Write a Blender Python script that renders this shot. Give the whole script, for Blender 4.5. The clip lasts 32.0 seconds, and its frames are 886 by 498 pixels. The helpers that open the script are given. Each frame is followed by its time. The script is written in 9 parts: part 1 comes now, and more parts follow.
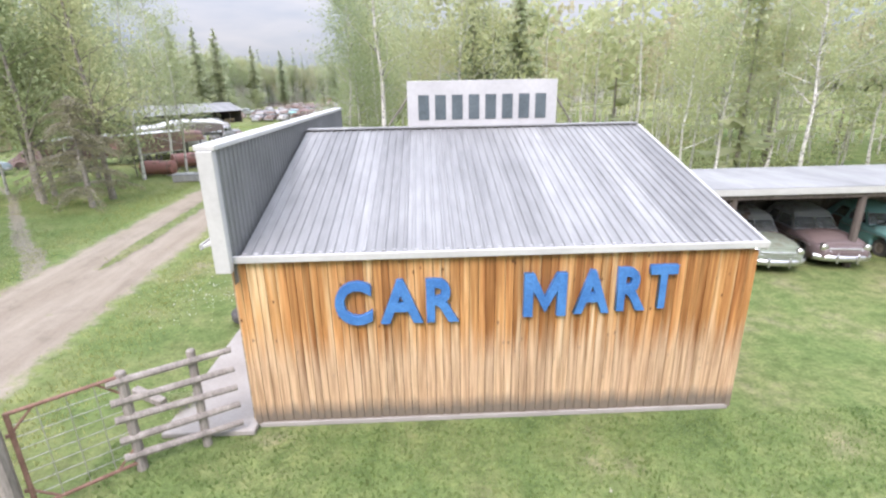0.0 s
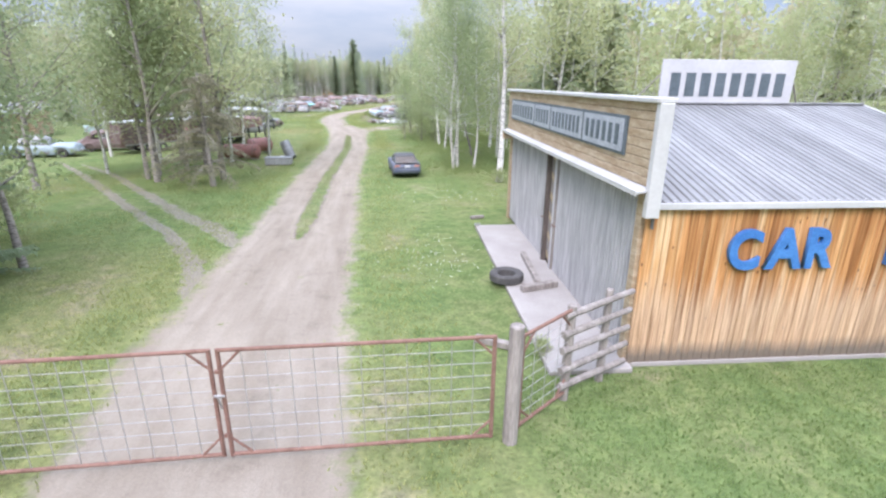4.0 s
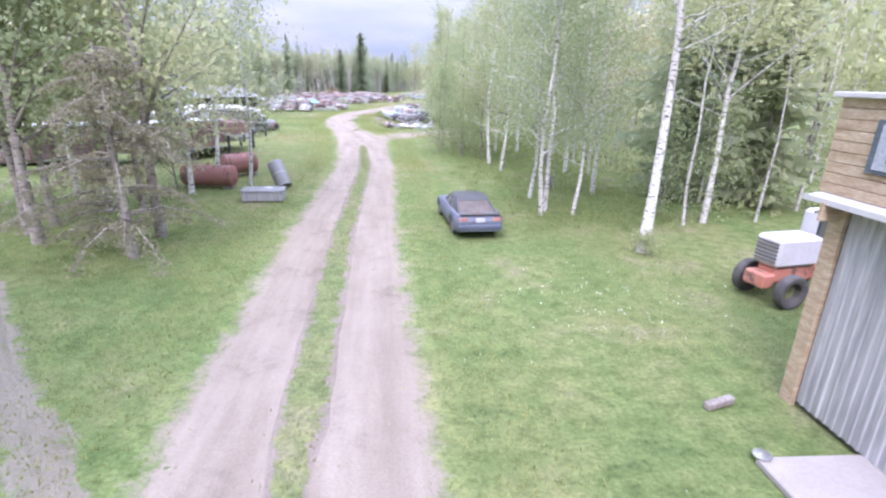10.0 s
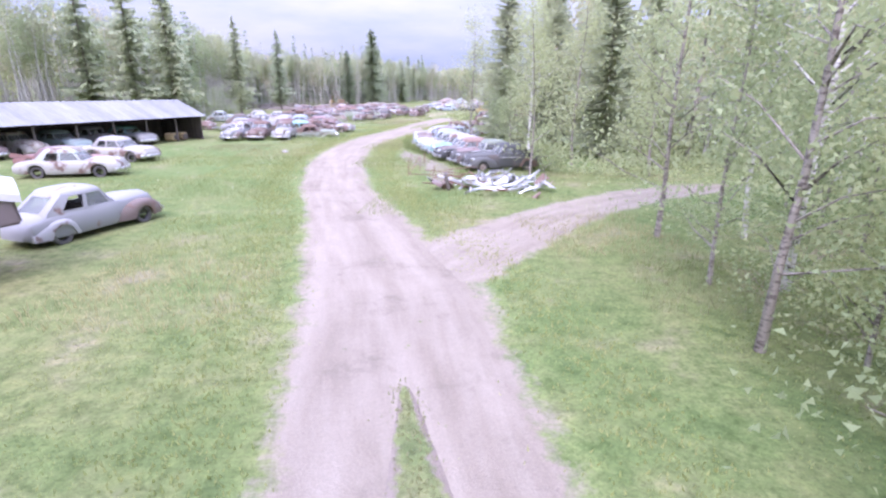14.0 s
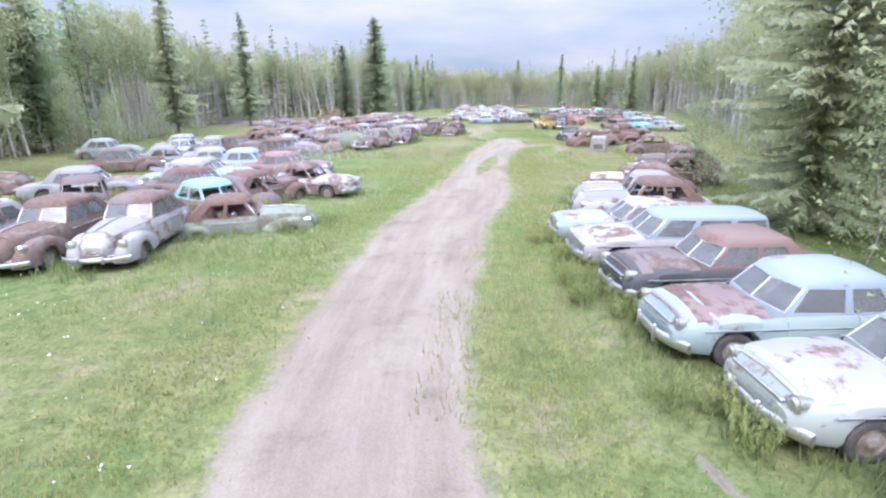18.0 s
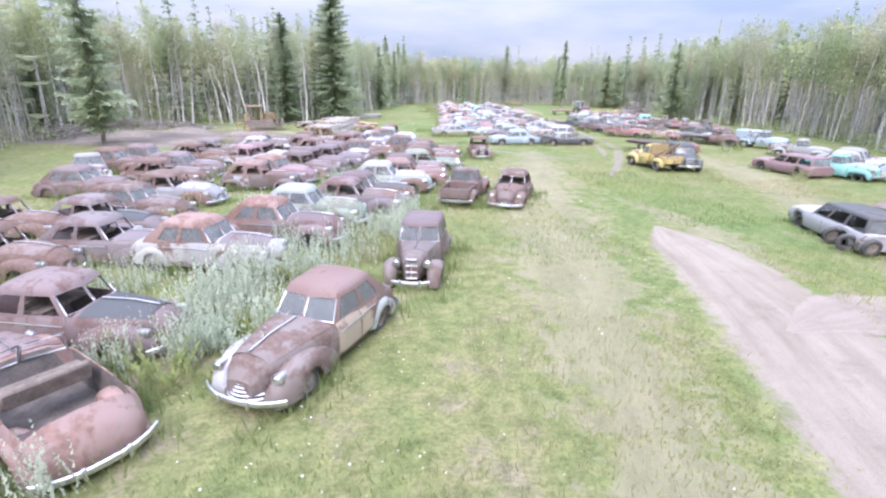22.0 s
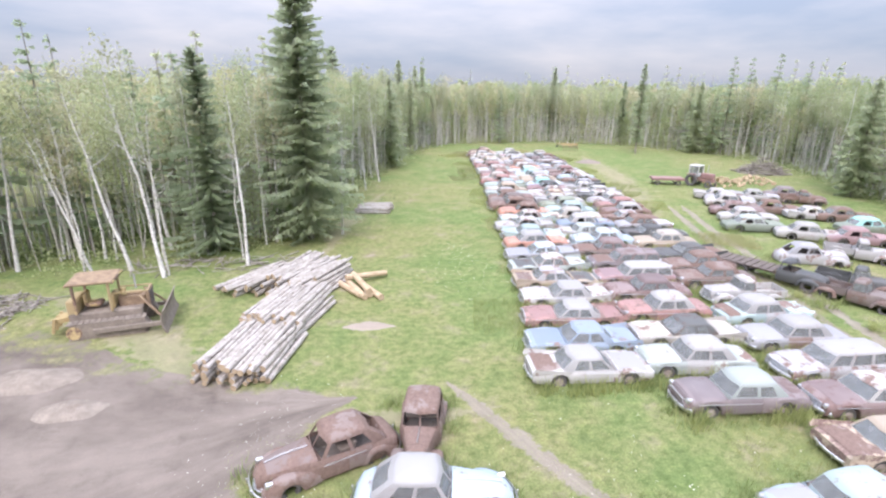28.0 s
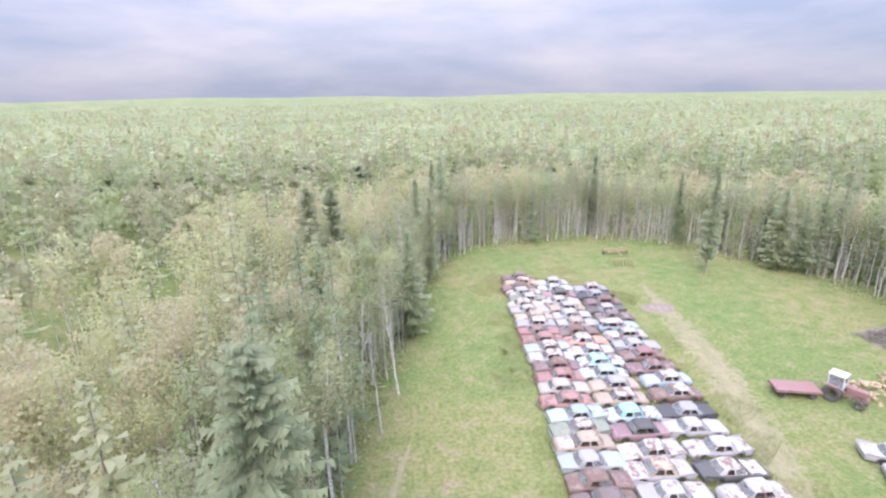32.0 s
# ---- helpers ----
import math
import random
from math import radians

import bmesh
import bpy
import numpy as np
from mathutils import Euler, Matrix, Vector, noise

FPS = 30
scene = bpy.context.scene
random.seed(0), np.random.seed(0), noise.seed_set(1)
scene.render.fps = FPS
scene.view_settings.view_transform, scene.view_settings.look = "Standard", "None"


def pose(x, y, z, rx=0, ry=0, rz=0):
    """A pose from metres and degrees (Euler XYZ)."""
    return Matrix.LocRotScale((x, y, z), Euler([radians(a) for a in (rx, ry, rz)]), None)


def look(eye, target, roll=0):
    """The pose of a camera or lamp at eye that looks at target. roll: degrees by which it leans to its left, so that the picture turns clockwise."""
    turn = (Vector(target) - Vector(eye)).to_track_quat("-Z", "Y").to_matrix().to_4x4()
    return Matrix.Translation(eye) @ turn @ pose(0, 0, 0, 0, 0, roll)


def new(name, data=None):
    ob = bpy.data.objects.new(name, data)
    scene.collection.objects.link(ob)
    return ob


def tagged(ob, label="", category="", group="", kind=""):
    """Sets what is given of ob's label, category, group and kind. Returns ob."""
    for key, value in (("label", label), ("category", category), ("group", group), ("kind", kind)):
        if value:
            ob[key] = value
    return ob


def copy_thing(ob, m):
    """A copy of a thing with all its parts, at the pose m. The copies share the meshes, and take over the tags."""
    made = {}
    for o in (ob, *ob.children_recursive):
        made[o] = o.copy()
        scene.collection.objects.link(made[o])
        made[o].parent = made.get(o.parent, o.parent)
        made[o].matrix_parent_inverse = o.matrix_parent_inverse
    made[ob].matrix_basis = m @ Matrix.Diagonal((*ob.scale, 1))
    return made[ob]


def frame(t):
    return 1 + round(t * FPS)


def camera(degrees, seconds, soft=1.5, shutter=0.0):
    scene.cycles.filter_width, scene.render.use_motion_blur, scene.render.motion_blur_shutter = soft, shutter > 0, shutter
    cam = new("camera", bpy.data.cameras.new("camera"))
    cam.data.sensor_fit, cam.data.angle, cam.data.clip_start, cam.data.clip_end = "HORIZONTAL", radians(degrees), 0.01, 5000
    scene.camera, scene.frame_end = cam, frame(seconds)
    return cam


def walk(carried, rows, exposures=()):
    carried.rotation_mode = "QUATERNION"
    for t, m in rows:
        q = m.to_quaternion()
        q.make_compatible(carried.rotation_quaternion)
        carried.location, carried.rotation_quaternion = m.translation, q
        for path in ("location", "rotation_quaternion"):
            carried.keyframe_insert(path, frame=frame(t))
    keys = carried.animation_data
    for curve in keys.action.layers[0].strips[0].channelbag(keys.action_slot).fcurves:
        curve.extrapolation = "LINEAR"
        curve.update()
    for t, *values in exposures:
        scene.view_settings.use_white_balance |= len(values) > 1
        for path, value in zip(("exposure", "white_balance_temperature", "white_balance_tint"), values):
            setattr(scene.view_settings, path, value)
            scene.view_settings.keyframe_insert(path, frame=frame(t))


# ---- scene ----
cam = camera(83.41, 32.0, 2.4)
PATH = [
    (0.0, (-0.183, -0.598, 6.289), (0.144, 8.886, 3.136), -1.06),
    (0.5, (-1.224, -1.065, 6.385), (-0.947, 8.405, 3.184), -0.96),
    (1.0, (-2.655, -1.215, 6.327), (-2.118, 8.250, 3.145), -0.29),
    (1.5, (-3.948, -1.414, 6.150), (-3.182, 8.070, 3.072), 0.30),
    (2.0, (-4.836, -1.662, 6.305), (-4.276, 7.803, 3.127), 0.17),
    (2.5, (-5.755, -1.552, 6.256), (-5.175, 7.916, 3.090), 0.40),
    (3.0, (-6.759, -1.494, 6.222), (-6.053, 7.962, 3.047), 0.43),
    (3.5, (-7.476, -1.376, 5.856), (-6.721, 8.084, 2.702), 0.49),
    (4.0, (-8.181, -1.190, 5.659), (-7.421, 8.264, 2.490), 0.47),
    (4.5, (-8.885, -1.031, 5.483), (-8.097, 8.412, 2.286), 0.35),
    (6.5, (-9.527, -3.412, 4.971), (-8.696, 6.042, 1.819), 0.54),
    (7.0, (-9.707, -4.223, 4.603), (-8.818, 5.225, 1.450), 0.88),
    (7.5, (-9.920, -3.995, 4.688), (-9.019, 5.446, 1.517), 0.89),
    (8.0, (-10.077, -2.259, 5.004), (-9.233, 7.175, 1.796), 0.85),
    (8.5, (-10.136, 0.300, 5.071), (-9.343, 9.732, 1.843), 1.59),
    (9.0, (-10.232, 3.880, 5.107), (-9.440, 13.328, 1.929), 0.96),
    (9.5, (-10.117, 7.171, 5.395), (-9.468, 16.632, 2.222), -0.75),
    (10.0, (-10.660, 12.585, 5.405), (-9.889, 22.031, 2.216), 1.78),
    (10.5, (-11.266, 17.472, 5.512), (-10.506, 26.924, 2.336), 2.01),
    (11.0, (-12.007, 22.910, 5.365), (-11.268, 32.384, 2.249), 1.97),
    (11.5, (-12.295, 27.127, 5.615), (-11.573, 36.621, 2.559), 2.51),
    (12.0, (-12.186, 30.662, 5.496), (-11.603, 40.183, 2.495), 1.74),
    (12.5, (-12.089, 34.407, 5.133), (-11.559, 43.922, 2.102), 0.27),
    (13.0, (-12.53, 38.946, 4.963), (-11.957, 48.474, 1.983), 0.96),
    (13.5, (-13.324, 43.552, 4.837), (-12.756, 53.071, 1.826), 0.9),
    (15.5, (-16.103, 64.703, 5.024), (-15.691, 74.197, 1.912), -0.66),
    (16.0, (-16.776, 69.374, 4.977), (-16.361, 78.886, 1.919), -0.7),
    (16.5, (-17.195, 73.296, 4.942), (-16.795, 82.824, 1.932), -0.83),
    (17.0, (-17.831, 77.384, 4.865), (-17.381, 86.92, 1.89), -0.76),
    (17.5, (-18.216, 80.952, 4.786), (-17.757, 90.496, 1.835), -0.6),
    (18.0, (-18.586, 85.278, 4.512), (-18.049, 94.82, 1.571), -0.47),
    (18.5, (-18.953, 90.083, 4.292), (-18.191, 99.598, 1.313), -0.19),
    (19.0, (-19.522, 95.612, 4.027), (-18.392, 105.074, 0.994), 0.1),
    (19.5, (-19.838, 100.728, 3.687), (-18.612, 110.166, 0.615), 0.42),
    (20.0, (-20.124, 106.48, 3.784), (-18.889, 115.904, 0.678), 0.57),
    (20.5, (-20.639, 111.456, 4.277), (-19.417, 120.878, 1.159), 0.52),
    (21.0, (-21.363, 115.552, 5.043), (-20.051, 124.946, 1.876), 0.91),
    (21.5, (-21.152, 118.768, 5.272), (-19.878, 128.168, 2.109), 0.88),
    (22.0, (-20.853, 121.43, 5.701), (-19.527, 130.834, 2.569), 0.79),
    (22.5, (-20.672, 122.953, 6.177), (-19.364, 132.37, 3.077), 0.35),
    (23.0, (-20.32, 125.63, 6.566), (-19.055, 135.054, 3.468), 0.06),
    (23.5, (-20.161, 128.59, 6.936), (-18.899, 138.01, 3.825), 0.12),
    (24.0, (-20.095, 131.913, 7.426), (-18.87, 141.334, 4.303), 0.33),
    (24.5, (-20.094, 135.267, 8.269), (-18.906, 144.685, 5.122), 0.72),
    (25.0, (-20.082, 138.643, 8.987), (-18.912, 148.058, 5.827), 1.12),
    (25.5, (-20.069, 142.214, 9.491), (-18.936, 151.636, 6.337), 1.23),
    (27.5, (-19.934, 157.725, 11.261), (-18.861, 167.203, 8.261), 0.27),
    (28.0, (-20.054, 161.791, 12.445), (-18.939, 171.249, 9.395), 0.41),
    (28.5, (-20.034, 165.579, 14.008), (-18.97, 175.035, 10.933), 0.44),
    (29.0, (-20.127, 169.386, 16.208), (-18.978, 178.82, 13.097), 0.28),
    (29.5, (-20.5, 172.151, 18.274), (-19.3, 181.588, 15.191), 0.22),
    (30.0, (-20.418, 174.931, 20.453), (-19.285, 184.388, 17.406), 0.0),
    (30.5, (-20.608, 177.451, 22.543), (-19.514, 186.927, 19.542), -0.22),
    (31.0, (-20.593, 180.377, 25.224), (-19.563, 189.865, 22.238), -0.64),
    (31.5, (-20.655, 183.606, 27.514), (-19.65, 193.1, 24.537), -0.97),
    (32.0, (-20.973, 187.328, 29.788), (-19.938, 196.818, 26.81), -0.78),
]
walk(cam, [(t, look(eye, target, roll)) for t, eye, target, roll in PATH], [(0.0, 1.09, 6680, 22), (4.0, 1.10, 6200, 23), (7.5, 1.15, 5850, 32), (9.0, 1.23, 6020, 29), (11.0, 1.35, 5770, 41), (13.0, 1.33, 5790, 41), (16.0, 1.16, 5740, 44), (18.0, 1.12, 5970, 26), (20.0, 1.17, 6140, 25), (22.0, 1.21, 6020, 28), (25.0, 1.24, 6250, 23), (28.0, 1.12, 6520, 24), (29.0, 1.05, 6520, 25), (30.5, 1.09, 6420, 29), (32.0, 1.10, 6370, 31)])

# ---- light: bright overcast sky with a weak, wide sun ----
world = bpy.data.worlds.new("overcast")
scene.world = world
world.use_nodes = True
wn, wl = world.node_tree.nodes, world.node_tree.links
bg = wn["Background"]
sky = wn.new("ShaderNodeTexSky")
sky.sky_type, sky.sun_disc, sky.sun_elevation, sky.sun_rotation = "NISHITA", False, radians(48), radians(200)
wtc, wmap, wno, wramp, wmix = (wn.new("ShaderNode" + k) for k in ("TexCoord", "Mapping", "TexNoise", "ValToRGB", "Mix"))
wmap.inputs["Scale"].default_value = (1.0, 1.0, 4.5)
wno.inputs["Scale"].default_value, wno.inputs["Detail"].default_value, wno.inputs["Roughness"].default_value = 2.2, 6, 0.55
wramp.color_ramp.elements[0].position, wramp.color_ramp.elements[0].color = 0.36, (2.5, 3.2, 3.95, 1)
wramp.color_ramp.elements[1].position, wramp.color_ramp.elements[1].color = 0.68, (4.6, 4.86, 5.02, 1)
wmix.data_type = "RGBA"
wmix.inputs["Factor"].default_value = 0.9
wl.new(wtc.outputs["Generated"], wmap.inputs["Vector"])
wl.new(wmap.outputs["Vector"], wno.inputs["Vector"])
wl.new(wno.outputs["Fac"], wramp.inputs["Fac"])
wl.new(sky.outputs["Color"], wmix.inputs["A"])
wl.new(wramp.outputs["Color"], wmix.inputs["B"])
# an overcast sky brightens steadily from the horizon to the zenith
wsep, wmax, wmad, wgl = (wn.new("ShaderNode" + k) for k in ("SeparateXYZ", "Math", "Math", "Mix"))
wl.new(wtc.outputs["Generated"], wsep.inputs[0])
wmax.operation, wmax.inputs[1].default_value = "MAXIMUM", 0.0
wl.new(wsep.outputs["Z"], wmax.inputs[0])
wmad.operation, wmad.inputs[1].default_value, wmad.inputs[2].default_value = "MULTIPLY_ADD", 1.05, 0.69
wl.new(wmax.outputs[0], wmad.inputs[0])
wsq, wsum = wn.new("ShaderNodeMath"), wn.new("ShaderNodeMath")
wsq.operation, wsum.operation, wsum.inputs[1].default_value = "MULTIPLY", "MULTIPLY_ADD", 3.3
wl.new(wmax.outputs[0], wsq.inputs[0])
wl.new(wmax.outputs[0], wsq.inputs[1])
wl.new(wsq.outputs[0], wsum.inputs[0])
wl.new(wmad.outputs[0], wsum.inputs[2])
wgl.data_type, wgl.blend_type = "RGBA", "MULTIPLY"
wgl.inputs["Factor"].default_value = 1.0
wl.new(wmix.outputs["Result"], wgl.inputs["A"])
wl.new(wsum.outputs[0], wgl.inputs["B"])
wl.new(wgl.outputs["Result"], bg.inputs["Color"])
bg.inputs["Strength"].default_value = 0.1
sun = new("sun", bpy.data.lights.new("sun", "SUN"))
sun.data.energy, sun.data.angle, sun.data.color = 1.5, radians(24), (1.0, 0.96, 0.9)
sun.matrix_world = pose(0, 0, 60, 42, 0, -20)

# ---- materials ----
def shader(name, rough=0.8, metal=0.0):
    m = bpy.data.materials.new(name)
    m.use_nodes = True
    b = m.node_tree.nodes["Principled BSDF"]
    b.inputs["Roughness"].default_value, b.inputs["Metallic"].default_value = rough, metal
    b.inputs["Specular IOR Level"].default_value = 0.5 if rough < 0.7 else 0.12
    return m, m.node_tree.nodes, m.node_tree.links, b


def coords(n, l, scale=(1, 1, 1), world_space=False, shift=True):
    """Texture space in metres; each object is moved by its own random amount."""
    if world_space:
        src = n.new("ShaderNodeNewGeometry").outputs["Position"]
    else:
        src = n.new("ShaderNodeTexCoord").outputs["Object"]
    mp = n.new("ShaderNodeMapping")
    mp.inputs["Scale"].default_value = scale
    l.new(src, mp.inputs["Vector"])
    if not shift:
        return mp.outputs["Vector"]
    info, mul, add = n.new("ShaderNodeObjectInfo"), n.new("ShaderNodeMath"), n.new("ShaderNodeVectorMath")
    mul.operation, mul.inputs[1].default_value = "MULTIPLY", 37.0
    l.new(info.outputs["Random"], mul.inputs[0])
    l.new(mp.outputs["Vector"], add.inputs[0])
    l.new(mul.outputs[0], add.inputs[1])
    return add.outputs["Vector"]


def noise_of(n, l, vec, scale, detail=4.0, rough=0.6):
    t = n.new("ShaderNodeTexNoise")
    t.inputs["Scale"].default_value, t.inputs["Detail"].default_value, t.inputs["Roughness"].default_value = scale, detail, rough
    l.new(vec, t.inputs["Vector"])
    return t.outputs["Fac"]


def ramp_of(n, l, fac, stops):
    r = n.new("ShaderNodeValToRGB")
    e = r.color_ramp.elements
    while len(e) < len(stops):
        e.new(0.5)
    for k, (p, c) in zip(e, stops):
        k.position, k.color = p, (*c, 1)
    l.new(fac, r.inputs["Fac"])
    return r.outputs["Color"]


def mix_of(n, l, fac, a, b, kind="MIX"):
    x = n.new("ShaderNodeMix")
    x.data_type, x.blend_type = "RGBA", kind
    for key, v in (("Factor", fac), ("A", a), ("B", b)):
        if isinstance(v, (int, float)):
            x.inputs[key].default_value = v
        elif isinstance(v, tuple):
            x.inputs[key].default_value = (*v, 1)
        else:
            l.new(v, x.inputs[key])
    return x.outputs["Result"]


def bump_to(n, l, b, fac, strength, dist=0.02):
    k = n.new("ShaderNodeBump")
    k.inputs["Strength"].default_value, k.inputs["Distance"].default_value = strength, dist
    l.new(fac, k.inputs["Height"])
    l.new(k.outputs["Normal"], b.inputs["Normal"])


def varied(name, c1, c2, scale=3.0, rough=0.8, metal=0.0, bump=0.3, stretch=(1, 1, 1), fine=12.0, ws=False, dist=0.02, grit=1.0, each=0.0):
    m, n, l, b = shader(name, rough, metal)
    v = coords(n, l, stretch, ws, not ws)
    big, small = noise_of(n, l, v, scale), noise_of(n, l, v, scale * fine, 3)
    col = ramp_of(n, l, big, [(0.3, c1), (0.7, c2)])
    dark = ramp_of(n, l, small, [(0.3, (1 - 0.28 * grit,) * 3), (0.65, (1 + 0.1 * grit,) * 3)])
    col = mix_of(n, l, 1.0, col, dark, "MULTIPLY")
    if each:
        own = n.new("ShaderNodeObjectInfo").outputs["Random"]
        col = mix_of(n, l, 1.0, col, ramp_of(n, l, own, [(0, (1 - each,) * 3), (1, (1 + each,) * 3)]), "MULTIPLY")
    l.new(col, b.inputs["Base Color"])
    bump_to(n, l, b, small, bump, dist)
    return m


def paint(name, colour, rust=0.5, rough=0.5, under=(0.165, 0.11, 0.09)):
    """Old car paint: chalky colour, worn through to rust where the noise is high."""
    m, n, l, b = shader(name, rough)
    b.inputs["Specular IOR Level"].default_value = 0.3
    v = coords(n, l)
    wear, fleck, chalk = noise_of(n, l, v, 1.3, 7, 0.7), noise_of(n, l, v, 9, 4), noise_of(n, l, v, 0.7, 2)
    each = n.new("ShaderNodeObjectInfo").outputs["Random"]
    lift = 0.12 if max(colour) > 0.12 else 0.035
    faded = tuple(min(1, c * 0.72 + lift) for c in colour)
    base = mix_of(n, l, 1.0, mix_of(n, l, chalk, colour, faded), ramp_of(n, l, each, [(0, (0.8, 0.8, 0.82)), (1, (1.18, 1.16, 1.14))]), "MULTIPLY")
    low, high = (0.78, 1.25) if max(colour) < 0.28 else (0.6, 1.6)
    rusty = ramp_of(n, l, fleck, [(0.3, tuple(c * low for c in under)), (0.7, tuple(c * high for c in under))])
    more = n.new("ShaderNodeMath")
    more.operation, more.inputs[1].default_value = "MULTIPLY_ADD", 0.16
    l.new(each, more.inputs[0])
    l.new(wear, more.inputs[2])
    mask = ramp_of(n, l, more.outputs[0], [(0.76 - 0.36 * rust, (0, 0, 0)), (0.83 - 0.36 * rust, (1, 1, 1))])
    l.new(mix_of(n, l, mask, base, rusty), b.inputs["Base Color"])
    rr = ramp_of(n, l, mask, [(0, (rough,) * 3), (1, (0.9,) * 3)])
    l.new(rr, b.inputs["Roughness"])
    bump_to(n, l, b, fleck, 0.15, 0.01)
    return m


def leafy(name, c1, c2, thin=0.35):
    m, n, l, b = shader(name, 0.75)
    info = n.new("ShaderNodeObjectInfo")
    geo = n.new("ShaderNodeNewGeometry")
    col = ramp_of(n, l, geo.outputs["Random Per Island"], [(0.0, c1), (1.0, c2)])
    tint = ramp_of(n, l, info.outputs["Random"], [(0.0, (0.8, 0.86, 0.8)), (1.0, (1.2, 1.12, 1.05))])
    col = mix_of(n, l, 1.0, col, tint, "MULTIPLY")
    l.new(col, b.inputs["Base Color"])
    tr, mx, out = n.new("ShaderNodeBsdfTranslucent"), n.new("ShaderNodeMixShader"), n["Material Output"]
    l.new(col, tr.inputs["Color"])
    mx.inputs[0].default_value = thin
    l.new(b.outputs[0], mx.inputs[1])
    l.new(tr.outputs[0], mx.inputs[2])
    l.new(mx.outputs[0], out.inputs["Surface"])
    return m


def meadow_colour(n, l):
    """Short grass: fresh green, yellowed drifts, thin brown spots, at several scales."""
    v = coords(n, l, (1, 1, 1), True, False)
    big, mid, fine = noise_of(n, l, v, 0.06, 5, 0.6), noise_of(n, l, v, 0.5, 6, 0.68), noise_of(n, l, v, 11, 5, 0.75)
    lush = ramp_of(n, l, mid, [(0.28, (0.098, 0.146, 0.055)), (0.44, (0.136, 0.19, 0.068)), (0.58, (0.174, 0.21, 0.085)), (0.70, (0.24, 0.232, 0.135))])
    dry = ramp_of(n, l, mid, [(0.28, (0.13, 0.162, 0.068)), (0.42, (0.176, 0.2, 0.08)), (0.55, (0.216, 0.216, 0.1)), (0.66, (0.256, 0.222, 0.15)), (0.75, (0.29, 0.245, 0.195))])
    # the driven middle of the meadow is the driest
    sy, part_y, north = n.new("ShaderNodeSeparateXYZ"), n.new("ShaderNodeMath"), n.new("ShaderNodeMath")
    l.new(v, sy.inputs[0])
    part_y.operation, part_y.inputs[1].default_value = "MULTIPLY", 1 / 300
    l.new(sy.outputs["Y"], part_y.inputs[0])
    worn = ramp_of(n, l, part_y.outputs[0], [(0.0, (0.0,) * 3), (0.3, (0.03,) * 3), (0.37, (0.05,) * 3), (0.41, (0.15,) * 3), (0.55, (0.12,) * 3), (0.66, (0.055,) * 3), (1.0, (0.055,) * 3)])
    l.new(worn, north.inputs[0])
    l.new(big, north.inputs[1])
    col = mix_of(n, l, ramp_of(n, l, north.outputs[0], [(0.46, (0, 0, 0)), (0.66, (1, 1, 1))]), lush, dry)
    tuft = ramp_of(n, l, noise_of(n, l, v, 2.6, 4, 0.6), [(0.34, (0.7, 0.75, 0.68)), (0.5, (1, 1, 1)), (0.64, (1.2, 1.16, 1.14))])
    shade = ramp_of(n, l, fine, [(0.3, (0.52, 0.56, 0.5)), (0.52, (1, 1, 1)), (0.72, (1.34, 1.32, 1.26))])
    col = mix_of(n, l, 1.0, mix_of(n, l, 1.0, col, tuft, "MULTIPLY"), shade, "MULTIPLY")
    return col, fine, v


def grass_ground():
    m, n, l, b = shader("meadow", 0.95)
    col, fine, v = meadow_colour(n, l)
    l.new(col, b.inputs["Base Color"])
    bump_to(n, l, b, fine, 0.7, 0.08)
    return m


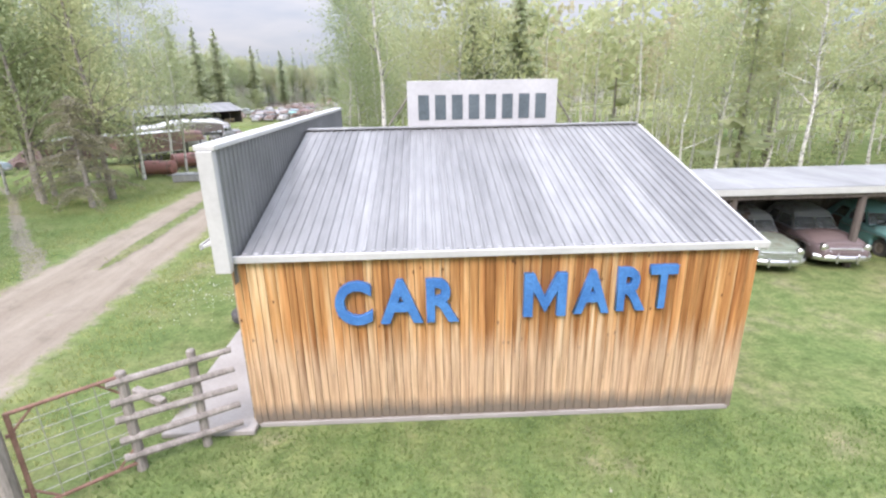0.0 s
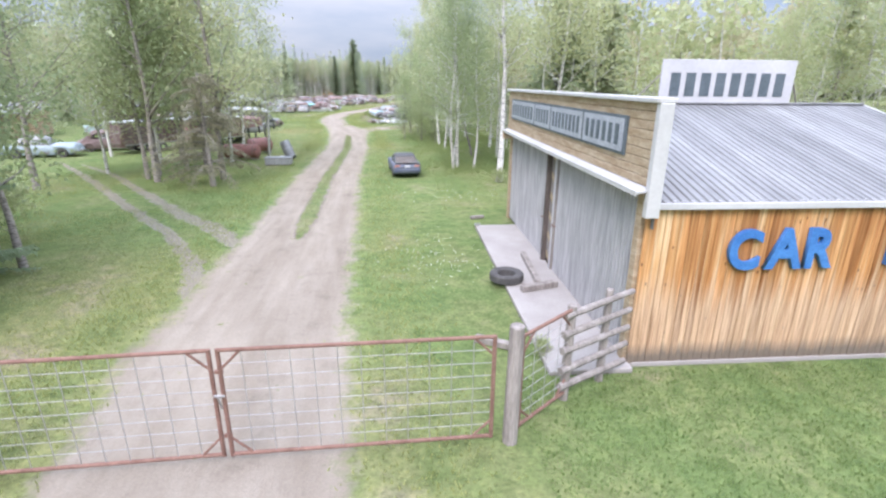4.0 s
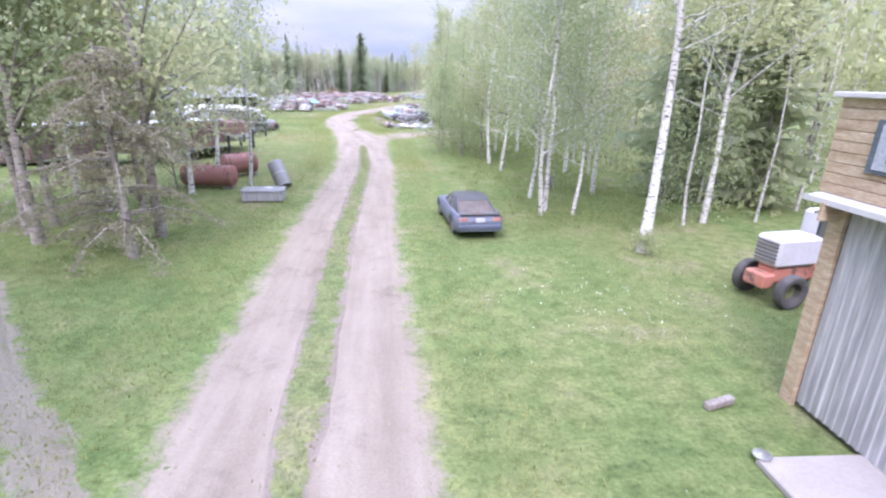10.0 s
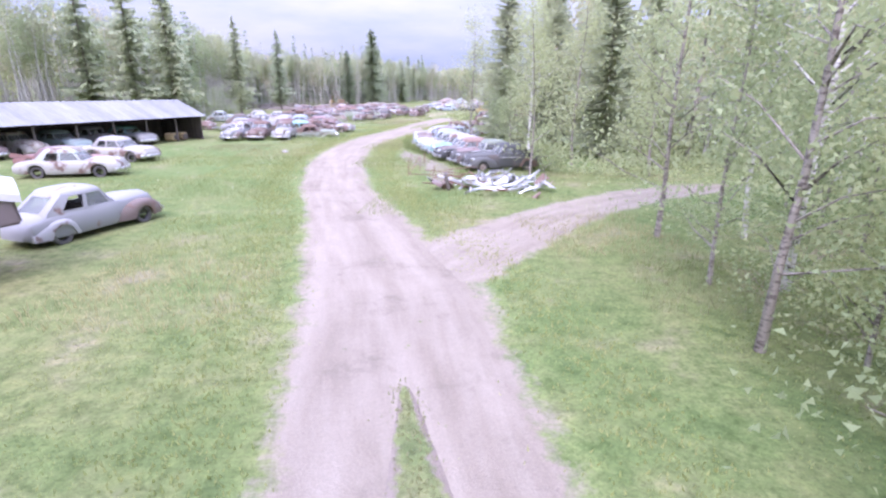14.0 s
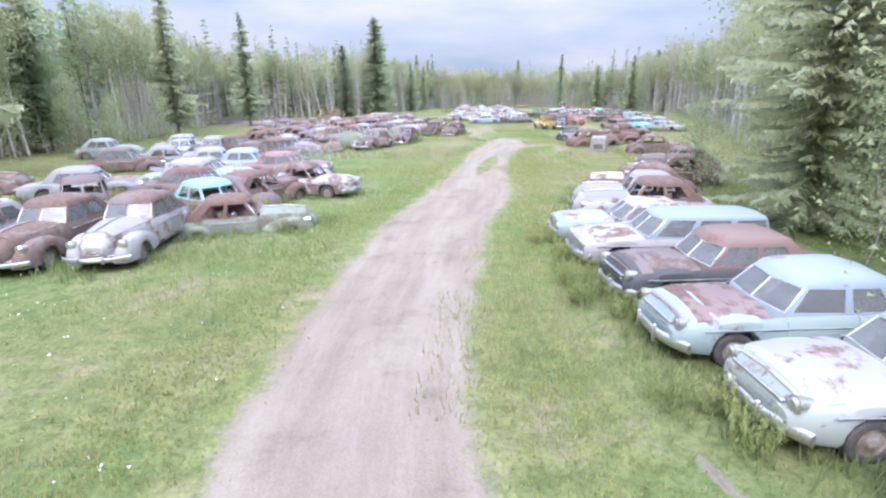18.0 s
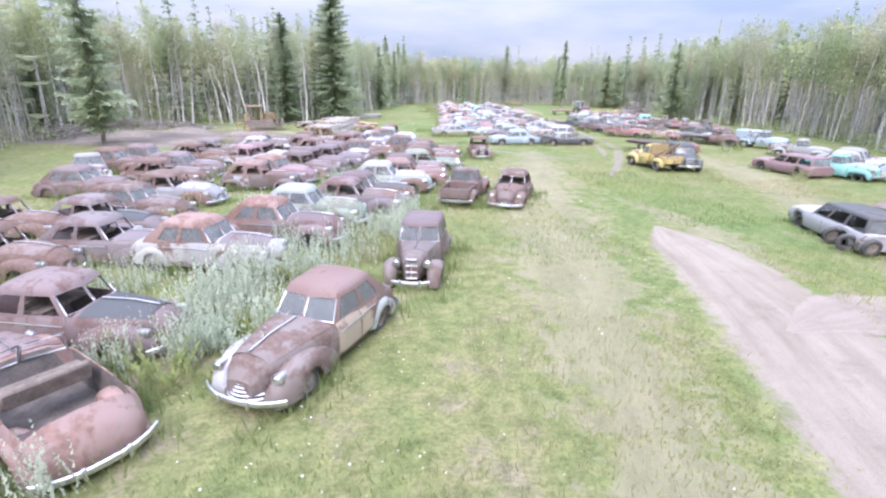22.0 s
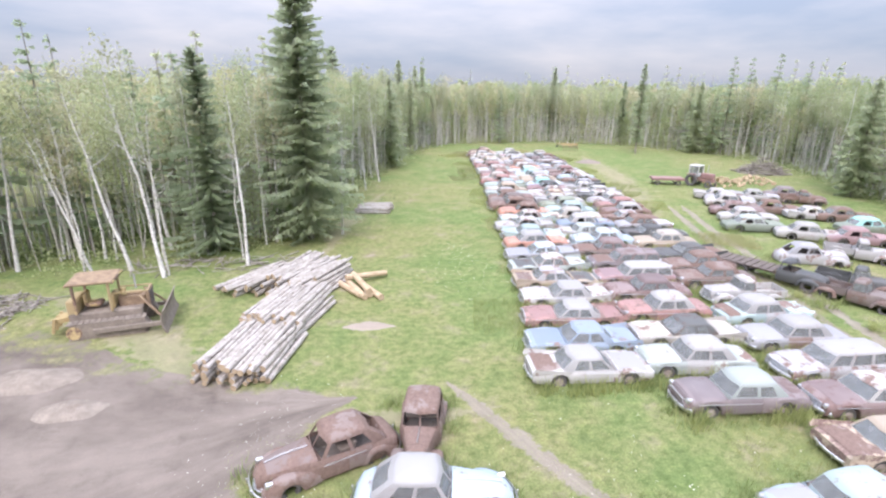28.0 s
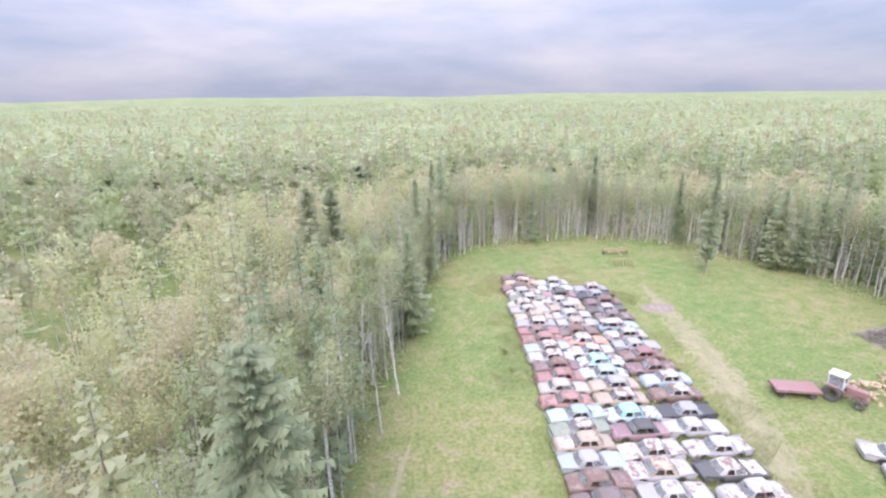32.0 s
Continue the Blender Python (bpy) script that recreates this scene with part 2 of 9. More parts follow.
def track(name, low, high, edge=0.72, patchy=0.5, scale=0.9, cover=1.0, grown=False, tufts=False):
    """Driven earth that frays into the grass at its sides, streaked along its length."""
    m, n, l, b = shader(name, 0.95)
    green, fine, v = meadow_colour(n, l)
    uv = n.new("ShaderNodeUVMap").outputs["UV"]
    sp = n.new("ShaderNodeMapping")
    sp.inputs["Scale"].default_value = (7.0, 0.16, 1)
    l.new(uv, sp.inputs["Vector"])
    streak, blot, grit = noise_of(n, l, sp.outputs["Vector"], 1.0, 5, 0.65), noise_of(n, l, v, 0.7, 6, 0.7), noise_of(n, l, v, 26, 4, 0.7)
    earth = ramp_of(n, l, streak, [(0.32, low), (0.62, high)])
    spots = ramp_of(n, l, blot, [(0.27, (0.7, 0.69, 0.68)), (0.44, (0.98, 0.98, 0.98)), (0.66, (1.07, 1.07, 1.07))])
    stones = ramp_of(n, l, grit, [(0.3, (0.86, 0.86, 0.86)), (0.55, (1, 1, 1)), (0.75, (1.1, 1.1, 1.1))])
    earth = mix_of(n, l, 1.0, mix_of(n, l, 1.0, earth, spots, "MULTIPLY"), stones, "MULTIPLY")
    sx = n.new("ShaderNodeSeparateXYZ")
    l.new(uv, sx.inputs[0])

    def calc(op, a, c, d=None):
        k = n.new("ShaderNodeMath")
        k.operation = op
        for i, q in enumerate((a, c, d)):
            if q is None:
                continue
            if isinstance(q, (int, float)):
                k.inputs[i].default_value = q
            else:
                l.new(q, k.inputs[i])
        return k.outputs[0]
    across = calc("ABSOLUTE", calc("MULTIPLY_ADD", sx.outputs["X"], 2.0, -1.0), 0)
    fray = calc("MULTIPLY_ADD", noise_of(n, l, v, scale, 6, 0.72), patchy, -0.5 * patchy)
    fray = calc("ADD", fray, calc("MULTIPLY_ADD", noise_of(n, l, v, 7.0, 3, 0.7), 0.24, -0.12))
    mask = ramp_of(n, l, calc("ADD", across, fray), [(edge - 0.06, (1 - cover,) * 3), (edge + 0.09, (1, 1, 1))])
    if tufts:
        spot = ramp_of(n, l, noise_of(n, l, v, 1.7, 5, 0.7), [(0.655, (0, 0, 0)), (0.70, (0.85, 0.85, 0.85))])
        mask = mix_of(n, l, 1.0, mask, spot, "LIGHTEN")
    l.new(mix_of(n, l, mask, *((green, earth) if grown else (earth, green))), b.inputs["Base Color"])
    bump_to(n, l, b, mix_of(n, l, mask, *((fine, grit) if grown else (grit, fine))), 0.7, 0.08 if not tufts else 0.05)
    return m


def bark(name, light, dark, scale=5.0, cut=0.55):
    m, n, l, b = shader(name, 0.85)
    v = coords(n, l, (1, 1, 3.0))
    f, g = noise_of(n, l, v, scale, 5, 0.7), noise_of(n, l, coords(n, l, (1, 1, 0.25)), 1.1, 3)
    scar = ramp_of(n, l, f, [(cut, light), (cut + 0.08, dark)])
    base = ramp_of(n, l, g, [(0.35, (0.75, 0.74, 0.7)), (0.6, (1, 1, 1))])
    l.new(mix_of(n, l, 1.0, scar, base, "MULTIPLY"), b.inputs["Base Color"])
    bump_to(n, l, b, f, 0.4, 0.02)
    return m


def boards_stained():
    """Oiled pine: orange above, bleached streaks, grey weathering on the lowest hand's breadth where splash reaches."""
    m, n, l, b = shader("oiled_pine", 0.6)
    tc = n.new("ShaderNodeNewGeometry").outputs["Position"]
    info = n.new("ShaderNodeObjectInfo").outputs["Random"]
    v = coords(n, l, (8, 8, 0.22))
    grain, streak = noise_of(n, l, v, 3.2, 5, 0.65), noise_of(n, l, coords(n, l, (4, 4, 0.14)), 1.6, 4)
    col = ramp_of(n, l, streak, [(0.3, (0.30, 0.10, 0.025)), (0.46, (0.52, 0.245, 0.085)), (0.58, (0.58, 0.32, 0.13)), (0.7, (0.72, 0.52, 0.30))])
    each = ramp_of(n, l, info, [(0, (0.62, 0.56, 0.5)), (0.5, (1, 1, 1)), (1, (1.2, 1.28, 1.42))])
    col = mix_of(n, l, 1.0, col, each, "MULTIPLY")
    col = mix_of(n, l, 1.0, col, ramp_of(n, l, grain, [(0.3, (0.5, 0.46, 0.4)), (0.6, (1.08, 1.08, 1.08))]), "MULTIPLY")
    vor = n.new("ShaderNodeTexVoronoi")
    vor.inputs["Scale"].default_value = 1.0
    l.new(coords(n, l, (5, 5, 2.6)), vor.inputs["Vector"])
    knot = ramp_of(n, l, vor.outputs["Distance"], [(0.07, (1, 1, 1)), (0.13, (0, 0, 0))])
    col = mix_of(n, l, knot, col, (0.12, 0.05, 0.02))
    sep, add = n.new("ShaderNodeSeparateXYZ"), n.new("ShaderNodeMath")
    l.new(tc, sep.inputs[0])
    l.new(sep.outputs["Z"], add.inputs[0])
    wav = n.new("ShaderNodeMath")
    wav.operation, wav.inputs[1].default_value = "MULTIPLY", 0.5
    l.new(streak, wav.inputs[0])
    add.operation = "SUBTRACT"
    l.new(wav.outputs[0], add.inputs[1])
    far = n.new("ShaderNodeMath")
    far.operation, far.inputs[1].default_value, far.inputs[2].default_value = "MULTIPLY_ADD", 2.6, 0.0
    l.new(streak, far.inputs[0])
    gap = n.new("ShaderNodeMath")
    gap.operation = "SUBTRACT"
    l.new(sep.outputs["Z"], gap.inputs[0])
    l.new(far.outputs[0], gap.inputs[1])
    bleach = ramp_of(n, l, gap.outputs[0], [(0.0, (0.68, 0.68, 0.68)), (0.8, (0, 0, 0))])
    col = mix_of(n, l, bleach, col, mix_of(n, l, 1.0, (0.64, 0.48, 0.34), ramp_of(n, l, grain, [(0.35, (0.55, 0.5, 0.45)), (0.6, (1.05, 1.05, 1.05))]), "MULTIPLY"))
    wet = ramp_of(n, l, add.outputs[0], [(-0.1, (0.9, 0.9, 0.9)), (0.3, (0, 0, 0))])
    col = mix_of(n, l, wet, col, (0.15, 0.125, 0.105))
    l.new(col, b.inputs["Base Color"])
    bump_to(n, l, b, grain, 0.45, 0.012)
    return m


M = {}
M["meadow"] = grass_ground()
M["gravel"] = track("sandy_gravel", (0.245, 0.206, 0.163), (0.328, 0.284, 0.232), 0.74, 0.62, 1.1, 1.0, False, True)
M["rut"] = track("worn_rut", (0.22, 0.185, 0.155), (0.31, 0.268, 0.232), 0.48, 1.9, 1.5, 0.8)
M["sand"] = track("bare_sand", (0.285, 0.235, 0.195), (0.365, 0.31, 0.265), 0.66, 1.3, 1.3, 0.97)
M["worn"] = track("worn_grass", (0.235, 0.215, 0.14), (0.315, 0.28, 0.19), 0.42, 2.6, 1.1, 0.66)
M["midstrip"] = track("middle_strip", (0.215, 0.178, 0.148), (0.285, 0.242, 0.205), 0.42, 1.5, 1.4, 0.9, True)
M["tuft"] = track("grass_tufts_in_sand", (0.25, 0.205, 0.17), (0.335, 0.283, 0.242), 0.5, 1.6, 1.4, 0.9, True)
M["dirt"] = track("bare_dirt", (0.138, 0.115, 0.098), (0.245, 0.208, 0.178), 0.62, 1.2, 0.5)
M["mud"] = varied("caked_mud", (0.19, 0.16, 0.135), (0.29, 0.25, 0.21), 2.0, 0.95, 0, 0.6)
M["concrete"] = varied("concrete", (0.31, 0.285, 0.265), (0.39, 0.365, 0.345), 0.8, 0.9, ws=True, fine=20, dist=0.01, bump=0.1, grit=0.3)
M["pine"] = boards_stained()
M["greywood"] = varied("weathered_wood", (0.21, 0.185, 0.17), (0.38, 0.345, 0.315), 1.5, 0.85, 0, 0.5, (4, 4, 0.6), 6)
M["oldwood"] = varied("yellowed_wood", (0.36, 0.26, 0.16), (0.55, 0.45, 0.32), 1.5, 0.8, 0, 0.4, (0.6, 1, 6), 6)
M["darkwood"] = varied("dark_wood", (0.10, 0.085, 0.078), (0.19, 0.16, 0.145), 1.5, 0.9, 0, 0.5, (4, 4, 0.6), 6)
M["tin"] = varied("galvanised_sheet", (0.175, 0.178, 0.182), (0.30, 0.304, 0.306), 0.6, 0.62, 0.1, 0.02, (1.1, 0.2, 0.2), 9, grit=0.6, each=0.16)
M["tindark"] = varied("aged_galvanised_sheet", (0.34, 0.34, 0.35), (0.50, 0.50, 0.51), 0.8, 0.55, 0.2, 0.05, (3, 3, 0.25), 6)
M["whitemetal"] = varied("white_trim", (0.46, 0.46, 0.455), (0.56, 0.56, 0.55), 1.0, 0.5, 0, 0.02, grit=0.25)
M["signwhite"] = varied("white_board", (0.46, 0.46, 0.475), (0.55, 0.55, 0.565), 0.9, 0.55, 0, 0.02, grit=0.25)
M["signink"] = varied("slate_lettering", (0.07, 0.095, 0.11), (0.12, 0.15, 0.17), 2, 0.6, 0, 0.05)
M["panelblue"] = varied("pale_sign_panel", (0.34, 0.37, 0.41), (0.43, 0.46, 0.50), 1.2, 0.6, 0, 0.05)
M["blue"] = varied("blue_letter_paint", (0.035, 0.15, 0.42), (0.07, 0.24, 0.56), 3, 0.55, 0, 0.1)
M["gatepipe"] = varied("rusted_pipe", (0.20, 0.115, 0.09), (0.33, 0.20, 0.16), 4, 0.8, 0.2, 0.3)
M["darksteel"] = varied("dark_painted_steel", (0.05, 0.05, 0.055), (0.10, 0.098, 0.10), 2, 0.6, 0.2, 0.1)
M["wire"] = varied("grey_wire", (0.36, 0.35, 0.34), (0.5, 0.49, 0.48), 5, 0.5, 0.5, 0.05)
M["rubber"] = varied("old_rubber", (0.075, 0.073, 0.073), (0.14, 0.134, 0.13), 3, 0.85, 0, 0.2)
M["chrome"] = varied("pitted_chrome", (0.55, 0.55, 0.56), (0.78, 0.78, 0.79), 3, 0.28, 0.9, 0.05)
M["steelrim"] = varied("rusted_wheel_disc", (0.20, 0.15, 0.12), (0.42, 0.38, 0.35), 4, 0.7, 0.2, 0.2)
M["dark"] = varied("dark_interior", (0.11, 0.097, 0.09), (0.19, 0.168, 0.152), 3, 0.9, 0, 0.2)
M["cloth"] = varied("torn_seat_cloth", (0.12, 0.10, 0.085), (0.24, 0.20, 0.17), 4, 0.95, 0, 0.3)
M["birch"] = bark("aspen_bark", (0.70, 0.685, 0.66), (0.10, 0.09, 0.085), 4.5, 0.525)
M["greybark"] = bark("grey_bark", (0.36, 0.33, 0.30), (0.15, 0.13, 0.12), 5, 0.5)
M["darkbark"] = bark("dark_dead_bark", (0.24, 0.21, 0.195), (0.12, 0.105, 0.1), 5, 0.5)
M["stembark"] = bark("young_stem_bark", (0.52, 0.49, 0.455), (0.2, 0.175, 0.16), 5, 0.58)
M["aspenleaf"] = leafy("aspen_leaves", (0.385, 0.44, 0.265), (0.52, 0.56, 0.36), 0.68)
M["youngleaf"] = leafy("fresh_leaves", (0.38, 0.445, 0.26), (0.515, 0.57, 0.355), 0.68)
M["budding"] = leafy("budding_leaves", (0.43, 0.43, 0.30), (0.545, 0.535, 0.39), 0.68)
M["needle"] = leafy("spruce_needles", (0.40, 0.47, 0.34), (0.53, 0.58, 0.43), 0.7)
M["drybough"] = leafy("thin_brown_boughs", (0.29, 0.29, 0.215), (0.40, 0.385, 0.295), 0.6)
M["grassblade"] = leafy("grass_blades", (0.27, 0.325, 0.13), (0.37, 0.405, 0.19), 0.5)
M["lawn"] = leafy("lawn_leaves", (0.15, 0.235, 0.085), (0.29, 0.375, 0.165), 0.5)
M["drygrass"] = leafy("dry_grass", (0.33, 0.335, 0.17), (0.45, 0.43, 0.27), 0.5)
M["sage"] = leafy("sage_leaves", (0.40, 0.46, 0.37), (0.54, 0.59, 0.49), 0.5)
M["petal"] = leafy("white_petals", (0.75, 0.75, 0.72), (0.85, 0.85, 0.8), 0.3)
M["canopy"] = varied("far_woods", (0.16, 0.205, 0.095), (0.29, 0.32, 0.18), 0.012, 0.95, 0, 1.0, fine=26, ws=True, dist=3.0, grit=1.1)
M["engine"] = varied("oily_rusted_iron", (0.22, 0.155, 0.11), (0.39, 0.29, 0.195), 3.0, 0.75, 0.2, 0.6)
M["yellow"] = paint("yellow_machine_paint", (0.42, 0.31, 0.13), 0.4)
M["logbark"] = bark("peeling_log_bark", (0.42, 0.39, 0.36), (0.20, 0.175, 0.155), 2.2, 0.54)
M["primer"] = varied("chalky_white_sheet_metal", (0.40, 0.40, 0.39), (0.53, 0.53, 0.52), 1.6, 0.5, 0.1, 0.1, grit=0.5)
M["sawn"] = varied("sawn_wood", (0.30, 0.225, 0.145), (0.46, 0.37, 0.255), 5, 0.85, 0, 0.3)
M["tank"] = paint("red_tank_paint", (0.33, 0.115, 0.095), 0.4)
M["orange"] = paint("orange_paint", (0.47, 0.16, 0.10), 0.3)

# dusty panes; their raised grey also paints in haze and reflected sky
g_, gn, gl, gb = shader("dusty_hazed_glass", 0.12)
gt, gm = gn.new("ShaderNodeBsdfTransparent"), gn.new("ShaderNodeMixShader")
gb.inputs["Base Color"].default_value = (0.27, 0.28, 0.283, 1)
gd = noise_of(gn, gl, coords(gn, gl), 2.0, 4)
gl.new(ramp_of(gn, gl, gd, [(0.3, (0.32,) * 3), (0.7, (0.62,) * 3)]), gm.inputs[0])
gt.inputs["Color"].default_value = (0.8, 0.85, 0.83, 1)
gl.new(gt.outputs[0], gm.inputs[1])
gl.new(gb.outputs[0], gm.inputs[2])
gl.new(gm.outputs[0], gn["Material Output"].inputs["Surface"])
M["glass"] = g_

PAINTS = {"rust": ((0.18, 0.126, 0.106), 0.7), "brown": ((0.142, 0.106, 0.093), 0.5), "maroon": ((0.155, 0.103, 0.099), 0.4), "plum": ((0.148, 0.116, 0.118), 0.35),
          "grey": ((0.30, 0.305, 0.32), 0.33), "dark": ((0.085, 0.09, 0.09), 0.3), "white": ((0.345, 0.342, 0.33), 0.36), "cream": ((0.38, 0.355, 0.305), 0.32),
          "teal": ((0.20, 0.47, 0.45), 0.25), "aqua": ((0.29, 0.385, 0.38), 0.34), "pale": ((0.335, 0.385, 0.355), 0.38), "blue": ((0.20, 0.265, 0.335), 0.32),
          "lightblue": ((0.31, 0.40, 0.455), 0.28), "red": ((0.285, 0.14, 0.125), 0.45), "pink": ((0.225, 0.135, 0.14), 0.25), "tan": ((0.36, 0.29, 0.21), 0.4),
          "green": ((0.19, 0.23, 0.17), 0.45), "orange": ((0.46, 0.215, 0.15), 0.35), "yellow": ((0.46, 0.36, 0.11), 0.3), "navy": ((0.062, 0.083, 0.135), 0.08),
          "redroof": ((0.245, 0.148, 0.12), 0.5)}
for k, (c, r) in PAINTS.items():
    dull = max(c) < 0.28
    rustier = tuple(0.55 * a + 0.45 * q for a, q in zip(c, (0.165, 0.11, 0.09))) if dull else (0.18, 0.125, 0.108)
    M["p_" + k] = paint("worn_" + k + "_paint", c, r, 0.5, rustier)


# ---- mesh helpers ----
def part(name, shape, material, parent=None, label="", at=None):
    """Links a bmesh or a mesh as one object under a thing or a part."""
    if isinstance(shape, bmesh.types.BMesh):
        me = bpy.data.meshes.new(name)
        shape.to_mesh(me)
        shape.free()
    else:
        me = shape
    if not me.materials and material:
        me.materials.append(M[material])
    ob = new(name, me)
    if parent:
        ob.parent = parent
    if at is not None:
        ob.matrix_basis = at
    if label:
        ob["label"] = label
    return ob


def thing(name, label, category, m=None, group="", kind=""):
    ob = new(name)
    ob.empty_display_size = 0.2
    if m is not None:
        ob.matrix_basis = m
    return tagged(ob, label, category, group, kind)


def box(c, s, rot=None, bevel=0.0):
    """A bmesh with one box."""
    bm = bmesh.new()
    bmesh.ops.create_cube(bm, size=1.0)
    bmesh.ops.scale(bm, vec=s, verts=bm.verts[:])
    if bevel:
        bmesh.ops.bevel(bm, geom=bm.edges[:], offset=bevel, segments=1, affect="EDGES")
    if rot is not None:
        bmesh.ops.transform(bm, matrix=rot, verts=bm.verts[:])
    bmesh.ops.translate(bm, vec=c, verts=bm.verts[:])
    return bm


def merged(*bms):
    """Joins bmeshes into the first."""
    out = bms[0]
    for b in bms[1:]:
        me = bpy.data.meshes.new("tmp")
        b.to_mesh(me)
        b.free()
        out.from_mesh(me)
        bpy.data.meshes.remove(me)
    return out


def ring_loft(bm, rings, cap=True):
    """Skins closed rings of equal length."""
    vv = [[bm.verts.new(p) for p in r] for r in rings]
    k = len(rings[0])
    for a, b in zip(vv, vv[1:]):
        for i in range(k):
            bm.faces.new((a[i], a[(i + 1) % k], b[(i + 1) % k], b[i]))
    if cap:
        bm.faces.new(vv[0][::-1])
        bm.faces.new(vv[-1])
    return bm


def rod(a, b, r0, r1=None, sides=8):
    """A round bar from a to b."""
    bm = bmesh.new()
    a, b = Vector(a), Vector(b)
    d = (b - a).normalized()
    u = d.orthogonal().normalized()
    w = d.cross(u)
    r1 = r0 if r1 is None else r1
    ring_loft(bm, [[p + (u * math.cos(t) + w * math.sin(t)) * r for t in [2 * math.pi * i / sides for i in range(sides)]] for p, r in ((a, r0), (b, r1))])
    bmesh.ops.recalc_face_normals(bm, faces=bm.faces[:])
    return bm


def beam(a, b, w, h, bevel=0.01):
    """A squared timber from a to b, h high and w wide."""
    a, b = Vector(a), Vector(b)
    d = b - a
    m = Matrix.Translation((a + b) / 2) @ d.to_track_quat("X", "Z").to_matrix().to_4x4()
    bm = box((0, 0, 0), (d.length, w, h), None, bevel)
    bmesh.ops.transform(bm, matrix=m, verts=bm.verts[:])
    return bm


def lathe(profile, sides=16, axis="Y"):
    """Spins a closed profile of (radius, along) about the axis."""
    bm = bmesh.new()
    rings = []
    for i in range(sides):
        t = 2 * math.pi * i / sides
        rings.append([(r * math.cos(t), z, r * math.sin(t)) if axis == "Y" else (r * math.cos(t), r * math.sin(t), z) for r, z in profile])
    ring_loft(bm, rings + [rings[0]], False)
    bmesh.ops.remove_doubles(bm, verts=bm.verts[:], dist=1e-5)
    bmesh.ops.recalc_face_normals(bm, faces=bm.faces[:])
    return bm


def corrugated(length, height, pitch=0.15, depth=0.02, thick=0.004):
    """A ribbed sheet in the x-z plane with its ribs upright, facing -y."""
    bm = bmesh.new()
    n = max(2, int(length / pitch))
    pts = []
    for i in range(n):
        x = i * length / n
        w = length / n
        pts += [(x, 0), (x + w * 0.62, 0), (x + w * 0.7, -depth), (x + w * 0.92, -depth)]
    pts.append((length, 0))
    front = [[bm.verts.new((x, y, z)) for z in (0, height)] for x, y in pts]
    back = [[bm.verts.new((x, y + thick, z)) for z in (0, height)] for x, y in pts]
    for a, b in zip(front, front[1:]):
        bm.faces.new((a[0], b[0], b[1], a[1]))
    for a, b in zip(back, back[1:]):
        bm.faces.new((a[1], b[1], b[0], a[0]))
    for k in (0, 1):
        for (a, b), (c, d) in zip(zip(front, front[1:]), zip(back, back[1:])):
            bm.faces.new((a[k], c[k], d[k], b[k]))
    return bm


def smooth(me):
    me.polygons.foreach_set("use_smooth", [True] * len(me.polygons))
    return me


def mesh_np(name, verts, faces, mats, index=None, ngon=4):
    """A mesh from arrays; faces all with ngon corners."""
    me = bpy.data.meshes.new(name)
    verts, faces = np.asarray(verts, np.float32), np.asarray(faces, np.int32)
    me.vertices.add(len(verts))
    me.vertices.foreach_set("co", verts.ravel())
    me.loops.add(faces.size)
    me.loops.foreach_set("vertex_index", faces.ravel())
    me.polygons.add(len(faces))
    me.polygons.foreach_set("loop_start", np.arange(0, faces.size, ngon, dtype=np.int32))
    for k in mats:
        me.materials.append(M[k])
    if index is not None:
        me.polygons.foreach_set("material_index", np.asarray(index, np.int32))
    me.update(calc_edges=True)
    return me


# ---- ground ----
def ground_sheet():
    """One sheet to the horizon, finer in the middle."""
    xs = [-4600, -2000, -900, -400] + list(range(-200, 201, 20)) + [400, 900, 2000, 4600]
    ys = [-1500, -600, -200] + list(range(-80, 361, 20)) + [600, 1200, 2400, 4700]
    verts = [(x, y, 0) for y in ys for x in xs]
    w = len(xs)
    faces = [(j * w + i, j * w + i + 1, (j + 1) * w + i + 1, (j + 1) * w + i) for j in range(len(ys) - 1) for i in range(w - 1)]
    return part("ground", mesh_np("ground", verts, faces, ["meadow"]), "meadow")


tagged(ground_sheet(), "flat green meadow with yellowed and bare patches", "ground", kind="structure")


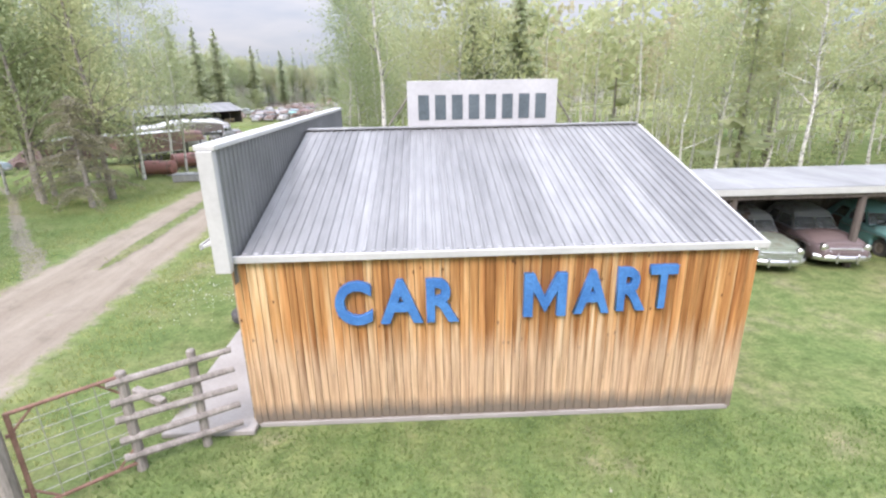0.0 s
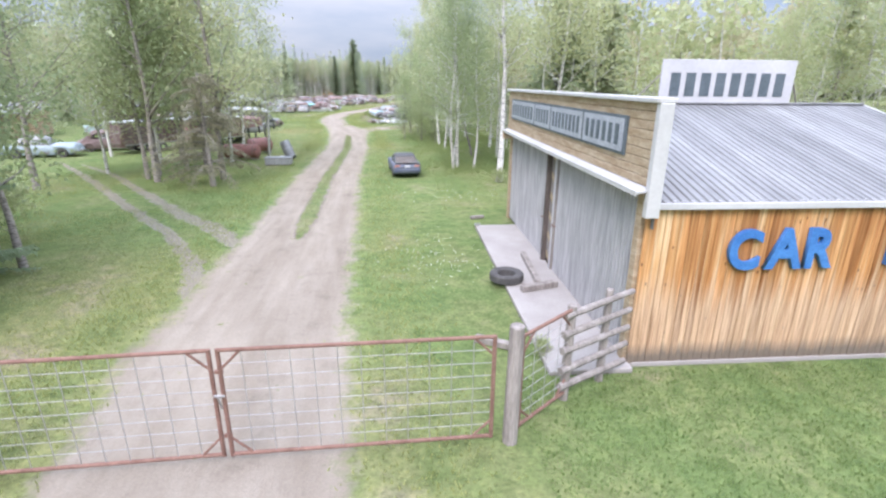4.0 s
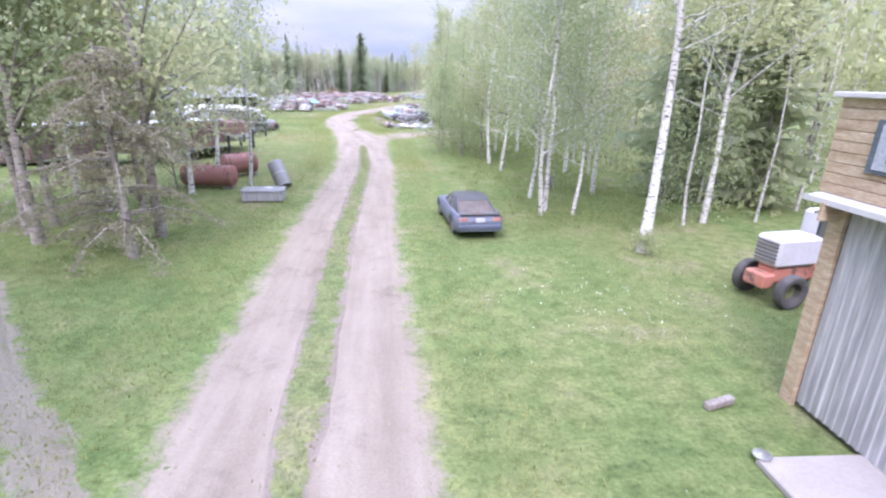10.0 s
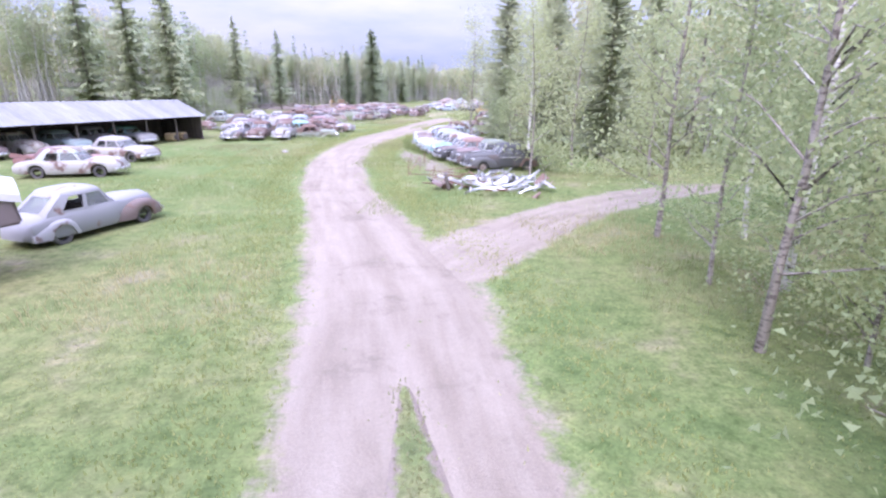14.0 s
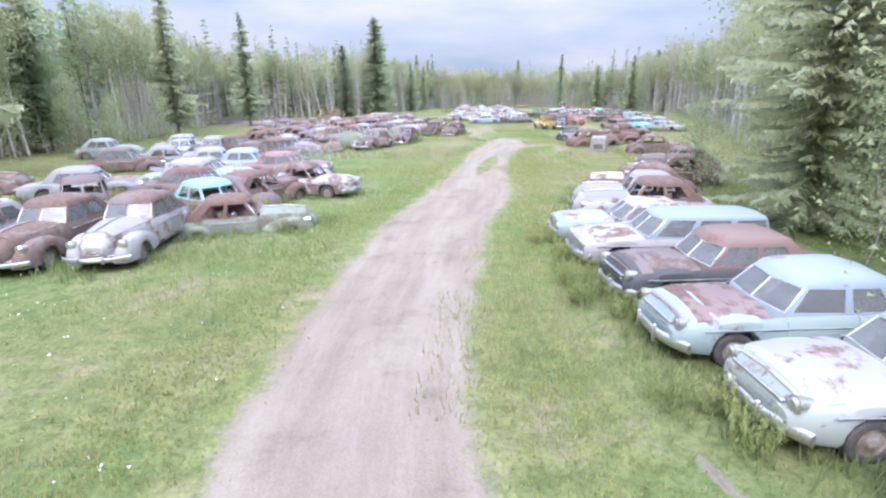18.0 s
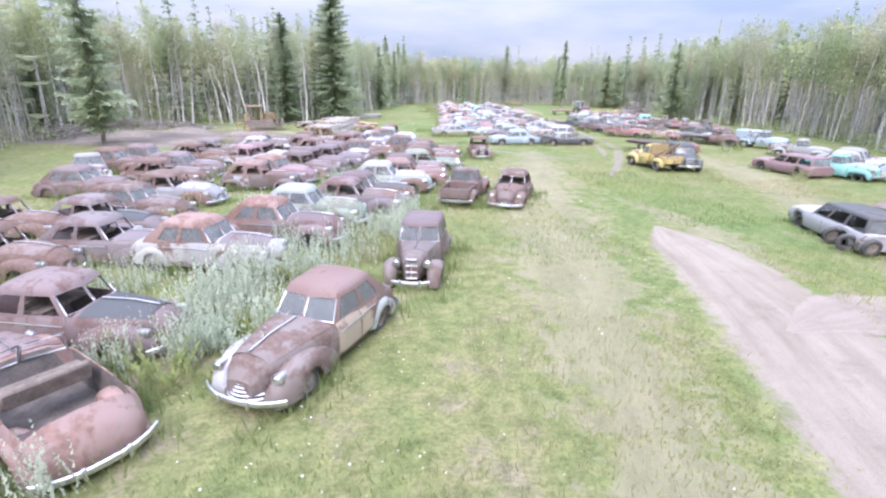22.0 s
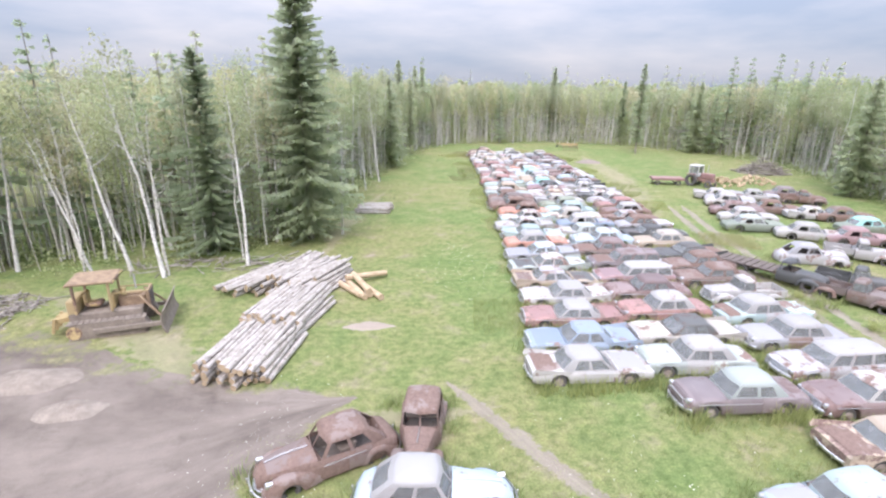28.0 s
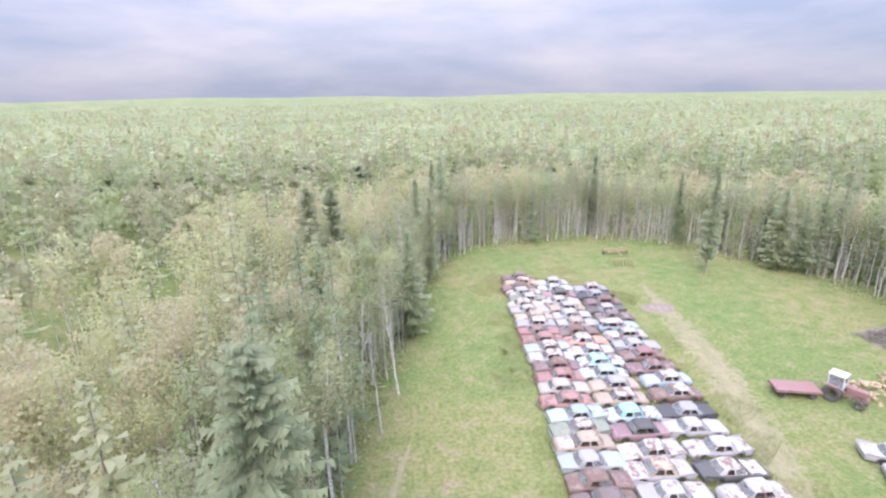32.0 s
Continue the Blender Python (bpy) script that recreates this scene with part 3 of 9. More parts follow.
def ribbon(name, line, z, material, rag=0.4, seed=1, step=0.3):
    """A strip of earth along points (x, y, width), with uneven edges."""
    rnd = random.Random(seed)
    pts = []
    for (x0, y0, w0), (x1, y1, w1) in zip(line, line[1:]):
        n = max(1, int(math.hypot(x1 - x0, y1 - y0) / step))
        pts += [(x0 + (x1 - x0) * i / n, y0 + (y1 - y0) * i / n, w0 + (w1 - w0) * i / n) for i in range(n)]
    pts.append(line[-1])
    # soften the corners
    for _ in range(14):
        pts = [pts[0]] + [tuple((a[k] + 2 * b[k] + c[k]) / 4 for k in range(3)) for a, b, c in zip(pts, pts[1:], pts[2:])] + [pts[-1]]
    for i in range(min(len(pts), 8)):
        k = ((i + 0.3) / 8) ** 0.6
        for j in (i, len(pts) - 1 - i):
            pts[j] = (pts[j][0], pts[j][1], pts[j][2] * k)
    bm = bmesh.new()
    rows, uv = [], {}
    run = 0.0
    for i, (x, y, w) in enumerate(pts):
        run += math.hypot(x - pts[i - 1][0], y - pts[i - 1][1]) if i else 0.0
        a, b = pts[max(0, i - 1)], pts[min(len(pts) - 1, i + 1)]
        d = Vector((b[0] - a[0], b[1] - a[1], 0)).normalized()
        s = Vector((-d.y, d.x, 0))
        row = []
        for k in (-1, -0.5, 0, 0.5, 1):
            off = w / 2 * k
            if abs(k) == 1:
                off += rag * (0.9 * noise.noise((x * 0.55, y * 0.55, k * 9 + seed)) + 0.5 * noise.noise((x * 1.9, y * 1.9, k * 5 + seed)) + rnd.uniform(-0.12, 0.12))
            row.append(bm.verts.new((x + s.x * off, y + s.y * off, -0.004 if abs(k) == 1 else z)))
            uv[row[-1]] = ((k + 1) / 2, run)
        rows.append(row)
    for a, b in zip(rows, rows[1:]):
        for i in range(4):
            bm.faces.new((a[i], a[i + 1], b[i + 1], b[i]))
    bmesh.ops.recalc_face_normals(bm, faces=bm.faces[:])
    if bm.faces and bm.faces[0].normal.z < 0:
        bmesh.ops.reverse_faces(bm, faces=bm.faces[:])
    lay = bm.loops.layers.uv.new("UVMap")
    for f in bm.faces:
        for lp in f.loops:
            lp[lay].uv = uv[lp.vert]
    return part(name, bm, material)


ROAD = [(-9.5, -26, 4.6), (-10.2, -10, 4.4), (-10.9, 1, 4.2), (-11.8, 8.5, 4.2), (-12.2, 17, 3.9), (-12.9, 30, 3.6), (-13.2, 44.5, 3.5), (-13.7, 50, 3.5), (-14.6, 60, 4.2),
        (-17.0, 70, 3.3), (-18.2, 74, 3.3), (-19.5, 83, 3.4), (-19.6, 90, 3.3), (-19.4, 94, 3.2), (-17.9, 103, 3.5), (-16.2, 108, 3.8), (-14.3, 117, 2.9), (-12.4, 126, 3.2),
        (-10.2, 132, 3.6), (-9.1, 137, 2.9), (-8.9, 139.6, 2.4), (-8.8, 140.8, 1.2)]
WIDE = 1.42
tagged(ribbon("road", [(x, y, w * WIDE) for x, y, w in ROAD], 0.02, "gravel", 0.15), "pale sandy gravel drive with ragged grass edges", "road", kind="structure")
SPUR = [(-14.5, 60, 3.0), (-12.0, 64, 3.2), (-8, 68.5, 2.6), (-3, 72.2, 2.4), (3, 75, 2.2)]
tagged(ribbon("side_track", [(x, y, w * WIDE) for x, y, w in SPUR], 0.014, "gravel", 0.35, 3), "grey gravel side track leading into the trees", "track", kind="structure")
for k, line in enumerate(([(-13.0, 9.5, 1.0), (-15.0, 14.5, 0.62), (-17.2, 18, 0.5), (-21, 22.5, 0.55), (-27, 30, 0.5), (-33, 37, 0.3)],
                          [(-13.8, 15.5, 0.9), (-15.3, 18.2, 0.8), (-18, 21, 0.7), (-26.4, 31.5, 0.45), (-31, 36, 0.3)],
                          [(-10.3, 167.5, 0.8), (-7.3, 163.5, 0.9), (-3.0, 160, 0.4)], [(-17.6, 181, 0.6), (-15.4, 177, 0.75), (-13.3, 173.5, 0.7), (-10.2, 168, 0.45)],
                          [(13.5, 214, 0.7), (10.5, 204, 0.8), (7.3, 190, 0.8), (5.3, 181, 0.7), (4.6, 175, 0.7), (2.4, 167, 0.7), (-2.0, 158, 0.7), (-5.3, 152.5, 0.5)],
                          [(11.9, 214, 0.6), (8.9, 204, 0.8), (5.7, 190, 0.7), (3.7, 181, 0.7), (3.0, 175, 0.6), (0.8, 167, 0.6), (-1.2, 162, 0.5)],)):
    tagged(ribbon("wheel_rut", [(x, y, w * 1.9) for x, y, w in line], 0.006 + 0.0007 * k, "rut", 0.2, 20 + k, 0.3), "bare worn wheel rut in the grass", "rut", kind="structure")
for k, line in enumerate(([(-12.8, 75, 2.0), (-12.4, 80, 3.4), (-13.6, 84, 4.2), (-14.6, 87, 3.0), (-15.0, 90.5, 0.6)], [(-10.8, 131.2, 2.0), (-8.8, 131.9, 4.2), (-6.6, 132.4, 3.0), (-5.2, 132.8, 0.8)], [(-22.6, 186.8, 1.6), (-21.7, 187.0, 3.6), (-20.7, 187.0, 3.8), (-19.7, 186.7, 1.4)],
                          [(-18.0, 114.9, 0.6), (-17.3, 114.3, 1.5), (-16.2, 113.9, 1.8)], [(-17.2, 112.9, 0.4), (-17.4, 111.7, 1.0), (-17.5, 110.4, 1.0), (-17.4, 109.4, 0.5)])):
    tagged(ribbon("sandy_patch", line, 0.021 + 0.001 * k, "rut" if k == 0 else "worn" if k > 2 else "sand", 0.3, 70 + k, 0.3), "bare sandy ground at the side of the drive", "bare ground", kind="structure")
YARD = [(-58, 178, 9), (-50, 180, 19), (-42, 179, 21), (-35, 177.5, 20), (-30, 177.8, 14.5), (-26.5, 178.6, 9), (-24, 179.6, 4), (-21.5, 180.2, 1)]
for k, line in enumerate(([(4, 205, 3), (8.0, 212, 7), (12.3, 224, 7), (15.1, 234, 8), (17.3, 247, 6), (19, 258, 2)], [(-25, 199, 1), (-24.5, 206, 4), (-23.0, 214, 3), (-20, 225, 1)],
                          [(-9.2, 133, 2), (-7.6, 137, 5), (-7, 141, 4), (-8, 147, 1)],
                          [(-5, 122, 1), (-2, 131, 5), (1.5, 140, 4), (3, 147, 1)], [(-13, 140, 2), (-15, 150, 5), (-17, 160, 4), (-18, 168, 2)], [(-16.5, 120, 2), (-16.3, 127, 5), (-14.5, 136, 8), (-12, 147, 9), (-9, 157, 9), (-6, 167, 4)],
                          [(-7, 126, 2), (-3, 134, 6), (1.5, 143, 8), (5, 152, 7), (8.5, 166, 3)],
                          [(-41, 193, 2), (-36, 189.5, 6), (-31.5, 185.5, 6), (-28.5, 181.5, 5), (-24.5, 178.5, 4), (-19.5, 178.5, 3), (-15.5, 179, 1)])):
    tagged(ribbon("worn_patch", line, 0.0025 + 0.0005 * k, "worn", 0.3, 50 + k, 0.5), "thin yellowed grass worn down to the soil", "bare ground", kind="structure")
for k, line in enumerate(([(-14.8, 114.6, 0.5), (-14.2, 116.8, 1.6), (-13.5, 119.6, 2.2), (-12.8, 122.2, 1.6), (-12.1, 124.6, 0.4)],)):
    tagged(ribbon("grass_island", line, 0.03, "tuft", 0.35, 90 + k, 0.15), "green grass growing through the sandy drive", "grass", kind="structure")
tagged(ribbon("dirt_yard", [(x, y, w * 1.25) for x, y, w in YARD], 0.01, "dirt", 1.1, 7), "scraped brown dirt beside the tree line", "bare ground", kind="structure")

# ---- the shop ----
X0, X1, Y0, Y1 = -3.5, 5.72, 7.7, 20.1
shop = thing("shop_building", "pine-boarded car shop with tin roof and false front", "building", Matrix.Identity(4))
core = bmesh.new()
prof = [(Y0 + 0.03, 0.0), (Y0 + 0.03, 3.36), (13.7, 4.92), (Y1, 3.34), (Y1, 0.0)]
ring_loft(core, [[(X0 + 0.03, y, z) for y, z in prof], [(X1 - 0.02, y, z) for y, z in prof]])
bmesh.ops.recalc_face_normals(core, faces=core.faces[:])
part("wall", core, "darkwood", shop, "dark sheathing under the boards")
part("sill", box(((X0 + X1) / 2, Y0 - 0.02, 0.05), (X1 - X0 + 0.04, 0.1, 0.1), None, 0.01), "concrete", shop, "thin concrete footing")


def tin_roof(y_low, y_high, z_low, z_high, x0, x1, sheets):
    """Lapped ribbed sheets running up a slope, each one a part."""
    run = math.hypot(y_high - y_low, z_high - z_low)
    tilt = math.atan2(z_high - z_low, y_high - y_low)
    w = (x1 - x0) / sheets
    proto = corrugated(w + 0.03, run, w / 4, 0.03)
    me = bpy.data.meshes.new("roof_sheet")
    proto.to_mesh(me)
    proto.free()
    me.materials.append(M["tin"])
    for i in range(sheets):
        m = Matrix.Translation((x0 + i * w, y_low, z_low + 0.005 * (i % 2))) @ Matrix.Rotation(tilt - math.pi / 2, 4, "X")
        part("roof_sheet", me, "tin", shop, "", m)


tin_roof(7.58, 13.72, 3.5, 5.12, X0 + 0.1, X1 + 0.12, 13)
back_roof = box((0, 0, 0), (X1 - X0 + 0.2, 7.05, 0.05))
bmesh.ops.transform(back_roof, matrix=Matrix.Translation(((X0 + X1) / 2 + 0.05, 17.08, 4.28)) @ Matrix.Rotation(math.atan2(3.42 - 5.05, 6.7), 4, "X"), verts=back_roof.verts[:])
part("back_roof", back_roof, "tin", shop)
part("ridge_cap", beam((X0 + 0.1, 13.72, 5.15), (X1 + 0.14, 13.72, 5.15), 0.35, 0.04), "tin", shop)
part("fascia", beam((X0 - 0.12, 7.55, 3.49), (X1 + 0.16, 7.55, 3.49), 0.05, 0.13), "whitemetal", shop, "white metal eave fascia")
barge = merged(beam((X1 + 0.16, 7.55, 3.45), (X1 + 0.16, 13.7, 5.09), 0.05, 0.14), beam((X1 + 0.16, 13.7, 5.09), (X1 + 0.16, 20.4, 3.49), 0.05, 0.14))
part("barge_board", barge, "whitemetal", shop)
soffit = box(((X0 + X1) / 2 + 0.06, 7.62, 3.44), (X1 - X0 + 0.2, 0.14, 0.02))
part("soffit", soffit, "greywood", shop)
for i in range(48):
    part("rib_closure", box((X0 + 0.2 + i * 0.183, 7.60, 3.575), (0.075, 0.03, 0.025), None, 0.004), "tindark", shop)

# false front, its back clad in tin above the roof
FF = X0 - 0.1
front = bmesh.new()
bmesh.ops.create_cube(front, size=1)
bmesh.ops.scale(front, vec=(0.14, 12.9, 1.55), verts=front.verts[:])
bmesh.ops.translate(front, vec=(FF + 0.02, 13.95, 4.58), verts=front.verts[:])
part("false_front", front, "oldwood", shop, "yellowed board false front")
for i in range(9):
    part("siding_board", box((FF - 0.075, 13.95, 3.93 + i * 0.17), (0.03, 12.88, 0.16), None, 0.008), "oldwood", shop)
cb = corrugated(12.9, 2.3, 0.2, 0.03)
bmesh.ops.transform(cb, matrix=Matrix.Translation((FF + 0.1, 7.5, 3.05)) @ Matrix.Rotation(math.pi / 2, 4, "Z") @ Matrix.Scale(1, 4), verts=cb.verts[:])
part("parapet_cladding", cb, "tin", shop, "ribbed tin on the back of the false front")
part("cornice", box((FF - 0.02, 13.95, 5.40), (0.34, 13.1, 0.09), None, 0.015), "whitemetal", shop, "white metal cornice")
part("corner_post", box((FF - 0.02, 7.45, 4.33), (0.26, 0.16, 2.05), None, 0.012), "whitemetal", shop, "white corner trim")
part("canopy_ledge", merged(box((FF - 0.19, 13.9, 3.80), (0.34, 12.9, 0.035), Matrix.Rotation(radians(-12), 4, "Y")), box((FF - 0.36, 13.9, 3.765), (0.03, 12.9, 0.09))), "whitemetal", shop, "white sloping ledge over the doors")
board = part("name_board", box((FF - 0.11, 14.15, 4.68), (0.04, 10.95, 0.78), None, 0.006), "signink", shop, "dark frame of four sign panels")
for y0, y1, n in ((8.76, 11.15, 6), (11.21, 13.98, 8), (14.04, 15.9, 5), (15.96, 19.55, 8)):
    pn = part("sign_panel", box((FF - 0.135, (y0 + y1) / 2, 4.68), (0.02, y1 - y0 - 0.08, 0.66), None, 0.004), "panelblue", board, "pale blue-grey sign panel")
    w = (y1 - y0 - 0.3) / n
    for i in range(n):
        yc = y0 + 0.15 + (i + 0.5) * w
        part("letter_bar", box((FF - 0.148, yc, 4.68), (0.012, w * 0.55, 0.42), None, 0.003), "signink", board)
# big sliding doors of ribbed tin
for y0, y1 in ((8.0, 13.2), (14.2, 19.75)):
    d = corrugated(y1 - y0, 3.62, 0.16, 0.025)
    bmesh.ops.transform(d, matrix=Matrix.Translation((FF + 0.02, y1, 0.12)) @ Matrix.Rotation(-math.pi / 2, 4, "Z"), verts=d.verts[:])
    door = part("door", d, "tindark", shop, "large sliding door of grey ribbed tin")
    part("door_edge", box((FF - 0.02, y0 + 0.04 if y0 > 10 else y1 - 0.04, 1.93), (0.08, 0.08, 3.6), None, 0.01), "greywood", door)
    part("door_latch", merged(rod((FF - 0.03, y0 - 0.1 if y0 > 10 else y1 - 0.2, 1.55), (FF - 0.06, y0 + 0.3 if y0 > 10 else y1 + 0.2, 1.5), 0.02), box((FF - 0.04, y0 if y0 > 10 else y1, 1.53), (0.06, 0.1, 0.12))), "gatepipe", door)
part("jamb", box((FF - 0.02, 14.08, 1.95), (0.16, 0.14, 3.65), None, 0.01), "darkwood", shop, "dark brown door jamb")
part("jamb", box((FF + 0.0, 13.28, 1.95), (0.14, 0.12, 3.65), None, 0.01), "signwhite", shop, "white-painted door jamb")
for i in range(17):
    z = 0.25 + i * 0.215
    part("diagonal_board", box((FF + 0.06, 13.66, z), (0.03, 0.98, 0.19), Matrix.Rotation(radians(22), 4, "X"), 0.006), "greywood" if i % 3 else "oldwood", shop)
part("corner_board", box((FF + 0.0, 7.86, 1.85), (0.1, 0.24, 3.7), None, 0.01), "oldwood", shop)
part("corner_board", box((FF + 0.0, 19.93, 1.85), (0.1, 0.3, 3.7), None, 0.01), "oldwood", shop)
part("lookout_bracket", box((FF - 0.2, 19.9, 3.6), (0.4, 0.08, 0.3), None, 0.01), "oldwood", shop)

# south wall: upright pine boards with covering strips
rnd = random.Random(4)
x = X0
boards = []
while x < X1 - 0.02:
    w = min(rnd.choice((0.13, 0.15, 0.17, 0.19)), X1 - x)
    boards.append((x, w))
    x += w
proto = {}
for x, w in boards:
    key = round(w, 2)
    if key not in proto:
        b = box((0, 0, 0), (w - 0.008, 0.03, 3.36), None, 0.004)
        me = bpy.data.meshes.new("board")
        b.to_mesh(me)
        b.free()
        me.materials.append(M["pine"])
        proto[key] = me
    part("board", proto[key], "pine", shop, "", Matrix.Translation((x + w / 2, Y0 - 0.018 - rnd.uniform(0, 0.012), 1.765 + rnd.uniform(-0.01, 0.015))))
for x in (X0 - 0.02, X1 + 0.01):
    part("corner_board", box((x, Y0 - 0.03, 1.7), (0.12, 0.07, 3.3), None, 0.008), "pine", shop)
east = corrugated(12.3, 3.3, 0.3, 0.02)
bmesh.ops.transform(east, matrix=Matrix.Translation((X1 + 0.01, Y0, 0.05)) @ Matrix.Rotation(math.pi / 2, 4, "Z"), verts=east.verts[:])
part("side_cladding", east, "greywood", shop)

# blue letters on the boards
def letter(ch, x0, x1, z, height, depth, material, parent):
    """One raised block letter as a mesh, fitted between x0 and x1."""
    cu = bpy.data.curves.new("glyph", "FONT")
    cu.body, cu.extrude, cu.bevel_depth, cu.offset, cu.resolution_u = ch, 0.05, 0.004, 0.03, 5
    tmp = bpy.data.objects.new("glyph", cu)
    scene.collection.objects.link(tmp)
    me = bpy.data.meshes.new_from_object(tmp.evaluated_get(bpy.context.evaluated_depsgraph_get()))
    bpy.data.objects.remove(tmp)
    bpy.data.curves.remove(cu)
    co = np.empty(len(me.vertices) * 3, np.float32)
    me.vertices.foreach_get("co", co)
    co = co.reshape(-1, 3)
    lo, hi = co.min(0), co.max(0)
    co = (co - lo) / (hi - lo)
    me.vertices.foreach_set("co", (co * (x1 - x0, height, depth)).astype(np.float32).ravel())
    me.name = "letter"
    me.materials.clear()
    me.materials.append(M[material])
    part("letter", me, material, parent, "raised blue wooden letter", Matrix.Translation((x0, Y0 - 0.05, z)) @ Matrix.Rotation(math.pi / 2, 4, "X"))


def letter_m(x0, x1, z, height, depth, parent):
    """The M, built from four straight strokes."""
    w, xm, y = 0.17, (x0 + x1) / 2, Y0 - 0.1
    bits = [box((x, y, z + height / 2), (w, depth, height), None, 0.006) for x in (x0 + w / 2, x1 - w / 2)]
    for s, x in ((1, x0 + w * 0.5), (-1, x1 - w * 0.5)):
        d = bmesh.new()
        ring_loft(d, [[(a, y + o, b) for a, b in ((x - s * w / 2, z + height), (x + s * w * 0.6, z + height), (xm, z + height * 0.46), (xm, z + height * 0.1))] for o in (-depth / 2 + 0.003, depth / 2 - 0.003)])
        bmesh.ops.recalc_face_normals(d, faces=d.faces[:])
        bits.append(d)
    part("letter", merged(*bits), "blue", parent, "raised blue wooden letter")


letter_m(1.54, 2.32, 2.22, 0.84, 0.1, shop)
for ch, x0, x1, z in (("C", -1.85, -1.19, 2.17), ("A", -1.06, -0.28, 2.18), ("R", -0.22, 0.37, 2.18), ("A", 2.46, 3.12, 2.25), ("R", 3.24, 3.78, 2.28), ("T", 3.82, 4.32, 2.31)):
    letter(ch, x0, x1, z, 0.84, 0.1, "blue", shop)

# roof sign, its wording left as plain bars
rs = thing("roof_sign", "white board sign with dark capitals on the ridge", "sign", Matrix.Translation((-0.6, 13.74, 4.98)))
part("sign_board", box((2.08, 0, 0.70), (4.16, 0.05, 1.38), None, 0.01), "signwhite", rs)
for i in range(8):
    part("letter_bar", box((0.45 + i * 0.465, -0.035, 0.69), (0.30, 0.012, 0.66), None, 0.003), "signink", rs)
for x, s in ((0.05, -1), (4.1, 1)):
    part("brace", rod((x, 0.05, 1.0), (x + s * 0.75, 0.5, 0.02), 0.025), "greywood", rs)
for x in (0.6, 2.08, 3.5):
    part("post", box((x, 0.06, 0.6), (0.07, 0.06, 1.3)), "greywood", rs)

slab = bmesh.new()
bmesh.ops.create_cube(slab, size=1)
bmesh.ops.scale(slab, vec=(1.75, 11.0, 0.12), verts=slab.verts[:])
bmesh.ops.translate(slab, vec=(-4.42, 12.9, 0.06), verts=slab.verts[:])
bmesh.ops.bevel(slab, geom=slab.edges[:], offset=0.02, segments=1, affect="EDGES")
tagged(part("pavement", slab, "concrete"), "worn concrete apron before the sliding doors", "slab", kind="structure")


def tyre_mesh(r, w, hole, sides=20):
    h = w / 2
    return lathe([(hole, -h * 0.7), (hole + (r - hole) * 0.35, -h), (r * 0.93, -h * 0.95), (r, -h * 0.65), (r, h * 0.65), (r * 0.93, h * 0.95), (hole + (r - hole) * 0.35, h), (hole, h * 0.7)], sides)


lt = tyre_mesh(0.5, 0.26, 0.27)
loose_tyre = part("truck_tyre", lt, "rubber", None, "", Matrix.Translation((-5.2, 12.35, 0.25)) @ Matrix.Rotation(radians(90), 4, "X"))
tagged(loose_tyre, "worn black truck tyre lying on the slab", "tyre")
for a, b, w, lab in (((-4.2, 14.5, 0.2), (-4.35, 11.9, 0.2), 0.16, "weathered squared timber lying on the slab"), ((-4.95, 11.45, 0.21), (-3.85, 11.8, 0.21), 0.2, "short weathered timber across the slab"),
                     ((-6.6, 8.95, 0.09), (-5.75, 8.45, 0.09), 0.18, "peeled log lying in the grass"), ((-5.3, 19.7, 0.08), (-4.7, 19.9, 0.08), 0.15, "grey plank end in the grass")):
    tagged(part("timber", beam(a, b, w, w * 0.9, 0.02), "greywood"), lab, "timber")
tagged(part("tin_dish", lathe([(0.0, -0.01), (0.12, -0.01), (0.14, 0.03), (0.0, 0.05)], 12, "Z"), "chrome", None, "", Matrix.Translation((-5.2, 18.4, 0.13))), "small dented tin dish on the slab", "dish")

# ---- gates and fences ----
def farm_gate(m, width, height, label):
    g = thing("farm_gate", label, "gate", m, "driveway gates")
    for z in (0.06, height):
        part("rail", rod((0, 0, z), (width, 0, z), 0.032), "gatepipe", g)
    for x in (0.02, width - 0.02):
        part("stile", rod((x, 0, 0.03), (x, 0, height + 0.02), 0.035), "gatepipe", g)
    for x, s in ((0.02, 1), (width - 0.02, -1)):
        for z, t in ((0.06, 1), (height, -1)):
            part("corner_brace", rod((x, 0, z + t * 0.32), (x + s * 0.32, 0, z), 0.02), "gatepipe", g)
    n = int(width / 0.32)
    for i in range(1, n):
        part("mesh_wire", rod((width * i / n, 0.0, 0.06), (width * i / n, 0.0, height), 0.0065, sides=5), "wire", g)
    for i in range(1, 8):
        part("mesh_wire", rod((0, 0.008, 0.06 + (height - 0.06) * i / 8), (width, 0.008, 0.06 + (height - 0.06) * i / 8), 0.0065, sides=5), "wire", g)
    for z in (0.4, height - 0.35):
        part("hinge", box((0.0, 0, z), (0.12, 0.05, 0.06), None, 0.008), "gatepipe", g)
    return g


GZ = 0.16
farm_gate(Matrix.Translation((-14.72, 5.1, GZ)) @ Matrix.Rotation(math.atan2(0.2, 3.77), 4, "Z"), 3.74, 1.86, "rusty pipe farm gate filled with wire mesh, closed")
farm_gate(Matrix.Translation((-10.90, 5.3, GZ)) @ Matrix.Rotation(math.atan2(0.15, 4.1), 4, "Z"), 4.08, 1.86, "rusty pipe farm gate filled with wire mesh, closed")
tagged(part("gate_chain", merged(rod((-11.0, 5.24, 1.3), (-10.85, 5.26, 1.28), 0.02), rod((-10.93, 5.2, 1.32), (-10.93, 5.3, 1.05), 0.015)), "wire"), "steel chain holding the two gates shut", "chain")
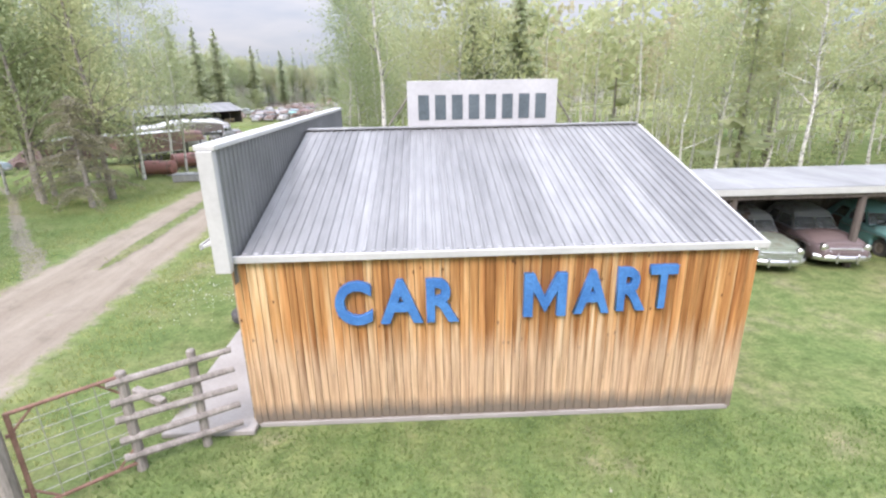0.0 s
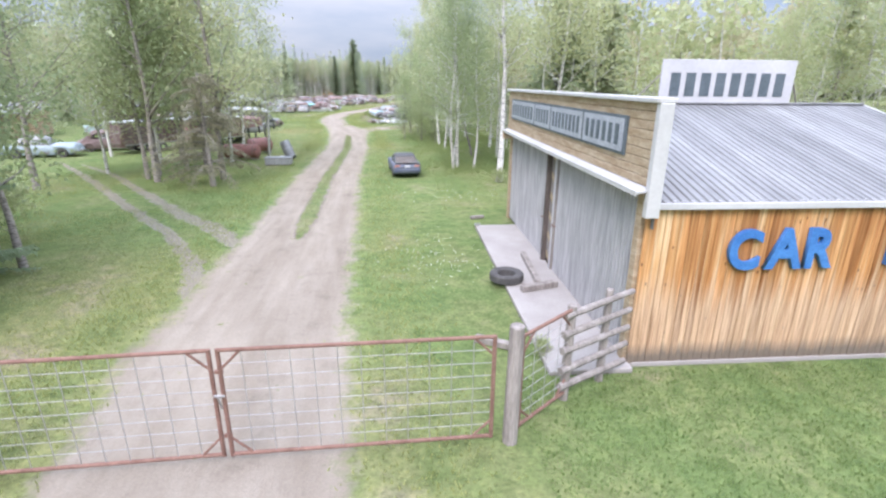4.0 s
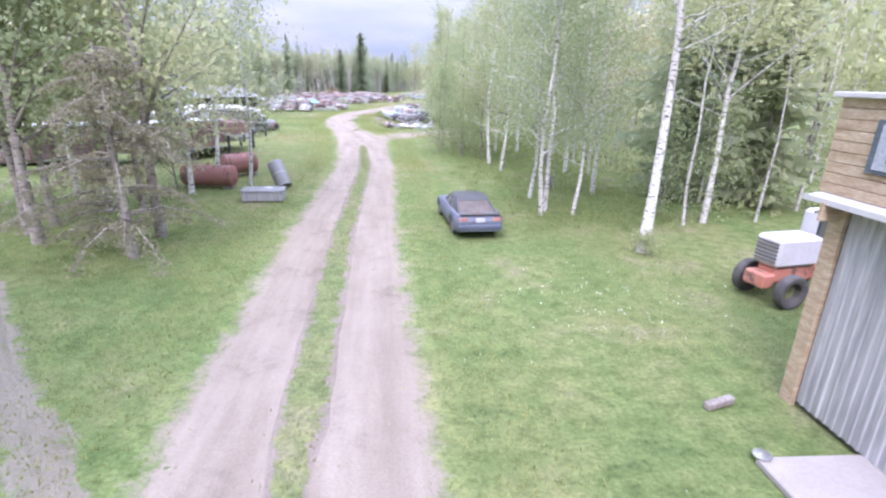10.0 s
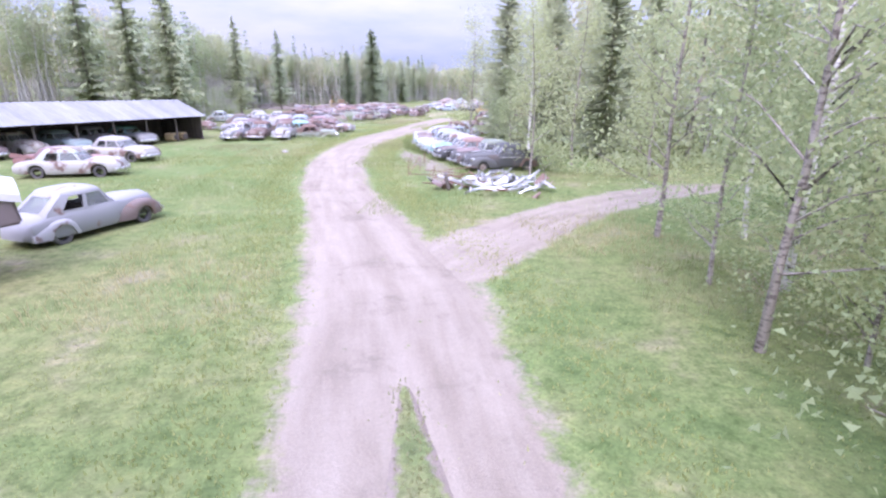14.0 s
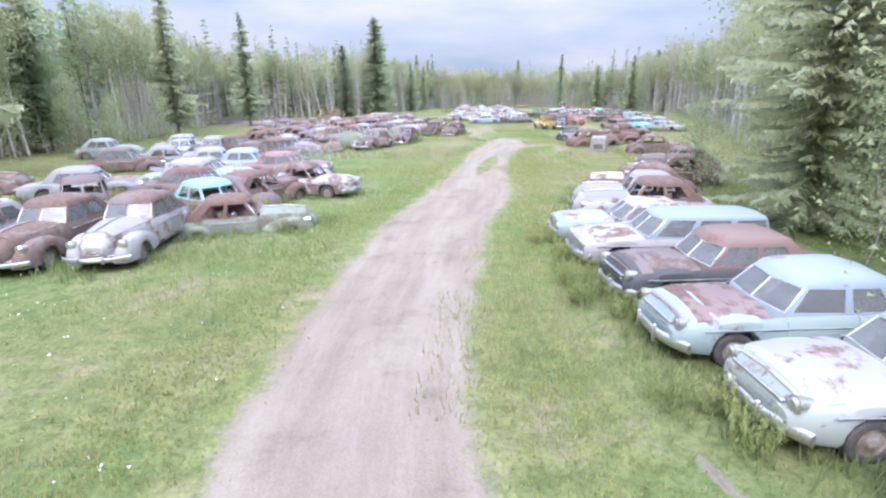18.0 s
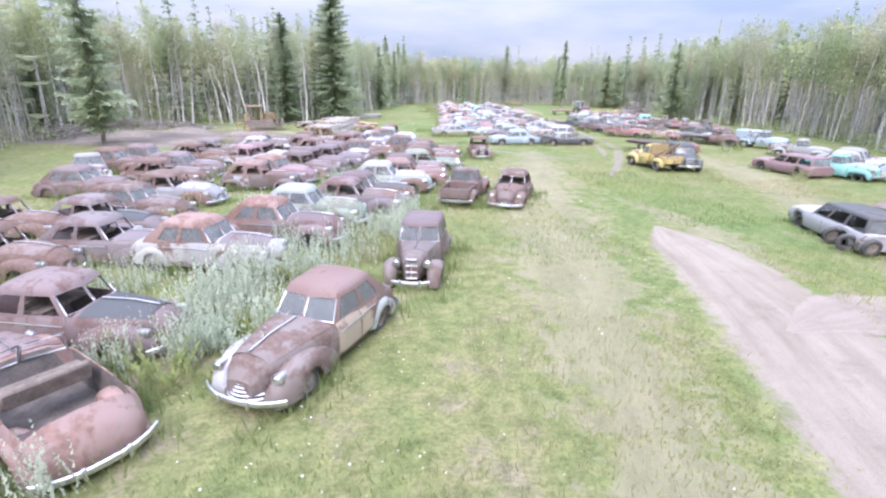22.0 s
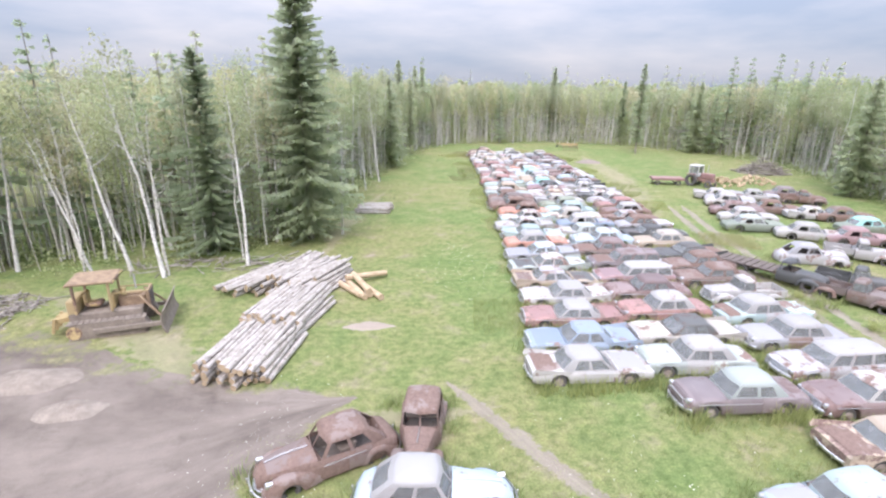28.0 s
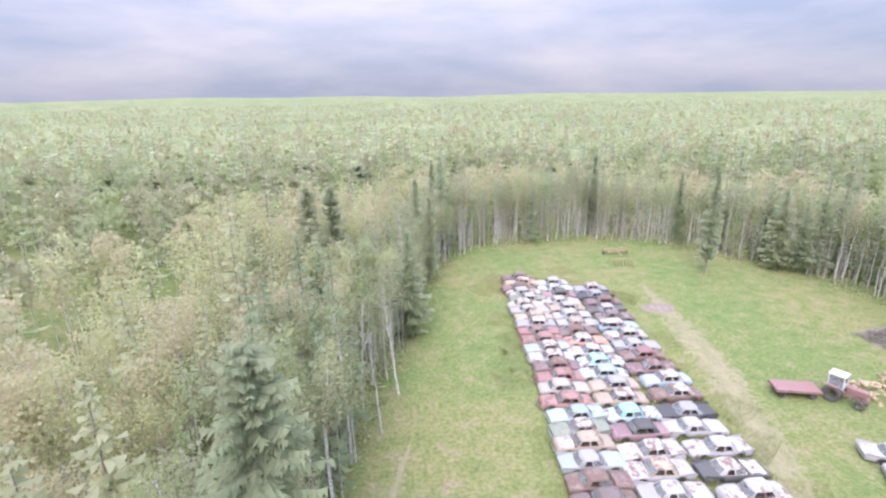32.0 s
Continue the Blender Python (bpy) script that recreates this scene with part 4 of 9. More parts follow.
farm_gate(Matrix.Translation((-6.35, 5.7, 0.12)) @ Matrix.Rotation(math.atan2(0.95, 1.15), 4, "Z"), 1.45, 1.75, "narrow rusty mesh gate beside the post")


def wood_post(x, y, h, r, label="weathered round fence post"):
    bm = rod((0, 0, -0.2), (0.02, 0, h), r, r * 0.92, 9)
    bmesh.ops.bevel(bm, geom=[e for e in bm.edges if e.calc_length() < r and min(v.co.z for v in e.verts) > h - 0.1], offset=0.02, segments=1, affect="EDGES")
    return tagged(part("fence_post", bm, "greywood", None, "", Matrix.Translation((x, y, 0))), label, "post", "fence posts")


wood_post(-6.5, 5.55, 2.15, 0.13, "stout weathered gate post")
wood_post(-5.25, 6.65, 1.95, 0.09)
wood_post(-4.35, 7.2, 2.0, 0.08)
wood_post(-14.95, 5.1, 2.35, 0.1, "weathered round gate post")
wood_post(-18.2, 3.3, 1.9, 0.09)


def rail_fence(a, b, h0, n, gap, label, r=0.07):
    """Round rails nailed between two posts."""
    f = thing("rail_fence", label, "fence", Matrix.Identity(4))
    rr = random.Random(int(a[0] * 10))
    for i in range(n):
        z = h0 + i * gap
        part("rail", rod((a[0], a[1] - 0.1, z + rr.uniform(-0.04, 0.04)), (b[0], b[1] - 0.1, z + rr.uniform(-0.04, 0.04)), r, r * 0.85, 8), "greywood", f)
    return f


rail_fence((-5.4, 6.6), (-3.75, 7.55), 0.32, 5, 0.37, "five weathered peeled log rails beside the shop corner")
rail_fence((-14.85, 5.05), (-22.0, 1.5), 0.3, 5, 0.38, "five weathered split rails along the meadow")

# ---- open car shelter beside the shop ----
sh = thing("car_shelter", "low open pole shelter with pale tin roof", "shed", Matrix.Identity(4))
rf = bmesh.new()
bmesh.ops.create_cube(rf, size=1)
bmesh.ops.scale(rf, vec=(19, 4.6, 0.1), verts=rf.verts[:])
bmesh.ops.transform(rf, matrix=Matrix.Translation((18.0, 17.2, 2.78)) @ Matrix.Rotation(radians(-1.5), 4, "X"), verts=rf.verts[:])
part("roof", rf, "tin", sh, "pale tin roof")
part("fascia", box((18.0, 14.9, 2.76), (19.1, 0.06, 0.2)), "whitemetal", sh)
part("back_wall", box((18.0, 19.3, 1.3), (18.8, 0.1, 2.6)), "darkwood", sh, "dark board back wall")
for x in (10.0, 14.4, 18.8, 23.2, 26.6):
    part("post", rod((x, 15.1, 0), (x, 15.1, 2.62), 0.13, 0.12, 8), "darkwood", sh, "dark round pole")
part("beam", box((18.0, 15.05, 2.6), (18.8, 0.15, 0.2)), "darkwood", sh)

# ---- long open shed on the far side of the meadow ----
ls = thing("long_shed", "long open-fronted dark shed with grey tin roof", "shed", Matrix.Translation((-35.1, 100.2, 0)) @ Matrix.Rotation(radians(-115), 4, "Z"))
# local x runs along the open front, y goes in
LSL = 27.0
for y0_, y1_, z0_, z1_ in ((0.5, -3.0, 2.14, 3.62), (-5.9, -3.0, 2.3, 3.62)):
    run_ = math.hypot(y1_ - y0_, z1_ - z0_)
    lr = corrugated(LSL + 0.4, run_, 0.5, 0.03)
    bmesh.ops.transform(lr, matrix=Matrix.Translation((-0.2, y0_, z0_ + 0.06)) @ Matrix.Rotation(math.atan2(y0_ - y1_, z1_ - z0_), 4, "X"), verts=lr.verts[:])
    bmesh.ops.recalc_face_normals(lr, faces=lr.faces[:])
    part("roof", lr, "tin", ls, "grey tin roof slope")
part("back_wall", box((LSL / 2, -5.5, 1.18), (LSL, 0.1, 2.36)), "darkwood", ls)
for x in (0.05, LSL - 0.05):
    ew = bmesh.new()
    ring_loft(ew, [[(x + d, 0, 0), (x + d, 0, 2.28), (x + d, -3.0, 3.55), (x + d, -5.45, 2.42), (x + d, -5.45, 0)] for d in (-0.05, 0.05)])
    bmesh.ops.recalc_face_normals(ew, faces=ew.faces[:])
    part("end_wall", ew, "darkwood", ls, "dark plank end wall")
for i in range(1, 9):
    part("post", rod((i * LSL / 9, 0, 0), (i * LSL / 9, 0, 2.28), 0.09, 0.08, 7), "darkwood", ls)
part("header", box((LSL / 2, 0.02, 2.24), (LSL, 0.12, 0.16)), "darkwood", ls)
cabin_far = thing("log_cabin", "small log cabin with low tin roof by the woods", "cabin", Matrix.Translation((-49, 55, 0)) @ Matrix.Rotation(radians(15), 4, "Z"))
for i in range(9):
    part("log", rod((-3, -2, 0.15 + i * 0.28), (3, -2, 0.15 + i * 0.28), 0.14), "oldwood", cabin_far)
    part("log", rod((3, -2, 0.2 + i * 0.28), (3, 2.5, 0.2 + i * 0.28), 0.14), "oldwood", cabin_far)
part("roof", box((0, 0.2, 2.9), (7, 6, 0.12), Matrix.Rotation(radians(8), 4, "X")), "tindark", cabin_far)
part("wall", box((0, 0.2, 1.3), (5.7, 4, 2.6)), "darkwood", cabin_far)


# ---- trees ----
def tube_np(points, radii, sides):
    """Quads of a tapering tube along points."""
    pts = np.array(points, float)
    vs, fs = [], []
    for i, (p, r) in enumerate(zip(pts, radii)):
        d = pts[min(i + 1, len(pts) - 1)] - pts[max(i - 1, 0)]
        d = d / (np.linalg.norm(d) + 1e-9)
        u = np.cross(d, (0.31, 0.95, 0.05))
        u /= np.linalg.norm(u) + 1e-9
        w = np.cross(d, u)
        for k in range(sides):
            t = 2 * math.pi * k / sides
            vs.append(p + r * (u * math.cos(t) + w * math.sin(t)))
    for i in range(len(pts) - 1):
        for k in range(sides):
            a, b = i * sides + k, i * sides + (k + 1) % sides
            fs.append((a, b, b + sides, a + sides))
    return np.array(vs), np.array(fs)


def stack(chunks):
    """Joins (verts, faces) pairs."""
    vs, fs, k = [], [], 0
    for v, f in chunks:
        vs.append(v)
        fs.append(f + k)
        k += len(v)
    return np.concatenate(vs), np.concatenate(fs)


def leaf_tris(rs, centres, size):
    """One small leaf spray per centre, turned at random."""
    n = len(centres)
    a = rs.normal(size=(n, 3))
    a /= np.linalg.norm(a, axis=1, keepdims=True) + 1e-9
    b = np.cross(a, rs.normal(size=(n, 3)))
    b /= np.linalg.norm(b, axis=1, keepdims=True) + 1e-9
    s = (size * rs.uniform(0.6, 1.35, n))[:, None]
    a, b = a * s, b * s * 0.75
    v = np.stack([centres - a, centres + a * 0.6 - b, centres + a * 0.6 + b], 1).reshape(-1, 3)
    return v, np.arange(3 * n).reshape(-1, 3)


def in_tris(vf):
    """Splits quads."""
    v, f = vf
    return v, np.concatenate([f[:, (0, 1, 2)], f[:, (0, 2, 3)]])


def aspen_parts(seed, h, r, start, spread, n_limb, n_leaf, size, sides=6, lean=0.3, loose=1.25):
    """Trunk with limbs, and leaf sprays in loose clumps round the limbs."""
    rs = np.random.RandomState(seed)
    bend = np.cumsum(rs.normal(0, lean * 0.35, (7, 2)), 0)
    zs = np.linspace(-0.15, h * 0.97, 7)
    bend -= bend[0]
    forks = [start + (0.96 - start) * (i + rs.uniform(0, 1)) / n_limb for i in range(n_limb)]
    knit = sides > 3
    tz = sorted(list(zs) + ([h * t for t in forks] if knit else []))
    trunk = [(np.interp(z, zs, bend[:, 0]), np.interp(z, zs, bend[:, 1]), z) for z in tz]
    chunks = [tube_np(trunk, [r * (1 - 0.84 * max(0, z) / h) for z in tz], sides)]
    chunks[0][0][:sides, :2] *= 1.25
    joins = []
    leaves = []
    for i in range(n_limb):
        t = forks[i]
        z = h * t
        base = np.array([np.interp(z, zs, bend[:, 0]), np.interp(z, zs, bend[:, 1]), z])
        ang = rs.uniform(0, 2 * math.pi)
        ln = spread * (1.15 - 0.75 * (t - start) / (1 - start)) * rs.uniform(0.55, 1.15)
        end = base + np.array([math.cos(ang) * ln, math.sin(ang) * ln, ln * rs.uniform(0.35, 1.0)])
        mid = (base + end) / 2 + rs.normal(0, 0.12, 3)
        br = r * (1 - t) * 0.34 + 0.01
        chunks.append(tube_np([base, mid, end], [br, br * 0.6, br * 0.2], 4))
        joins.append(tz.index(z) * sides + rs.randint(sides) if knit else 0)
        m = max(1, n_leaf // n_limb)
        subs = 7 if m > 40 else 3
        for c in rs.uniform(0.35, 1.08, subs):
            ctr = base + (end - base) * c + rs.normal(0, 0.16, 3) * ln
            leaves.append(ctr + rs.normal(0, 1, (m // subs + 1, 3)) * np.array([0.3, 0.3, 0.26]) * loose * (0.35 + 0.45 * ln))
    lv = np.concatenate(leaves) if leaves and n_leaf else np.zeros((0, 3))
    wv, wf = stack(chunks)
    if knit:
        at = len(chunks[0][0])
        for (cv, cf), j in zip(chunks[1:], joins):
            wf[wf == at] = j
            at += len(cv)
    return (wv, wf), leaf_tris(rs, lv, size)


def spruce_parts(seed, h, r, spread, whorls, per, n_twig, sides=7, base=0.08, full=0.62, broad=1.0):
    """Straight trunk and drooping whorled boughs, each fringed with hanging twigs."""
    rs = np.random.RandomState(seed)
    chunks = [tube_np([(0, 0, -0.15), (0.03, 0, h * 0.5), (0, 0.02, h)], [r, r * 0.55, 0.02], sides)]
    vs = []
    for i in range(whorls):
        t = base + (0.99 - base) * i / (whorls - 1)
        ln0 = spread * (1 - t) ** full * rs.uniform(0.7, 1.12) * min(1.0, 0.6 + (t - base) * 5) + 0.14
        for j in range(per):
            ang = rs.uniform(0, 2 * math.pi)
            ln = ln0 * rs.uniform(0.55, 1.15)
            d = np.array([math.cos(ang), math.sin(ang), 0])
            s = np.array([-d[1], d[0], 0])
            z = h * t + rs.normal(0, 0.16)
            droop = rs.uniform(0.15, 0.5) * (1 - t * 0.85)
            for q in range(n_twig):
                f0 = (q + rs.uniform(0.2, 0.9)) / n_twig
                p = d * ln * f0 + np.array([0, 0, z - droop * ln * f0 + 0.16 * ln * f0 * f0])
                w = broad * (0.2 + 0.12 * ln) * (1.15 - f0 * 0.6) * rs.uniform(0.7, 1.25)
                step = max(0.12, ln / n_twig * 0.7)
                for side in (-1, 1):
                    tip = p + s * side * w + d * w * rs.uniform(0.3, 0.9) + np.array([0, 0, -rs.uniform(0.35, 1.1) * w - 0.03]) + rs.normal(0, 0.22 * w, 3)
                    vs += [p - d * step, p + d * step + np.array([0, 0, rs.uniform(-0.05, 0.06)]), tip]
    v = np.array(vs)
    return stack(chunks), (v, np.arange(len(v)).reshape(-1, 3))


def ragged_parts(seed, h, spread, boughs, n):
    """A thin old spruce: long uneven boughs with scattered sprays hanging along them."""
    rs = np.random.RandomState(seed)
    chunks = [tube_np([(0, 0, -0.15), (0.05, 0, h * 0.5), (0.1, 0.04, h)], [0.17, 0.1, 0.02], 8)]
    at = []
    for i in range(boughs):
        u = 0.12 + 0.86 * i / boughs
        a, ln = rs.uniform(0, 6.28), spread * (1.05 - u) ** 0.55 * rs.uniform(0.45, 1.1)
        d = np.array([math.cos(a), math.sin(a), 0.0])
        foot = np.array([0.05 * u, 0, h * u])
        pts = [foot + d * ln * q + np.array([0, 0, (0.22 * q - 0.45 * q * q) * ln]) for q in (0.0, 0.35, 0.7, 1.0)]
        chunks.append(tube_np(pts, [0.035, 0.025, 0.015, 0.006], 4))
        q = rs.uniform(0.18, 1.0, n)
        c = foot + d * (ln * q)[:, None] + np.stack([0 * q, 0 * q, (0.22 * q - 0.45 * q * q) * ln], 1)
        side = np.array([-d[1], d[0], 0.0]) * (rs.normal(0, 0.26, n) * (1.1 - 0.6 * q))[:, None]
        at.append(c + side + np.stack([0 * q, 0 * q, -np.abs(rs.normal(0, 0.13, n))], 1))
    return stack(chunks), leaf_tris(rs, np.concatenate(at), 0.055)


def tree_thing(name, wood, leaves, wood_mat, leaf_mat, label, category, group):
    t = thing(name, label, category, Matrix.Translation((0, 0, -500)), group)
    part("trunk", smooth(mesh_np("trunk", *wood, [wood_mat])), wood_mat, t)
    if len(leaves[0]):
        part("crown", mesh_np("crown", *leaves, [leaf_mat], ngon=3), leaf_mat, t)
    return t


ASPENS = [tree_thing("aspen_tree", *aspen_parts(100 + i, h, r, st, sp, 18, 1500, 0.105, loose=1.6), "birch", "aspenleaf", lab, "tree", "aspens of the wood edge")
          for i, (h, r, st, sp, lab) in enumerate(((13, 0.095, 0.52, 1.8, "tall pale-barked aspen with a light green crown"), (14.2, 0.11, 0.5, 2.0, "tall pale-barked aspen with a light green crown"),
                                                   (11.5, 0.08, 0.48, 1.6, "slim pale-barked aspen with thin leaves"), (12.6, 0.09, 0.56, 1.7, "slim pale-barked aspen with thin leaves")))]
YOUNG = [tree_thing("young_aspen", *aspen_parts(200 + i, h, r, st, sp, 26, 3500, 0.067, 6, loose=1.5), "greybark", "youngleaf", "young aspen leafed almost to the ground", "tree", "young aspens")
         for i, (h, r, st, sp) in enumerate(((8.5, 0.065, 0.1, 1.6), (10.5, 0.085, 0.14, 1.9), (6.5, 0.05, 0.07, 1.35)))]
SAPLINGS = [tree_thing("aspen_sapling", *aspen_parts(230 + i, h, 0.025, 0.04, sp, 18, 2000, 0.05, 5, loose=1.8), "greybark", "youngleaf", "thin leafy aspen sapling at the wood edge", "tree", "young aspens")
            for i, (h, sp) in enumerate(((4.6, 1.1), (3.6, 1.0), (5.6, 1.2)))]
BUDDING = [tree_thing("budding_aspen", *aspen_parts(300 + i, h, r, st, sp, 18, 1500, 0.09, loose=1.6), "birch", "budding", "pale aspen with sparse yellow-green buds", "tree", "aspens of the wood edge")
           for i, (h, r, st, sp) in enumerate(((12.0, 0.085, 0.55, 1.7), (13.4, 0.1, 0.52, 1.9)))]
BARE = [tree_thing("bare_aspen", *aspen_parts(400 + i, h, 0.085, 0.45, 1.7, 20, 0, 0.1), "birch", "budding", "leafless white aspen with bare limbs", "tree", "aspens of the wood edge") for i, h in enumerate((10.0, 12.0))]
LEAFY = [tree_thing("leafy_aspen", *aspen_parts(250 + i, h, r, st, sp, 32, 6800, 0.062, loose=1.25), "birch", "aspenleaf", "white-barked aspen with a full low crown", "tree", "aspens of the wood edge")
         for i, (h, r, st, sp) in enumerate(((12.5, 0.1, 0.2, 2.5), (14.5, 0.12, 0.26, 2.7)))]
POPLARS = [tree_thing("poplar_tree", *aspen_parts(270 + i, h, r, st, sp, 34, 6200, 0.09, loose=1.25), "greybark", "aspenleaf", "dark-barked poplar with a dense leafy crown", "tree", "poplars by the drive")
           for i, (h, r, st, sp) in enumerate(((12.0, 0.13, 0.24, 2.6), (13.5, 0.15, 0.2, 2.9)))]
SPRUCES = [tree_thing("spruce_tree", *spruce_parts(500 + i, h, r, sp * 1.3, wh, 8, 5, base=bs, broad=1.25), "greybark", "needle", lab, "tree", "spruces")
           for i, (h, r, sp, wh, bs, lab) in enumerate(((19, 0.24, 2.7, 36, 0.1, "tall dark green spruce with drooping boughs"), (14, 0.18, 2.6, 28, 0.06, "dark green spruce with drooping boughs"),
                                                        (9, 0.12, 2.0, 20, 0.04, "small dark spruce with full boughs"), (16, 0.17, 1.7, 30, 0.15, "narrow dark spruce among pale aspens")))]
BROAD = [tree_thing("spruce_tree", *spruce_parts(540 + i, h, r, sp, wh, (11, 13)[i], (24, 25)[i], base=bs, full=fu, broad=(0.85, 0.52)[i]), "greybark", "needle", lab, "tree", "spruces")
         for i, (h, r, sp, wh, bs, fu, lab) in enumerate(((21.0, 0.3, 4.4, 44, 0.05, 0.46, "tall broad spruce with shaggy grey-green boughs"), (15, 0.22, 3.5, 32, 0.03, 0.5, "broad shaggy spruce hung to the ground")))]
RAGGED = [tree_thing("spruce_tree", *ragged_parts(560, 6.2, 4.1, 62, 200), "greybark", "drybough", "low spreading spruce with thin brownish boughs", "tree", "spruces")]
BIRCH = [tree_thing("birch_tree", *aspen_parts(290, 14.5, 0.19, 0.45, 2.2, 24, 4200, 0.07, 9, loose=1.25), "birch", "aspenleaf", "stout white birch with black-scarred bark", "tree", "birches")]
WHITE = [tree_thing("birch_tree", *aspen_parts(294 + i, h, 0.15, 0.55, 2.0, 22, n, 0.075, 8, loose=1.5), "birch", "aspenleaf", lab, "tree", "birches")
         for i, (h, n, lab) in enumerate(((14.0, 900, "leaning white birch with few leaves"), (15.0, 1900, "tall white birch with a thin high crown")))]
SHRUBS = [tree_thing("shrub", *aspen_parts(600 + i, h, 0.03, 0.05, sp, 12, 900, 0.09, 4), "greybark", "youngleaf", "leafy green shrub in the grass", "shrub", "shrubs") for i, (h, sp) in enumerate(((1.6, 1.0), (2.4, 1.3)))]


def put(kinds, x, y, rs, size=None):
    t = kinds[rs.randint(len(kinds))]
    k = size or rs.uniform(0.85, 1.15)
    return copy_thing(t, Matrix.Translation((x, y, 0)) @ Matrix.Rotation(rs.uniform(0, 6.28), 4, "Z") @ Matrix.Scale(k, 4))


# outline of the open ground
CLEAR = [(-52, -40), (-50, 10), (-46, 40), (-50, 70), (-54, 100), (-50, 125), (-48, 145), (-51, 165), (-54, 190), (-43, 197), (-32, 200), (-27, 204), (-23.5, 225), (-19.5, 240), (-12, 270), (-3, 281),
         (20, 284), (36, 275), (47, 258), (49, 246), (43, 226), (38, 215), (35, 204), (34, 190), (32, 174), (24, 156), (19, 146), (6, 123), (3, 113), (-1.5, 104), (-4, 92), (-4.5, 84), (-4.2, 77), (6, 76),
         (5, 72), (-4.0, 69), (-4.5, 58), (-4.2, 46), (-3.2, 36), (-1.5, 29), (6, 25), (28, 25), (34, 10), (38, -40)]
CP = np.array(CLEAR, float)
CQ = np.roll(CP, -1, 0)


def inside(x, y):
    hit = False
    for (x0, y0), (x1, y1) in zip(CP, CQ):
        if (y0 > y) != (y1 > y) and x < (x1 - x0) * (y - y0) / (y1 - y0) + x0:
            hit = not hit
    return hit


def edge_distance(x, y):
    p = np.array((x, y))
    d = CQ - CP
    t = np.clip(((p - CP) * d).sum(1) / (d * d).sum(1), 0, 1)
    return float(np.sqrt(((CP + d * t[:, None] - p) ** 2).sum(1)).min())


# single trees that stand apart
rs = np.random.RandomState(5)
for kinds, pts in ((BROAD[:1], [(-26.6, 204.5)]), (BROAD[1:2], [(-33.5, 201.5), (-1.5, 97.5), (-4.9, 101.6), (-21.8, 9.6)]), (RAGGED, [(-18.95, 27.6)]),
                   (LEAFY, [(-20.7, 36.5), (-18.6, 38.6), (-21.9, 43.3), (-20.4, 10.7),  (-4.4, 33.9), (-4.7, 33.3), (-3.3, 33.4), (-4.4, 36.8),
                             (-4.7, 47.6), (-4.4, 44.8), (-4.6, 60), (-3.7, 92), (-4.8, 89.5), (-4.4, 103), (-25.5, 36), (-27, 32), (-31, 40)]),
                   (POPLARS, [(-23.6, 30.0), (-20.2, 14.5), (-22.5, 33), (-23.0, 12.0), (-25.5, 9.0), (-22.5, 16.5), (-28, 27), (-23.5, 31.2), (-21.4, 33.4), (-24.6, 37.5), (-26.4, 13.5), (-24.2, 6.4), (-19.1, 29.8), (-22.6, 29.0)]),
                   (BIRCH, [(-2.42, 28.4)]), (SPRUCES[1:2], [(3.6, 37.5), (6.5, 35.5)]),
                   (SAPLINGS, [(-6.2, 50.8), (-6.5, 54.6), (-6.0, 58.4), (0.6, 33.2), (2.4, 32.6), (-5.8, 93.6), (-6.4, 97.4), (-4.6, 108.4), (-46.5, 129), (-44.5, 132), (-49, 126), (-47, 135), (-43.5, 137.5)]),
                   (YOUNG, [(-48.5, 131.5), (-51, 128), (-5.0, 49.2), (-8.0, 52.1), (-5.7, 56.3), (-5.3, 50.4), (-6.3, 52), (-7.3, 57), (-7.5, 77), (-9.2, 92.6), (-6.1, 91.5), (-22, 38), (-6.3, 60.5), (-5.6, 65)]),
                   (BARE, [(-24.0, 205.5), (-35.2, 196.2), (-40.5, 196.0), (-22.6, 226.5), (-31.0, 199.4)]), (SHRUBS, [(-24.5, 16.5), (-23.2, 18.2), (-26, 14), (-2.4, 28.2), (-5.3, 8.2), (-6.0, 79.2), (-25.8, 20)])):
    for x, y in pts:
        size = 0.25 if (x, y) == (-5.3, 8.2) else 0.45 if kinds is SHRUBS and x > -6 else (1.0 if kinds[0] in BROAD + RAGGED else None)
        put(kinds, x, y, rs, size)
for kinds, pts, size in ((SPRUCES[:1], [(-45.5, 172), (-47.5, 150)], 0.9), (BROAD[1:2], [(-28.2, 249.5), (-31.5, 252)], 1.25), (BROAD[1:2], [(-21.5, 13.0), (-20.6, 8.0)], 0.6), (SPRUCES[3:], [(-10.6, 288), (-12.5, 284), (32.2, 262), (22.5, 288), (-17, 262)], 1.1),
                         (SPRUCES[:1], [(-51, 110), (-47, 112), (-44, 115)], 0.95), (SPRUCES[1:2], [(-52.5, 131.5), (-56, 140)], 0.9), (BROAD[1:2], [(0.5, 87.5), (2.5, 95), (-1.0, 98.5), (1.5, 107)], 1.0), (SPRUCES[1:2], [(4, 101), (5.5, 91), (7, 113)], 1.15), (SPRUCES[1:2], [(-19.0, 246), (45, 262), (38, 217)], 1.0)):
    for x, y in pts:
        put(kinds, x, y, rs, size)
